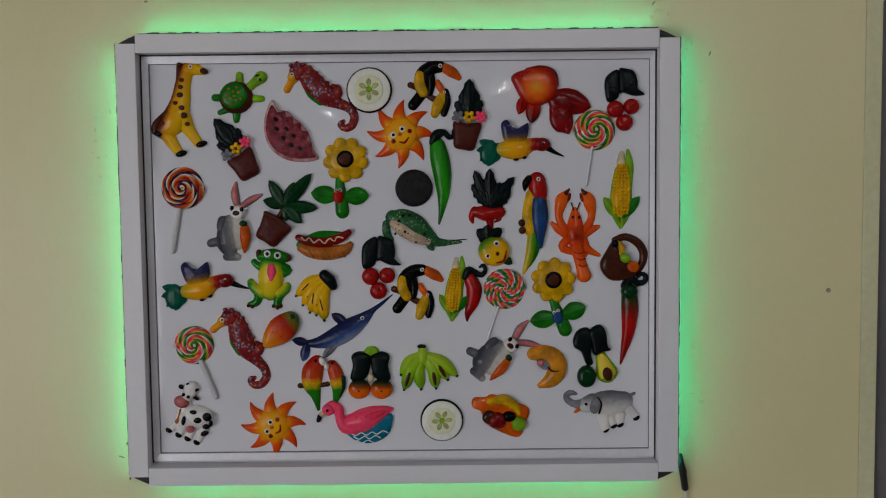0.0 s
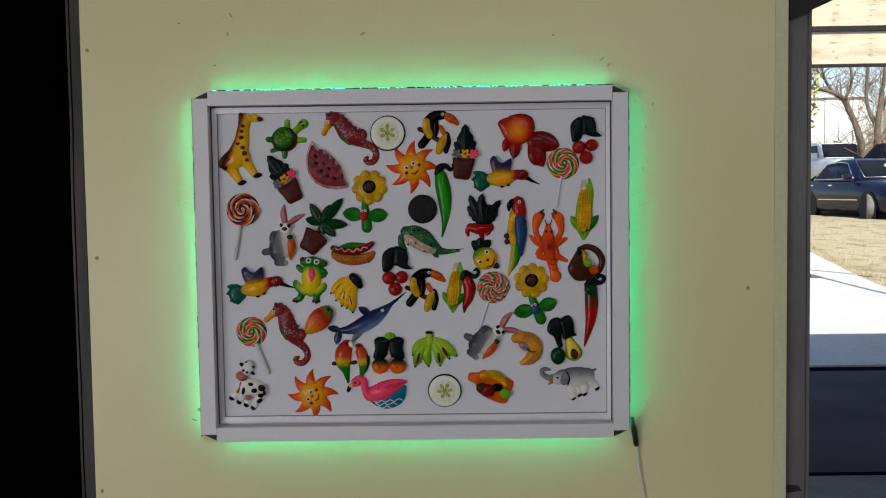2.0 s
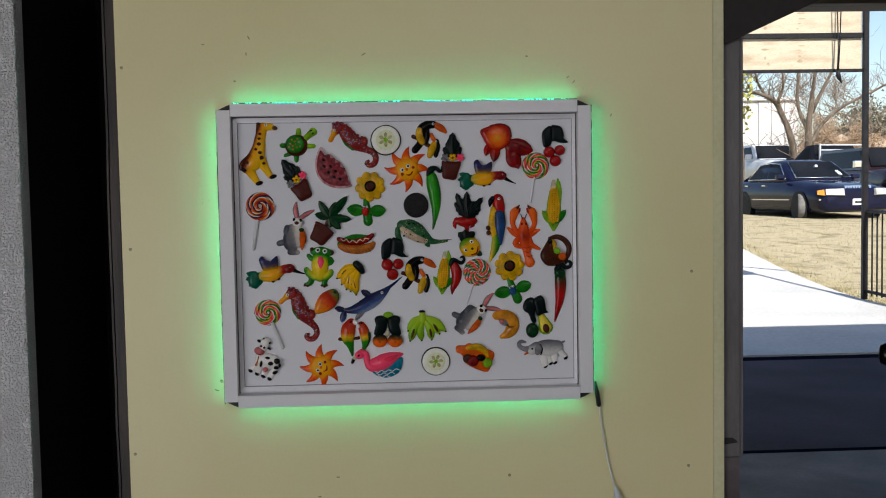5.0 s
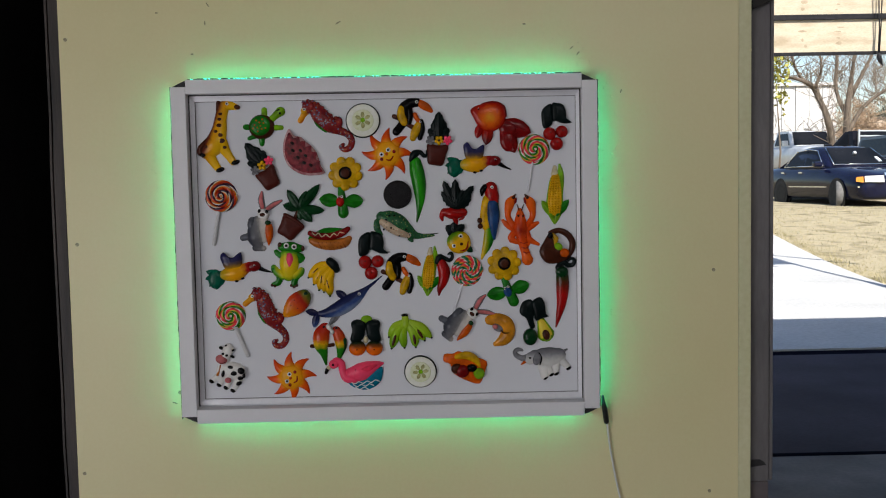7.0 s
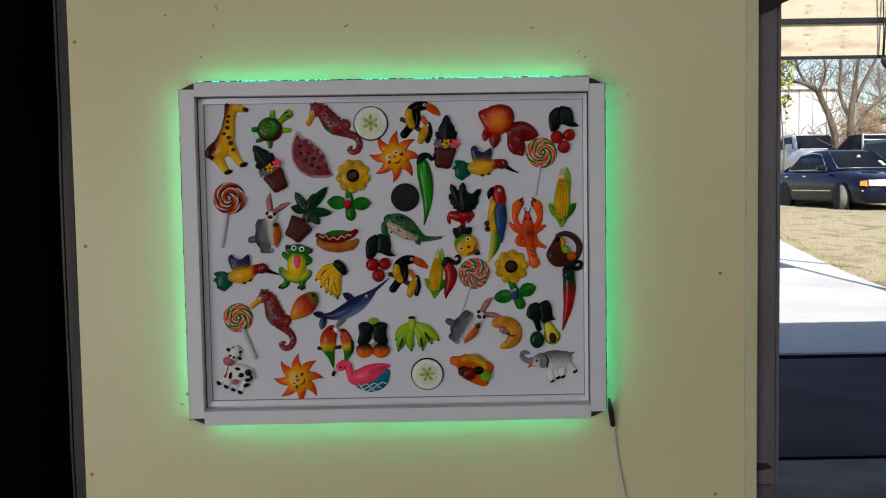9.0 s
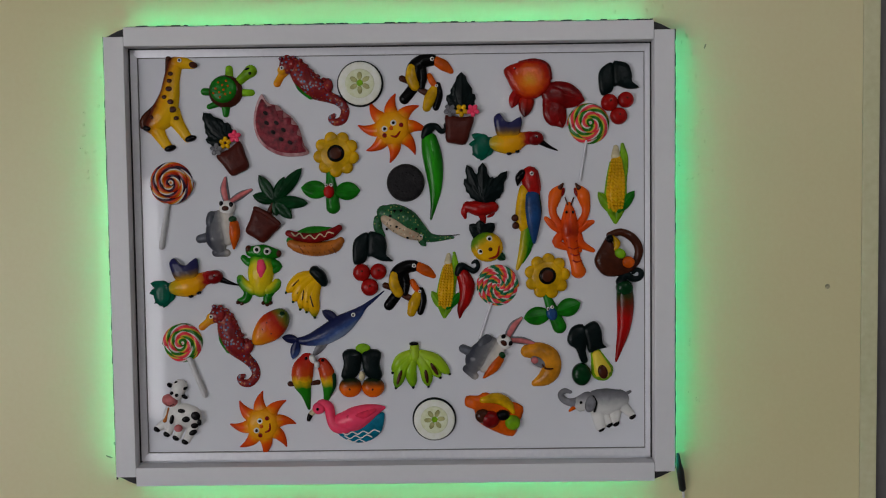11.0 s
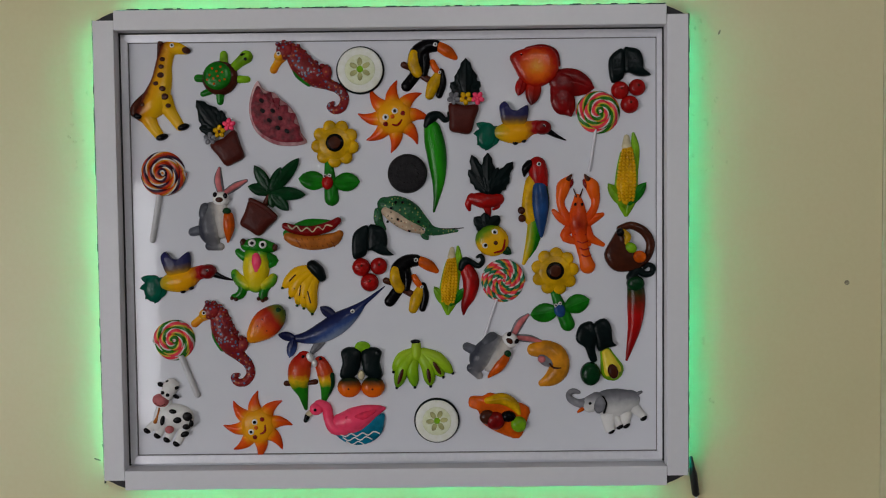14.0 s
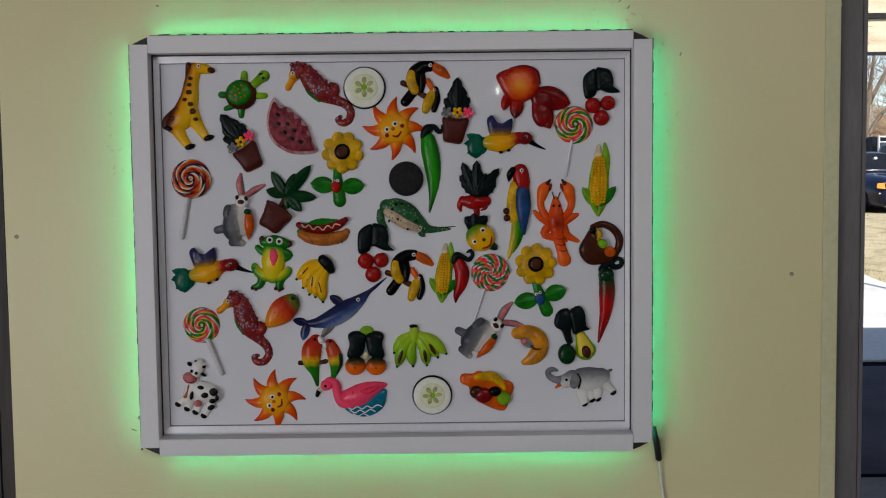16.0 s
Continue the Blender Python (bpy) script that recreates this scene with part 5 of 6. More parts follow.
m.dome("cheek", 434, 433, 6, 7, 8, BROWN, z0=3, n=10), m.dome("cheek", 490, 442, 5, 7, 8, BROWN, z0=3, n=10)
m.eye(451, 434, 7, 13), m.eye(470, 437, 7, 13)
m.limb("tongue", [(458, 458, 7), (459, 468, 9), (458, 482, 5)], PINK, 0.8, 12)
for u, v in ((414, 532), (421, 534), (461, 533), (468, 536), (474, 533)):
    m.dome("toe", u, v, 4, 4, 7, BROWN, n=8)
m.done()


# bananas
def bananas(name, label, u, v, stem, tips, mat, tip_mat, slit=False, bend=8):
    m = Magnet(name, label, u, v, "", False)
    for i, (a, b, r) in enumerate(tips):
        mu, mv = (stem[0] + a) / 2, (stem[1] + b) / 2
        d = math.hypot(a - stem[0], b - stem[1])
        s = (1 if a > stem[0] else -1) if slit else 1
        mu, mv = mu + bend * s * (b - stem[1]) / d, mv - bend * s * (a - stem[0]) / d
        m.limb("banana", [(stem[0] + (mu - stem[0]) * 0.3, stem[1] + (mv - stem[1]) * 0.3, r * 0.7), (mu, mv, r), ((mu + 2 * a) / 3, (mv + 2 * b) / 3, r * 0.8), (a, b, 2)], mat, 0.95, 1.5 * (i % 2))
        m.dome("banana_tip", a, b, 2.8, 2.8, 5, tip_mat, z0=0.5, n=10)
        if slit:
            if i in (1, 3, 4):
                m.dome("opening", (mu * 0.6 + a * 0.4), (mv * 0.6 + b * 0.4), d * 0.20, 3.6, 2, BROWN, math.degrees(math.atan2(b - mv, a - mu)), r * 0.95, 14)
        else:
            m.limb("streak", [(mu - 3, mv + 2, 1.2), ((mu + a) / 2, (mv + b) / 2, 1.2)], BROWN, 0.8, r * 0.92)
    return m


BAN_G = airbrush("banana_tip_paint", [(0.0, (0.10, 0.26, 0.02)), (0.35, (0.84, 0.52, 0.012)), (1.0, (0.86, 0.55, 0.012))], (0.3, 1), -0.034, 0.012)
m = bananas("banana_magnet", "bunch of ripe yellow bananas magnet", 542, 515, (566, 478), ((503, 514, 12), (516, 531, 12), (529, 545, 12), (541, 550, 12), (556, 560, 13)), BAN_G, DARK_GREEN, bend=-9)
m.limb("stem", [(556, 474, 10), (566, 484, 11), (573, 495, 8)], BLACK_GREEN, 1.0, 5)
m.done()
BAN_L = airbrush("green_banana_paint", [(0.0, (0.16, 0.36, 0.02)), (0.5, (0.36, 0.58, 0.03)), (1.0, (0.46, 0.62, 0.05))], (0.2, 1), -0.035, 0.02)
m = bananas("banana_magnet", "bunch of green bananas magnet, some opened", 752, 650, (742, 622), ((700, 662, 11), (706, 690, 12), (738, 689, 11), (766, 687, 12), (788, 671, 12), (805, 664, 11)), BAN_L, BLACK_GREEN, True, 7)
m.limb("stem", [(741, 632, 10), (740, 612, 8)], BAN_L, 1.0, 3)
m.dome("stem_end", 739, 608, 9, 4, 9, BLACK, z0=2, n=14)
m.done()

# mango
MANGO = airbrush("mango_paint", [(0.0, (0.80, 0.36, 0.02)), (0.4, (0.68, 0.12, 0.02)), (0.65, (0.46, 0.04, 0.02)), (0.85, (0.20, 0.22, 0.03)), (1.0, (0.06, 0.16, 0.02))], (0.75, 0.6), -0.024, 0.030)
m = Magnet("mango_magnet", "red and yellow mango magnet", 476, 577, "", False)
m.plate("fruit", [(441, 605), (443, 585), (456, 560), (476, 547), (496, 543), (508, 555), (507, 576), (490, 598), (464, 609), (447, 611)], 18, MANGO)
m.dome("stalk", 497, 552, 6, 5, 5, DARK_GREEN, z0=12, n=10)
for u, v in ((462, 580), (478, 588), (470, 568)):
    m.dome("speck", u, v, 2.2, 2.2, 1.5, BROWN, z0=16.5, n=8)
m.done()

# swordfish
SWORD = airbrush("swordfish_paint", [(0.0, (0.36, 0.44, 0.58)), (0.3, (0.09, 0.15, 0.34)), (0.55, (0.035, 0.05, 0.15)), (1.0, (0.025, 0.03, 0.10))], (-0.5, 0.86), -0.016, 0.014)
m = Magnet("swordfish_magnet", "navy blue swordfish magnet with a long bill", 590, 578)
m.leaf("tail", 526, 603, 496, 596, 8, 8, SWORD), m.leaf("tail", 524, 603, 516, 637, 9, 8, SWORD)
m.leaf("fin", 598, 566, 570, 547, 9, 8, SWORD), m.leaf("fin", 585, 592, 552, 632, 8, 5, GREY)
m.limb("body", [(522, 603, 5), (545, 602, 11), (575, 592, 18), (605, 574, 19), (630, 556, 12), (648, 540, 5), (666, 526, 3), (684, 511, 1)], SWORD, 0.8)
m.eye(628, 554, 4, 10)
m.done()

# lovebirds
LOVE = airbrush("lovebird_paint", [(0.0, (0.02, 0.16, 0.02)), (0.42, (0.04, 0.30, 0.02)), (0.56, (0.78, 0.52, 0.02)), (0.68, (0.62, 0.12, 0.02)), (1.0, (0.52, 0.03, 0.02))], (0, 1), -0.045, 0.028)
m = Magnet("lovebird_magnet", "pair of red and green lovebirds magnet on a perch", 548, 672)
m.limb("perch", [(510, 683, 5), (535, 684, 3), (562, 680, 5)], BROWN, 0.9)
m.limb("bird", [(542, 640, 15), (534, 656, 20), (533, 680, 18), (540, 703, 9), (545, 728, 3)], LOVE, 0.7)
m.limb("bird", [(570, 645, 11), (578, 662, 14), (582, 688, 12), (577, 712, 5), (574, 726, 3)], LOVE, 0.7)
m.dome("beak", 553, 636, 6, 9, 10, WHITE, -30, 4, 12), m.dome("beak", 561, 646, 5, 7, 10, WHITE, -20, 4, 12)
m.limb("wing", [(590, 668, 6), (591, 685, 5), (585, 702, 3)], DARK_GREEN, 0.8, 3)
m.dome("eye", 541, 634, 3, 3, 2, BLACK, z0=11, n=8), m.dome("eye", 571, 638, 3, 3, 2, BLACK, z0=8, n=8)
m.done()

# oranges
ORANGE_TOP = airbrush("orange_fruit_paint", [(0.0, (0.85, 0.22, 0.012)), (0.5, (0.78, 0.20, 0.012)), (0.75, (0.30, 0.10, 0.015)), (0.95, (0.03, 0.05, 0.02))], (0, 1), -0.034, -0.010)
m = Magnet("orange_magnet", "two oranges magnet under black-green leaves", 643, 660, "", False)
m.dome("blossom", 645, 618, 14, 10, 8, LIME)
m.dome("blossom_middle", 643, 668, 6, 9, 6, CREAMY)
for s in (-1, 1):
    m.plate("leaf", [(643 + s * 1, 624), (643 + s * 22, 618), (643 + s * 36, 626), (643 + s * 33, 645), (643 + s * 38, 668), (643 + s * 26, 676), (643 + s * 7, 666), (643 + s * 1, 645)], 12, BLACK_GREEN)
    m.dome("orange", 643 + s * 21, 688, 21, 19, 17, ORANGE_TOP)
    m.dome("dimple", 643 + s * 21, 690, 2, 2, 1, BROWN, z0=16.5, n=8)
m.done()

# mango slice with a little shell
m = Magnet("fruit_slice_magnet", "curved yellow fruit slice magnet with a pink centre", 975, 645, "", False)
m.limb("slice", [(948, 622, 12), (968, 622, 17), (988, 634, 20), (992, 656, 18), (980, 672, 14), (962, 681, 6)], paint("apricot_resin", (0.82, 0.40, 0.04)), 0.75)
m.dome("hollow", 968, 640, 15, 9, 5, GREY, 30, 9)
m.dome("kernel", 961, 637, 7, 6, 5, SOFT_PINK, z0=12, n=12)
m.limb("crease", [(975, 645, 1.6), (982, 652, 1.6), (994, 652, 1.2)], BROWN, 0.7, 14)
m.done()

# avocado
AVO = airbrush("avocado_paint", [(0.0, (0.84, 0.66, 0.10)), (0.7, (0.78, 0.66, 0.08)), (1.0, (0.16, 0.30, 0.03))], (0.4, -0.9), -0.02, 0.06)
m = Magnet("avocado_magnet", "halved avocado magnet with black-green leaves", 1062, 632, "", False)
m.plate("leaf", [(1022, 598), (1030, 578), (1050, 572), (1060, 590), (1056, 620), (1060, 640), (1048, 642), (1038, 618), (1026, 610)], 10, BLACK_GREEN)
m.plate("leaf", [(1052, 578), (1072, 566), (1084, 580), (1087, 606), (1094, 614), (1078, 618), (1062, 624), (1056, 600)], 11, BLACK_GREEN)
m.dome("whole_fruit", 1048, 664, 18, 21, 15, DARK_GREEN)
m.limb("half_skin", [(1076, 628, 11), (1086, 656, 21)], LIME, 0.55)
m.limb("half", [(1076, 628, 9), (1086, 656, 18)], AVO, 0.6, 2)
m.dome("stone", 1086, 658, 9, 13, 6, BROWN, -14, 11)
m.done()

# cow
m = Magnet("cow_magnet", "black and white spotted cow magnet with a pink muzzle", 308, 738)
m.limb("body", [(292, 740, 17), (310, 742, 23), (326, 744, 21)], WHITE, 0.65)
m.limb("chest", [(296, 718, 12), (288, 742, 13), (283, 760, 10)], WHITE, 0.75)
for a in ([(280, 755, 9), (266, 765, 7)], [(290, 758, 9), (284, 774, 7)], [(310, 760, 9), (301, 781, 7)], [(332, 758, 10), (318, 788, 7)]):
    m.limb("leg", a, WHITE, 0.8)
    m.dome("hoof", a[1][0] - 2, a[1][1] + 2, 7, 5, 7, BLACK, 25, 0.5, 12)
m.limb("head", [(306, 688, 14), (300, 702, 12)], WHITE, 0.9, 3)
m.dome("muzzle", 289, 713, 15, 11, 13, SOFT_PINK, 20, 3)
m.limb("mouth", [(282, 716, 1.2), (290, 721, 1.2), (298, 718, 1.2)], BROWN, 0.8, 14)
m.dome("horn", 302, 680, 5, 4, 9, BLACK, z0=3, n=10), m.dome("horn", 316, 690, 5, 4, 9, BLACK, z0=3, n=10)
m.dome("ear", 288, 685, 6, 4, 8, BLACK, 30, 2, 10), m.dome("ear", 315, 706, 7, 3, 8, BLACK, 35, 2, 10)
m.dome("eye", 294, 698, 3.5, 3.5, 3, BLACK, z0=13, n=8), m.dome("eye", 303, 702, 3.5, 3.5, 3, BLACK, z0=13, n=8)
for u, v, a, b, c in ((338, 740, 9, 8, 20), (320, 746, 8, 6, 0), (312, 731, 7, 4, 10), (336, 758, 7, 5, 0), (332, 772, 8, 5, -20), (294, 747, 4, 9, 10), (345, 752, 4, 6, 0)):
    m.dome("spot", u, v, a, b, 3, BLACK, c, 12.5 if v < 768 else 7, 12)
m.dome("udder", 306, 763, 8, 7, 5, SOFT_PINK, z0=11, n=12)
m.limb("strap", [(287, 727, 1.8), (284, 740, 1.8), (280, 750, 3.5)], TAN, 1.0, 9)
m.done()

# flamingo
m = Magnet("flamingo_magnet", "pink flamingo magnet resting on blue water", 620, 750)
m.plate("water", [(596, 768), (615, 755), (650, 745), (682, 735), (684, 752), (678, 772), (660, 786), (636, 791), (612, 784)], 9, WATER)
for k in range(3):
    m.limb("ripple", [(606 + 6 * k + 10 * i, 772 + 7 * k + (3 if i % 2 else -2) - 0.12 * (i * i), 1.1) for i in range(8 - 2 * k)], WHITE, 0.9, 9.2 - 0.7 * k)
m.limb("body", [(606, 752, 16), (628, 748, 22), (650, 738, 18), (672, 729, 9), (684, 726, 3)], PINK, 0.75, 3)
m.limb("neck", [(562, 727, 8), (570, 720, 9), (582, 726, 9), (586, 744, 9), (596, 760, 12), (615, 762, 12)], PINK, 0.9, 3)
m.dome("head", 564, 727, 12, 11, 13, PINK, z0=2)
m.limb("beak", [(556, 732, 5), (550, 737, 5)], CREAMY, 0.9, 3), m.limb("beak_tip", [(548, 740, 5), (545, 748, 4)], BLACK, 0.9, 3)
m.limb("wing", [(620, 742, 5), (645, 738, 7), (668, 728, 3)], paint("deep_pink_resin", (0.92, 0.09, 0.18)), 0.5, 15)
m.dome("eye", 563, 727, 3, 3, 2, BLACK, z0=14, n=8)
m.done()

# fruit platter
m = Magnet("fruit_platter_magnet", "orange platter magnet heaped with small fruit", 885, 738, "", False)
m.plate("platter", [(836, 705), (858, 704), (872, 698), (905, 710), (940, 724), (934, 752), (922, 778), (890, 770), (858, 752), (850, 730), (834, 722)], 8, ORANGE)
m.limb("banana", [(866, 711, 6), (892, 708, 10), (912, 718, 9), (922, 733, 4)], YELLOW, 0.9, 6)
m.dome("apple", 866, 740, 14, 13, 11, BROWN, z0=6), m.dome("strawberry", 880, 746, 17, 16, 13, DEEP_RED, z0=6)
m.dome("grape", 903, 738, 13, 10, 12, BLACK, z0=6), m.dome("apple", 921, 752, 14, 14, 13, LIME, z0=5)
m.done()

# elephant
ELE = airbrush("elephant_paint", [(0.0, (0.84, 0.83, 0.80)), (0.45, (0.66, 0.66, 0.64)), (0.75, (0.34, 0.34, 0.36)), (1.0, (0.20, 0.20, 0.22))], (0, 1), -0.014, 0.022)
m = Magnet("elephant_magnet", "grey elephant magnet with a raised trunk", 1080, 722)
for a in ([(1080, 738, 14), (1083, 760, 10)], [(1110, 735, 12), (1110, 750, 8)], [(1126, 724, 10), (1140, 737, 7)], [(1090, 740, 10), (1098, 752, 8)]):
    m.limb("leg", a, ELE, 0.8)
    m.dome("toe", a[1][0] + 2, a[1][1] + 5, 7, 4, 7, BLACK, -35, 0.5, 12)
m.limb("body", [(1078, 716, 24), (1100, 714, 24), (1118, 710, 18)], ELE, 0.6)
m.limb("head", [(1060, 712, 16), (1046, 718, 14)], ELE, 0.85, 2)
m.limb("trunk", [(1042, 716, 10), (1026, 716, 7), (1013, 709, 6), (1010, 700, 5), (1018, 695, 5), (1028, 697, 3)], GREY, 1.0, 1)
m.limb("tail", [(1126, 702, 4), (1138, 696, 2.5)], GREY, 1.0)
m.dome("ear", 1063, 716, 10, 16, 5, GREY, 15, 13)
m.limb("collar", [(1068, 702, 1.8), (1074, 714, 1.8), (1070, 730, 1.8)], BLACK, 1.0, 15)
m.limb("tusk", [(1034, 725, 4), (1026, 731, 2)], ORANGE, 1.0, 4)
m.dome("eye", 1046, 714, 3, 3, 2, BLACK, z0=12.5, n=8)
m.done()

# ---- outside ----
def ground_z(x, y):
    k = min(max((y - 9.0) / 12.0, 0.0), 1.0)
    z = 0.58 * k * k * (3 - 2 * k) - 0.012
    return z + min(max((y - 21) / 60.0, 0.0), 1.0) * 1.0 + 0.02 * math.sin(x * 0.9) * math.sin(y * 0.7) * k


bm = bmesh.new()
xs = [-600, -200, -80, -30, -12] + [-6 + 0.75 * i for i in range(45)] + [32, 40, 60, 100, 250, 600]
ys = [-400, -100, -30, -8, 0, 2.96, 4.5, 5.6] + [6 + 0.6 * i for i in range(42)] + [34, 40, 50, 65, 90, 150, 300, 700]
gv = [[bm.verts.new((x, y, ground_z(x, y) - (0.14 if y < 5.6 else 0.0))) for x in xs] for y in ys]
for r, s in zip(gv, gv[1:]):
    for k in range(len(xs) - 1):
        bm.faces.new((r[k], r[k + 1], s[k + 1], s[k]))
structure(mesh_ob("ground", bm, GRASS, smooth=True), "dry yellow winter lawn rising to the street", "ground")


def slab(name, x0, x1, y0, y1, mat, label):
    bm = bmesh.new()
    n = 10
    top = [[bm.verts.new((x + 0.09 * max(y0 + (y1 - y0) * i / n - 9.5, 0), y0 + (y1 - y0) * i / n, ground_z(5, y0 + (y1 - y0) * i / n) + 0.018)) for x in (x0, x1)] for i in range(n + 1)]
    bot = [[bm.verts.new(v.co - Vector((0, 0, 0.12))) for v in r] for r in top]
    for i in range(n):
        bm.faces.new((top[i][0], top[i][1], top[i + 1][1], top[i + 1][0]))
        for s in (0, 1):
            bm.faces.new((top[i][s], top[i + 1][s], bot[i + 1][s], bot[i][s]))
    for i in (0, n):
        bm.faces.new((top[i][0], top[i][1], bot[i][1], bot[i][0]))
    bmesh.ops.recalc_face_normals(bm, faces=bm.faces[:])
    return structure(mesh_ob(name, bm, mat), label, "pavement")


slab("pavement", -6.0, 5.52, 5.80, 10.4, PAVE, "sunlit pale concrete driveway slab")
slab("pavement", -6.0, 5.52, 10.42, 15.4, PAVE, "sunlit pale concrete driveway slab")
structure(box("joint", -6.0, 7.0, 5.617, 5.797, -0.16, -0.010, JOINT), "dark joint before the driveway", "joint")

# dry grass tufts along the driveway edge and over the lawn
bm = bmesh.new()
random.seed(11)
for i in range(20000):
    y = 9.0 + 12.0 * random.random() ** 1.3
    x = 5.55 + 0.09 * max(y - 9.5, 0) + 9.0 * random.random() ** 1.4
    if i > 18000:
        x = 5.6 + 0.09 * max(y - 9.5, 0) + random.random() * 0.2
    z, h, a = ground_z(x, y) - 0.01, random.uniform(0.015, 0.05), random.uniform(0, 6.28)
    w = random.uniform(0.004, 0.012)
    dx, dy = w * math.cos(a), w * math.sin(a)
    v = [bm.verts.new(c) for c in ((x - dx, y - dy, z), (x + dx, y + dy, z), (x + dy * 1.5 + random.uniform(-.02, .02), y - dx * 1.5, z + h))]
    bm.faces.new(v)
STRAW = surface("straw_blades", (0.24, 0.21, 0.11, 1), (0.40, 0.35, 0.21, 1), 3, 0.9, 30, 0.0)
tagged(mesh_ob("grass_tufts", bm, STRAW), "dry straw-coloured grass tufts on the lawn", "grass", kind="stuff")

# iron portal with plywood boards
portal = root("iron_portal", 5.58, 9.55, 0.0, "black iron portal frame with pale plywood boards on top", "frame")


def ppart(name, x0, x1, y0, y1, z0, z1, mat=IRON, bev=0.004, label="", ry=0):
    bm = bmesh.new()
    add_box(bm, x0, x1, y0, y1, z0, z1, bev)
    return part(name, bm, mat, portal, label)


ppart("post", -0.03, 0.03, -0.03, 0.03, 0.0, 3.90)
ppart("post", -4.03, -3.97, -0.03, 0.03, 0.0, 3.90)
ppart("top_bar", -3.97, -0.03, -0.03, 0.03, 3.82, 3.90)
ppart("middle_bar", -3.97, -0.03, 0.004, 0.032, 3.125, 3.185)
ppart("lower_bar", -3.97, -0.03, 0.004, 0.032, 2.72, 2.76)
for x0, x1 in ((-3.96, -2.302), (-2.30, -0.035)):
    ppart("plywood_board", x0, x1, 0.034, 0.05, 3.175, 3.85, PLY, 0.001, "pale knotty plywood")
    ppart("plywood_board", x0, x1, 0.034, 0.05, 2.76, 3.135, PLY, 0.001, "pale knotty plywood")
bm = bmesh.new()
add_tube(bm, [(0.03, 0, 3.86), (0.45, -0.1, 3.43), (0.95, -0.2, 2.93)], [0.035] * 3, 8)
part("brace", bm, IRON, portal)
KNOT = surface("plywood_knots", (0.27, 0.21, 0.14, 1), (0.38, 0.31, 0.22, 1), 9, 0.7, 60, 0.1)
random.seed(21)
for xk, zs_ in ((-1.18, (2.83, 2.9, 3.0, 3.25, 3.33, 3.42, 3.5)), (-0.78, (2.86, 2.92, 2.99, 3.04, 3.24, 3.3, 3.36, 3.42, 3.47, 3.53, 3.62)), (-0.38, (3.5, 3.58))):
    for zk in zs_:
        bm = bmesh.new()
        w, h, dx = random.uniform(0.015, 0.06), random.uniform(0.006, 0.022), random.uniform(-0.04, 0.04)
        vs = [bm.verts.new((xk + dx + w * math.cos(a) * random.uniform(.6, 1.1), 0.0325, zk + h * math.sin(a))) for a in [i * math.pi / 5 for i in range(10)]]
        bm.faces.new(vs)
        part("knot", bm, KNOT, portal)
rope = root("hanging_rope", 5.22, 9.47, 2.55, "dark rope hanging from the iron portal with a frayed end", "rope")
bm = bmesh.new()
for s in (-1, 1):
    add_tube(bm, [(0.03 * s + 0.01, 0, 1.36), (0.025 * s, 0, 1.0), (0.008 * s, 0, 0.45), (0.006 * s - 0.015, 0, 0.12)], [0.008] * 4, 6)
part("cord", bm, IRON, rope)
bm = bmesh.new()
add_tube(bm, [(-0.015, 0, 0.18), (-0.01, 0, 0.13), (0.004, 0, 0.09), (0.035, 0, 0.03)], [0.012, 0.03, 0.026, 0.004], 7)
part("frayed_end", bm, IRON, rope)

# iron fence along the driveway edge
fence = root("iron_fence", 5.59, 9.5, 0.0, "black iron picket fence beside the driveway", "fence")
for zb in (0.10, 1.06):
    bm = bmesh.new()
    add_tube(bm, [(0, 0, zb), (0.02, -2.4, zb - 0.02)], [0.022, 0.022], 6)
    part("rail", bm, IRON, fence)
for i in range(1, 20):
    bm = bmesh.new()
    add_tube(bm, [(0.001 * i, -0.12 * i, 0.06), (0.001 * i, -0.12 * i, 1.08)], [0.011, 0.011], 6)
    part("picket", bm, IRON, fence)
bm = bmesh.new()
add_box(bm, -0.01, 0.05, -2.46, -2.40, 0, 1.15, 0.004)
part("post", bm, IRON, fence)


# vehicles: x forward, y to the left side, z up, origin on the ground under the front axle
def loft(bm, secs, mat=0):
    rings = [[bm.verts.new(p) for p in s] for s in secs]
    n = len(rings[0])
    for r, s in zip(rings, rings[1:]):
        for k in range(n):
            f = bm.faces.new((r[k], r[(k + 1) % n], s[(k + 1) % n], s[k]))
            f.smooth, f.material_index = True, mat
    bm.faces.new(rings[0]), bm.faces.new(rings[-1])
    bmesh.ops.recalc_face_normals(bm, faces=bm.faces[:])


def section(x, w, z0, z1, r=0.12, tuck=0.06):
    """A rounded body section at x of half width w, from z0 up to z1."""
    zm = z0 + (z1 - z0) * 0.55
    half = [(w - tuck, z0), (w, z0 + 0.12), (w + 0.01, zm), (w - 0.02, z1 - r), (w - r * 0.9, z1 - 0.02), (w * 0.5, z1 + 0.012)]
    return [(x, y, z) for y, z in half] + [(x, -y, z) for y, z in half[::-1]]


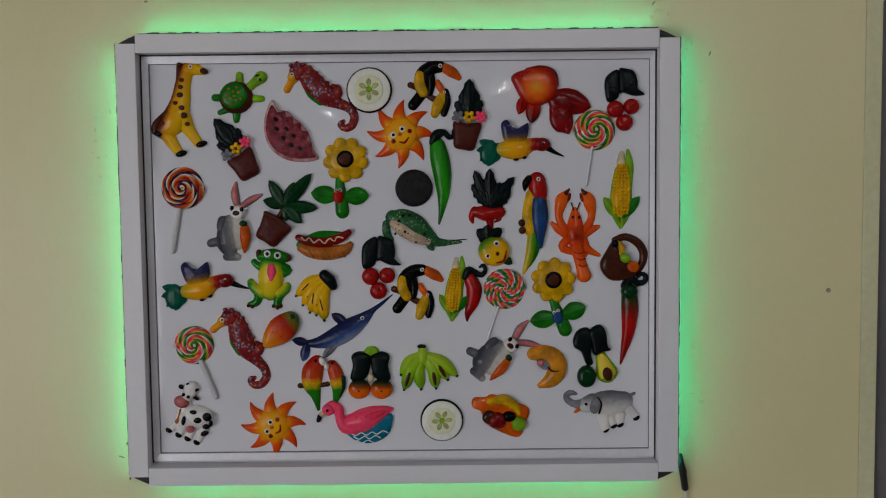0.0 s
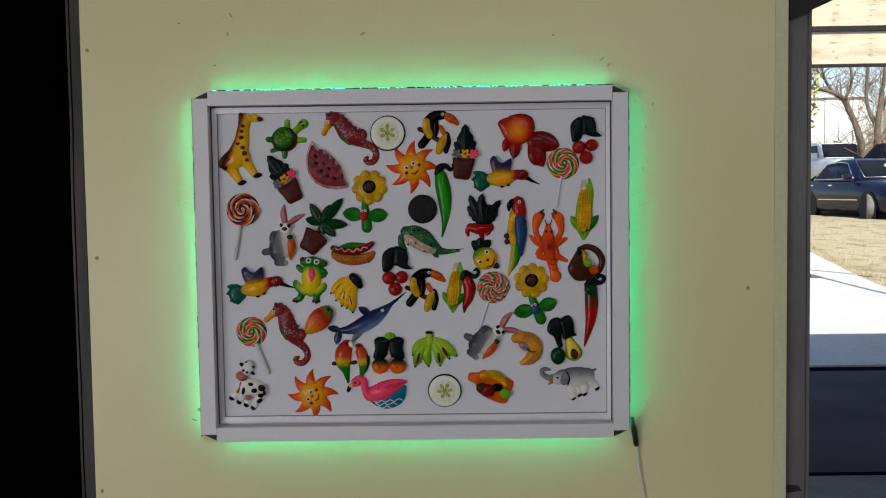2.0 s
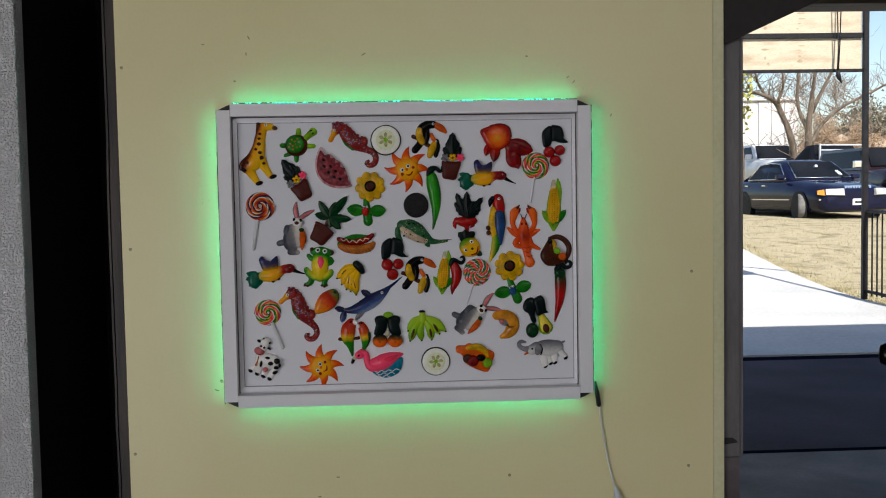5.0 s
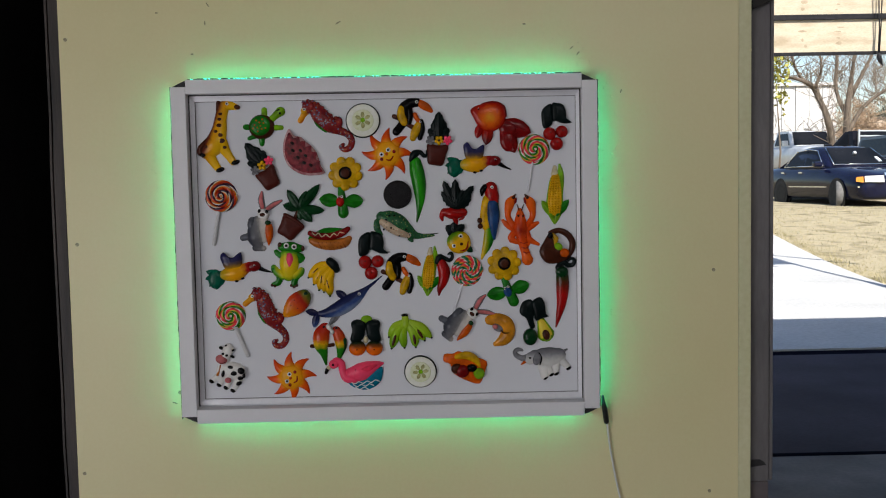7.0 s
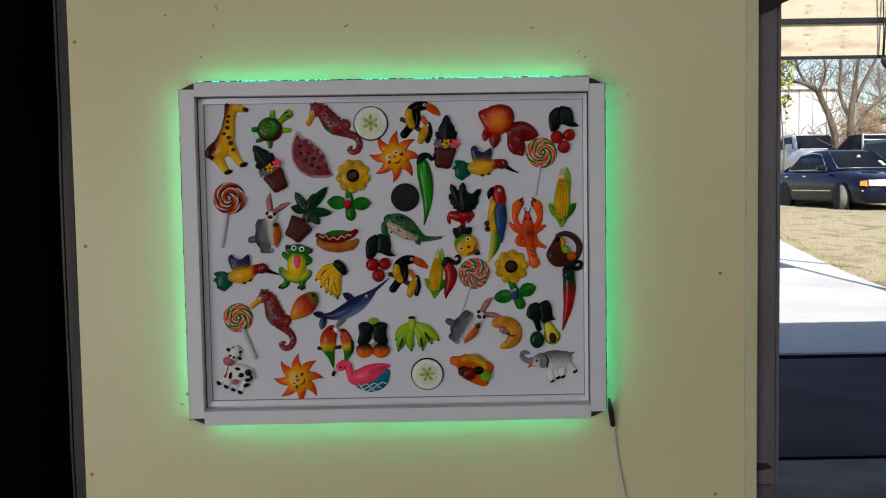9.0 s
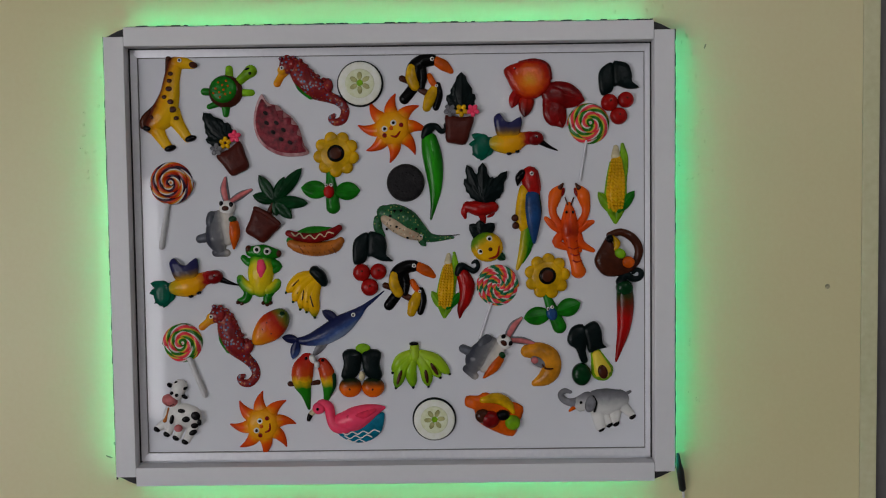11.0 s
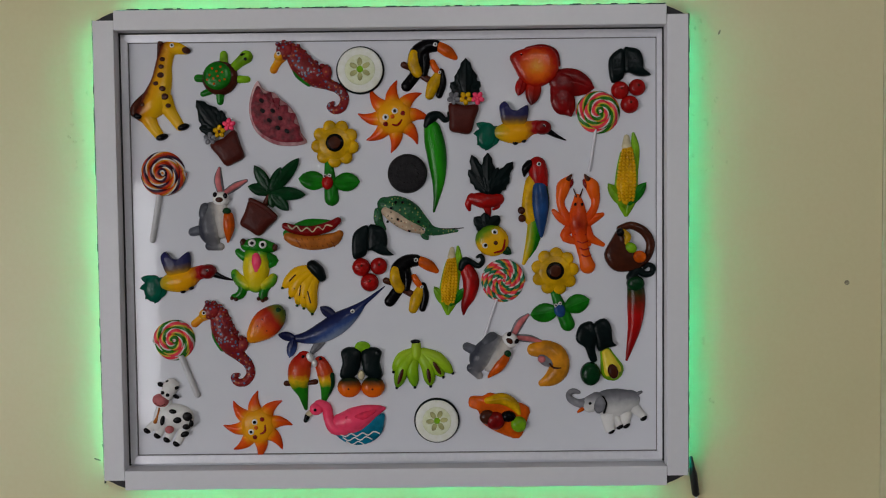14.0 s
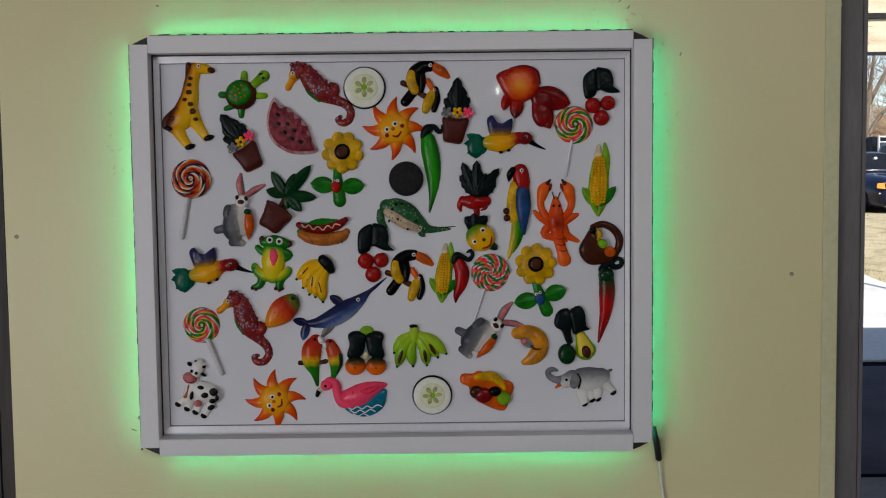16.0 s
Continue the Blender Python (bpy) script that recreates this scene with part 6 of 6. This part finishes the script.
def wheel(parent, x, y, r, turn=0.0, side=1):
    w = root("wheel", x, y, r, "", "")
    for key in ("label", "category", "group"):
        if key in w.keys():
            del w[key]
    w.parent = parent
    w.matrix_basis = pose(x, y, r, 0, 0, turn)
    bm = bmesh.new()
    prof = [(0.66 * r, 0.095), (0.92 * r, 0.105), (r, 0.075), (r, -0.075), (0.92 * r, -0.105), (0.66 * r, -0.095)]
    rings = [[bm.verts.new((p * math.cos(a), d, p * math.sin(a))) for a in [i * math.pi / 14 for i in range(28)]] for p, d in prof]
    for p, q in zip(rings, rings[1:]):
        for k in range(28):
            f = bm.faces.new((p[k], p[(k + 1) % 28], q[(k + 1) % 28], q[k]))
            f.smooth = True
    bmesh.ops.recalc_face_normals(bm, faces=bm.faces[:])
    part("tyre", bm, TYRE_SIDE if turn else RUBBER, w)
    bm = bmesh.new()
    prof = [(0.67 * r, 0.09), (0.60 * r, 0.07), (0.30 * r, 0.05), (0.14 * r, 0.075), (0.02 * r, 0.08)]
    for s in (1, -1):
        rings = [[bm.verts.new((p * math.cos(a), s * d, p * math.sin(a))) for a in [i * math.pi / 10 for i in range(20)]] for p, d in prof]
        for p, q in zip(rings, rings[1:]):
            for k in range(20):
                bm.faces.new((p[k], p[(k + 1) % 20], q[(k + 1) % 20], q[k]))
    bmesh.ops.recalc_face_normals(bm, faces=bm.faces[:])
    part("rim", bm, RIM, w, "bright metal rim")


def prism(bm, pts_l, pts_r):
    a, b = [bm.verts.new(p) for p in pts_l], [bm.verts.new(p) for p in pts_r]
    n = len(a)
    bm.faces.new(a), bm.faces.new(b[::-1])
    for k in range(n):
        bm.faces.new((a[k], b[k], b[(k + 1) % n], a[(k + 1) % n]))
    bmesh.ops.recalc_face_normals(bm, faces=bm.faces[:])


def quad_plate(name, c, parent, mat, out, label=""):
    """A thin plate on four corners, thickened along out."""
    bm = bmesh.new()
    prism(bm, c, [tuple(Vector(p) + Vector(out)) for p in c])
    return part(name, bm, mat, parent, label)


def sedan(x, y, z, rz):
    car = root("sedan", x, y, z, "dark navy large saloon car parked on the lawn", "car", rz=rz)
    bm = bmesh.new()
    secs = spline([(1.03, 0.62, 0.40, 0.66, 0.10), (0.99, 0.82, 0.28, 0.76, 0.14), (0.84, 0.91, 0.22, 0.82, 0.16), (0.5, 0.955, 0.20, 0.89, 0.17), (-0.1, 0.975, 0.20, 0.96, 0.16), (-0.7, 0.985, 0.20, 1.01, 0.14), (-1.6, 0.99, 0.20, 1.02, 0.13),
                   (-2.6, 0.985, 0.20, 1.03, 0.13), (-3.4, 0.965, 0.22, 1.03, 0.14), (-4.0, 0.93, 0.26, 1.00, 0.16), (-4.3, 0.86, 0.32, 0.94, 0.16), (-4.4, 0.70, 0.42, 0.80, 0.10)], 3)
    loft(bm, [section(*q) for q in secs])
    part("body", bm, NAVY, car, smooth=False)
    def cabin(x, w, z, r):
        half = [(w, 0.96), (w - 0.02, 1.0 + (z - 1.0) * 0.12), (w - 0.5 * r, 1.0 + (z - 1.0) * 0.62), (w - r, z - 0.05), (w - r - 0.10, z - 0.012), (w * 0.4, z + 0.012)]
        return [(x, y, k) for y, k in half] + [(x, -y, k) for y, k in half[::-1]]

    bm = bmesh.new()
    loft(bm, [cabin(-0.58, 0.86, 1.02, 0.02), cabin(-0.95, 0.88, 1.24, 0.10), cabin(-1.36, 0.89, 1.42, 0.19), cabin(-1.65, 0.89, 1.465, 0.21), cabin(-2.1, 0.89, 1.475, 0.21), cabin(-2.55, 0.88, 1.43, 0.20), cabin(-2.95, 0.87, 1.24, 0.13), cabin(-3.35, 0.85, 1.04, 0.02)])
    part("roof", bm, NAVY, car)
    quad_plate("windscreen", [(-0.61, 0.74, 1.05), (-0.61, -0.74, 1.05), (-1.30, -0.58, 1.405), (-1.30, 0.58, 1.405)], car, CAR_GLASS, (0.03, 0, 0.02))
    for a, b in (((-0.585, 0.75, 1.055), (-0.585, -0.75, 1.055)), ((-0.585, 0.75, 1.055), (-1.29, 0.60, 1.42)), ((-0.585, -0.75, 1.055), (-1.29, -0.60, 1.42))):
        bm = bmesh.new()
        add_tube(bm, [a, tuple((p + q) / 2 for p, q in zip(a, b)), b], [0.012] * 3, 6)
        part("windscreen_trim", bm, CHROME, car, "bright metal trim")
    quad_plate("mirror_tag", [(-1.00, 0.03, 1.27), (-1.00, -0.03, 1.27), (-1.03, -0.03, 1.315), (-1.03, 0.03, 1.315)], car, WHITE_PVC, (0.075, 0, 0.03), "white tag behind the windscreen")
    quad_plate("paper_slip", [(-0.66, 0.46, 1.08), (-0.66, 0.54, 1.08), (-0.86, 0.52, 1.18), (-0.86, 0.44, 1.18)], car, WHITE_PVC, (0.045, 0, 0.035), "white paper slip in the windscreen")
    for s in (1, -1):
        bm = bmesh.new()
        add_tube(bm, [(-0.88, s * 0.885, 1.03), (-1.40, s * 0.752, 1.375), (-1.9, s * 0.742, 1.41), (-2.5, s * 0.746, 1.375), (-2.95, s * 0.882, 1.03)], [0.013] * 5, 6)
        part("window_trim", bm, CHROME, car, "bright metal window trim")
        bm = bmesh.new()
        add_tube(bm, [(-0.88, s * 0.895, 1.03), (-1.9, s * 0.90, 1.03), (-2.95, s * 0.892, 1.03)], [0.013] * 3, 6)
        part("window_trim", bm, CHROME, car, "bright metal window trim")
        quad_plate("sill_trim", [(-0.45, s * 0.965, 0.27), (-2.55, s * 0.965, 0.27), (-2.55, s * 0.965, 0.33), (-0.45, s * 0.965, 0.33)], car, CHARCOAL, (0, s * 0.02, 0))
        quad_plate("side_window", [(-0.90, s * 0.868, 1.04), (-1.40, s * 0.735, 1.36), (-1.86, s * 0.725, 1.395), (-1.86, s * 0.875, 1.04)], car, CAR_GLASS, (0, s * 0.012, 0))
        quad_plate("side_window", [(-1.93, s * 0.875, 1.04), (-1.93, s * 0.725, 1.395), (-2.5, s * 0.73, 1.36), (-2.92, s * 0.865, 1.04)], car, CAR_GLASS, (0, s * 0.012, 0))
        quad_plate("headlight", [(1.00, s * 0.38, 0.60), (0.93, s * 0.82, 0.61), (0.87, s * 0.80, 0.75), (0.96, s * 0.38, 0.76)], car, LENS, (0.10, s * 0.03, 0.02), "clear headlight")
        quad_plate("turn_lamp", [(0.93, s * 0.83, 0.61), (0.76, s * 0.93, 0.63), (0.72, s * 0.90, 0.73), (0.87, s * 0.81, 0.75)], car, AMBER, (0.09, s * 0.05, 0.01), "amber turn lamp")
        quad_plate("bumper_strip", [(1.02, s * 0.02, 0.50), (0.86, s * 0.93, 0.50), (0.86, s * 0.93, 0.53), (1.02, s * 0.02, 0.53)], car, CHROME, (0.02, s * 0.02, 0))
        quad_plate("side_strip", [(-0.48, s * 0.99, 0.50), (-2.5, s * 0.99, 0.50), (-2.5, s * 0.99, 0.525), (-0.48, s * 0.99, 0.525)], car, CHROME, (0, s * 0.012, 0))
        for xh in (-1.75, -2.75):
            quad_plate("door_handle", [(xh, s * 0.975, 0.86), (xh - 0.18, s * 0.975, 0.86), (xh - 0.18, s * 0.975, 0.895), (xh, s * 0.975, 0.895)], car, CHROME, (0, s * 0.035, 0))
        bm = bmesh.new()
        add_box(bm, -0.97, -0.80, s * 1.03 - 0.11, s * 1.03 + 0.11, 1.02, 1.15, 0.045)
        part("wing_mirror", bm, NAVY, car)
        wheel(car, 0, s * 0.90, 0.335, -27.0)
        wheel(car, -2.99, s * 0.895, 0.335)
        for xw in (0.0, -2.99):
            # flat dark disc draws the shaded opening, as the body has no cut-out
            bm = bmesh.new()
            vs = [bm.verts.new((xw + 0.40 * math.cos(a), s * 0.992, 0.335 + 0.40 * math.sin(a))) for a in [i * math.pi / 12 for i in range(-3, 16)]]
            bm.faces.new(vs)
            part("arch_shade", bm, RUBBER, car, "flat dark disc for the shaded wheel arch")
    quad_plate("grille", [(0.985, 0.34, 0.56), (0.985, -0.34, 0.56), (0.93, -0.34, 0.84), (0.93, 0.34, 0.84)], car, CHROME, (0.035, 0, 0.005), "chrome grille")
    for i in range(9):
        yk = -0.28 + 0.07 * i
        quad_plate("grille_bar", [(1.022, yk - 0.012, 0.58), (1.022, yk + 0.012, 0.58), (0.968, yk + 0.012, 0.82), (0.968, yk - 0.012, 0.82)], car, BLACK_METAL, (0.006, 0, 0))
    quad_plate("number_plate", [(1.03, 0.17, 0.38), (1.03, -0.17, 0.38), (1.03, -0.17, 0.53), (1.03, 0.17, 0.53)], car, WHITE_PVC, (0.012, 0, 0), "white plate with a plain dark bar")
    quad_plate("plate_bar", [(1.044, 0.12, 0.425), (1.044, -0.12, 0.425), (1.044, -0.12, 0.47), (1.044, 0.12, 0.47)], car, CHARCOAL, (0.003, 0, 0))
    # a tall glasshouse
    for ob in car.children:
        if ob.name.split(".")[0] in ("roof", "windscreen", "side_window", "window_trim", "windscreen_trim", "mirror_tag", "paper_slip"):
            for v in ob.data.vertices:
                v.co.z = 1.0 + (v.co.z - 1.0) * 1.15
    return car


def pickup(x, y, z, rz, paint, label, rack=False, van=False):
    car = root("van" if van else "pickup_truck", x, y, z, label, "car" if van else "truck", rz=rz)
    bm = bmesh.new()
    loft(bm, [section(0.95, 0.80, 0.45, 0.95, 0.1), section(0.85, 0.93, 0.40, 1.12), section(0.2, 0.98, 0.38, 1.20), section(-1.0, 1.0, 0.38, 1.24), section(-2.4, 1.0, 0.38, 1.24), section(-4.2, 1.0, 0.40, 1.24), section(-4.6, 0.97, 0.45, 1.22)])
    part("body", bm, paint, car)
    back = -4.5 if van else -2.0 if rack else -2.75
    bm = bmesh.new()
    prism(bm, [(-0.75, 0.92, 1.2), (-1.45, 0.76, 1.82), (back + 0.2, 0.76, 1.84), (back, 0.90, 1.2)], [(-0.75, -0.92, 1.2), (-1.45, -0.76, 1.82), (back + 0.2, -0.76, 1.84), (back, -0.90, 1.2)])
    part("cab", bm, paint, car)
    quad_plate("windscreen", [(-0.83, 0.80, 1.27), (-0.83, -0.80, 1.27), (-1.38, -0.66, 1.76), (-1.38, 0.66, 1.76)], car, CAR_GLASS, (0.03, 0, 0.03))
    quad_plate("rear_window", [(back + 0.02, 0.74, 1.30), (back + 0.02, -0.74, 1.30), (back + 0.17, -0.64, 1.74), (back + 0.17, 0.64, 1.74)], car, CAR_GLASS, (-0.03, 0, 0.02))
    for s in (1, -1):
        quad_plate("side_window", [(-1.05, s * 0.905, 1.28), (-1.52, s * 0.785, 1.74), (back + 0.35, s * 0.785, 1.74), (back + 0.25, s * 0.895, 1.28)], car, CAR_GLASS, (0, s * 0.02, 0))
        quad_plate("headlight", [(0.93, s * 0.55, 0.78), (0.86, s * 0.90, 0.78), (0.83, s * 0.90, 0.98), (0.90, s * 0.55, 0.98)], car, LENS, (0.05, s * 0.01, 0))
        wheel(car, 0, s * 0.83, 0.38)
        wheel(car, -3.4, s * 0.83, 0.38)
        bm = bmesh.new()
        add_box(bm, -1.1, -0.95, s * 1.08 - 0.11, s * 1.08 + 0.11, 1.25, 1.45, 0.03)
        part("wing_mirror", bm, CHROME if van else paint, car)
    if rack:
        for i in range(4):
            bm = bmesh.new()
            add_box(bm, back - 0.22, back - 0.18, -0.84, 0.84, 1.32 + 0.16 * i, 1.36 + 0.16 * i, 0.004)
            part("rack_bar", bm, SILVER, car, "pale metal rack bar")
        for s in (1, -1):
            bm = bmesh.new()
            add_box(bm, back - 0.23, back - 0.17, s * 0.86 - 0.02, s * 0.86 + 0.02, 1.2, 1.86, 0.004)
            part("rack_post", bm, SILVER, car)
    return car


sedan(10.92, 22.15, 0.525, -84.0)
pickup(14.8, 35.0, 1.20, -88, SILVER, "silver pickup truck parked behind the dark saloon")
pickup(13.6, 31.1, 0.85, 106, CHARCOAL, "charcoal pickup truck with a barred cab rack", rack=True)
pickup(13.7, 23.6, 0.60, -92, MAROON, "dark maroon van parked beside the saloon", van=True)


# bare winter trees
def tree(name, x, y, h, r, seed, label, lean=(0, 0), spread=0.55, depth=7, twig=TWIG, low=0.28):
    rnd = random.Random(seed)
    t = root(name, x, y, ground_z(x, y) - 0.05, label, "tree")
    limbs, twigs = bmesh.new(), bmesh.new()

    def grow(bm, p, d, length, rad, lev):
        n = 4
        pts, rs = [p], [rad]
        for i in range(n):
            d = (d + Vector((rnd.uniform(-1, 1), rnd.uniform(-1, 1), rnd.uniform(-0.5, 0.7))) * 0.22).normalized()
            pts.append(pts[-1] + d * length / n)
            rs.append(rad * (1 - 0.42 * (i + 1) / n))
        add_tube(bm, pts, rs, 7 if lev < 2 else (4 if lev < 4 else 3))
        if lev >= depth:
            return
        for k in range(rnd.choice((2, 3, 3)) if lev < 4 else 3):
            i = rnd.randint(2, n) if lev else rnd.randint(3, n)
            side = Vector((rnd.uniform(-1, 1), rnd.uniform(-1, 1), rnd.uniform(-0.25, 0.9))).normalized()
            nd = (d * (1 - spread) + side * spread).normalized()
            grow(limbs if lev + 1 < 3 else twigs, pts[i], nd, length * rnd.uniform(0.62, 0.85), max(rs[i] * rnd.uniform(0.45, 0.68), 0.011), lev + 1)

    grow(limbs, Vector((0, 0, 0)), Vector((lean[0], lean[1], 1)).normalized(), h * low, r, 0)
    part("trunk", limbs, BARK, t)
    part("crown", twigs, twig, t, "bare thin winter twigs")
    return t


def tube_tree(name, x, y, boughs, label, seed, n=3):
    """A tree whose main boughs follow given lines; thin twigs sprout along them."""
    rnd = random.Random(seed)
    t = root(name, x, y, ground_z(x, y) - 0.05, label, "tree")
    limbs, twigs = bmesh.new(), bmesh.new()
    for line in boughs:
        c = spline(line, 3)
        add_tube(limbs, [(a, 0.1 * math.sin(0.7 * k), z) for k, (a, z, r) in enumerate(c)], [r for _, _, r in c], 8)
        for a, z, r in c[3:]:
            for _ in range(n):
                p, d = Vector((a, 0, z)), Vector((rnd.uniform(-1, 1), rnd.uniform(-1, 1), rnd.uniform(-0.1, 1))).normalized()
                for lev in range(3):
                    q = [p]
                    for _ in range(3):
                        d = (d + Vector((rnd.uniform(-.4, .4), rnd.uniform(-.4, .4), rnd.uniform(-.2, .4)))).normalized()
                        q.append(q[-1] + d * rnd.uniform(0.16, 0.34))
                    w = (0.017, 0.011, 0.007)[lev]
                    add_tube(twigs, q, [w, w * 0.85, w * 0.7, w * 0.5], 4)
                    p = q[rnd.randint(1, 3)]
                    d = (d + Vector((rnd.uniform(-1, 1), rnd.uniform(-1, 1), rnd.uniform(-0.4, 0.8)))).normalized()
    part("trunk", limbs, BARK, t)
    part("crown", twigs, TWIG, t, "bare thin winter twigs")
    return t


tube_tree("tree", 14.9, 34.0, [[(0.0, 0.0, 0.16), (-0.16, 1.7, 0.13), (-0.38, 2.45, 0.12), (-0.57, 3.1, 0.11), (-0.86, 3.75, 0.10), (-1.35, 4.0, 0.075), (-1.95, 4.15, 0.05), (-2.6, 4.2, 0.02)],
                               [(-1.2, 3.95, 0.06), (-1.5, 4.4, 0.05), (-1.7, 4.8, 0.035), (-1.75, 5.6, 0.02)], [(-0.86, 3.75, 0.07), (-0.6, 4.3, 0.05), (-0.7, 5.2, 0.03), (-0.5, 6.0, 0.015)]],
          "bare winter tree with a crooked leaning trunk", 3)
tube_tree("tree", 17.0, 38.0, [[(0.0, 0.0, 0.20), (-0.05, 1.9, 0.16), (-0.1, 3.2, 0.13), (0.05, 4.1, 0.10), (0.2, 5.0, 0.07), (0.3, 7.0, 0.04)], [(-0.05, 2.8, 0.10), (-0.5, 3.9, 0.07), (-0.55, 5.4, 0.06), (-0.8, 7.0, 0.02)],
                               [(0.0, 2.2, 0.09), (0.6, 3.2, 0.08), (1.5, 3.9, 0.06), (2.6, 4.4, 0.05), (3.8, 5.0, 0.02)], [(0.05, 3.6, 0.10), (0.7, 4.8, 0.07), (1.2, 6.0, 0.04), (1.6, 7.2, 0.02)]],
          "bare winter tree with several twisted trunks", 9, 4)
tree("tree", 21.0, 45.0, 9.0, 0.14, 14, "bare winter tree with thin twigs", (0.1, 0), 0.6, 6)
tree("tree", 24.5, 48.0, 10.0, 0.15, 23, "bare winter tree with thin twigs", (0.05, 0), 0.6, 6)
tree("tree", 15.6, 46.0, 10.0, 0.13, 31, "bare winter tree behind the silver truck", (0.1, 0), 0.6, 6)
SHRUB_TWIG = surface("reddish_brush", (0.24, 0.16, 0.10, 1), (0.40, 0.29, 0.20, 1), 2, 0.9, 30, 0.3)
tree("shrub", 18.4, 41.0, 7.6, 0.10, 41, "dense brown leafless shrub", (0.05, 0), 0.75, 7, SHRUB_TWIG, 0.22)
tree("shrub", 19.6, 42.0, 7.0, 0.10, 43, "dense brown leafless shrub", (-0.05, 0), 0.75, 7, SHRUB_TWIG, 0.22)
tree("shrub", 21.2, 43.0, 6.4, 0.09, 47, "dense brown leafless shrub", (0.05, 0), 0.75, 7, SHRUB_TWIG, 0.22)


def leafy(name, x, y, w, h, n, mat, label, seed, z0=0.0):
    """A rounded crown made of many small leaf clumps on a trunk."""
    rnd = random.Random(seed)
    t = root(name, x, y, ground_z(x, y), label, "tree")
    bm = bmesh.new()
    add_tube(bm, [(0, 0, -0.1), (0.1, 0, h * 0.3), (0, 0.1, h * 0.7)], [0.010 * h, 0.007 * h, 0.004 * h], 7)
    part("trunk", bm, BARK, t)
    bm = bmesh.new()
    for i in range(n):
        a, u, k = rnd.uniform(0, 6.28), rnd.uniform(-1, 1), rnd.random() ** 0.4
        lump = 1 + 0.25 * math.sin(3 * a + 2 * u)
        c = Vector((w * k * lump * math.cos(a) * math.sqrt(1 - u * u), w * 0.7 * k * math.sin(a) * math.sqrt(1 - u * u), z0 + h * 0.6 + h * 0.42 * u * k * lump))
        s = rnd.uniform(0.05, 0.13)
        d1 = Vector((rnd.uniform(-1, 1), rnd.uniform(-1, 1), rnd.uniform(-1, 1))).normalized()
        d2 = d1.cross(Vector((rnd.uniform(-1, 1), rnd.uniform(-1, 1), 1))).normalized()
        bm.faces.new([bm.verts.new(c + d1 * s), bm.verts.new(c + d2 * s * 0.6), bm.verts.new(c - d1 * s), bm.verts.new(c - d2 * s * 0.6)])
    part("crown", bm, mat, t, "clumps of small leaves")
    return t


LEAF_DARK = surface("dull_green_leaves", (0.10, 0.10, 0.07, 1), (0.18, 0.17, 0.12, 1), 0.8, 0.8, 20, 0.2)
LEAF_YEL = surface("yellow_green_leaves", (0.20, 0.20, 0.04, 1), (0.34, 0.32, 0.08, 1), 0.8, 0.8, 20, 0.2)
leafy("evergreen_tree", 29.4, 58.0, 2.8, 5.6, 6000, LEAF_DARK, "dull grey-green evergreen tree in the distance", 51)
leafy("evergreen_tree", 32.5, 62.0, 4.0, 4.6, 6000, LEAF_DARK, "dull grey-green evergreen tree in the distance", 53)
leafy("sapling", 12.0, 32.0, 0.50, 4.6, 420, LEAF_YEL, "young leafy sapling with yellow-green leaves", 55, 1.6)

# white building behind the trees
bld = root("white_building", 18.9, 50.0, 1.05, "white metal-sided building overgrown with bare vines", "building")
for i in range(16):
    bm = bmesh.new()
    add_box(bm, -9.0 + 0.72 * i, -9.0 + 0.72 * (i + 1) - 0.03, -0.05 - 0.02 * (i % 2), 0.1, 0, 4.9, 0.01)
    part("siding_panel", bm, WHITE_WALL, bld)
bm = bmesh.new()
add_box(bm, -9.0, 2.5, 0.1, 9.0, 0, 4.88)
part("wall", bm, WHITE_WALL, bld)
bm = bmesh.new()
add_box(bm, -9.2, 2.7, -0.2, 9.2, 4.9, 5.05, 0.02)
part("roof_edge", bm, WHITE_WALL, bld)
rnd = random.Random(61)
bm = bmesh.new()
for i in range(130):
    x, z = rnd.uniform(-7, 2.2), rnd.uniform(0.2, 3.6) * rnd.uniform(0.5, 1)
    pts = [Vector((x, -0.12, z))]
    d = Vector((rnd.uniform(-1, 1), 0, rnd.uniform(-0.2, 1))).normalized()
    for k in range(5):
        d = (d + Vector((rnd.uniform(-.6, .6), 0, rnd.uniform(-.5, .5)))).normalized()
        pts.append(pts[-1] + d * 0.28)
    add_tube(bm, pts, [0.022, 0.02, 0.018, 0.014, 0.01, 0.006], 3)
tagged(part("vines", bm, BARK, bld, "bare grey vines"), kind="stuff")

house = root("house", 30.0, 56.0, 1.2, "small pale house with a tan gable roof", "house")
bm = bmesh.new()
prism(bm, [(-4, 0, 0), (4, 0, 0), (4, 0, 2.5), (-4, 0, 2.5)], [(-4, 7, 0), (4, 7, 0), (4, 7, 2.5), (-4, 7, 2.5)])
part("wall", bm, WHITE_WALL, house)
bm = bmesh.new()
prism(bm, [(-4.4, -0.4, 2.45), (4.4, -0.4, 2.45), (1.4, 3.5, 4.0), (-1.4, 3.5, 4.0)], [(-4.4, 7.4, 2.45), (4.4, 7.4, 2.45), (1.4, 3.6, 4.0), (-1.4, 3.6, 4.0)])
part("roof", bm, TAN_ROOF, house)
for xw in (-2.6, 0.2, 2.6):
    bm = bmesh.new()
    add_box(bm, xw - 0.5, xw + 0.5, -0.05, 0.02, 1.0, 2.0, 0.01)
    part("window", bm, CAR_GLASS, house)
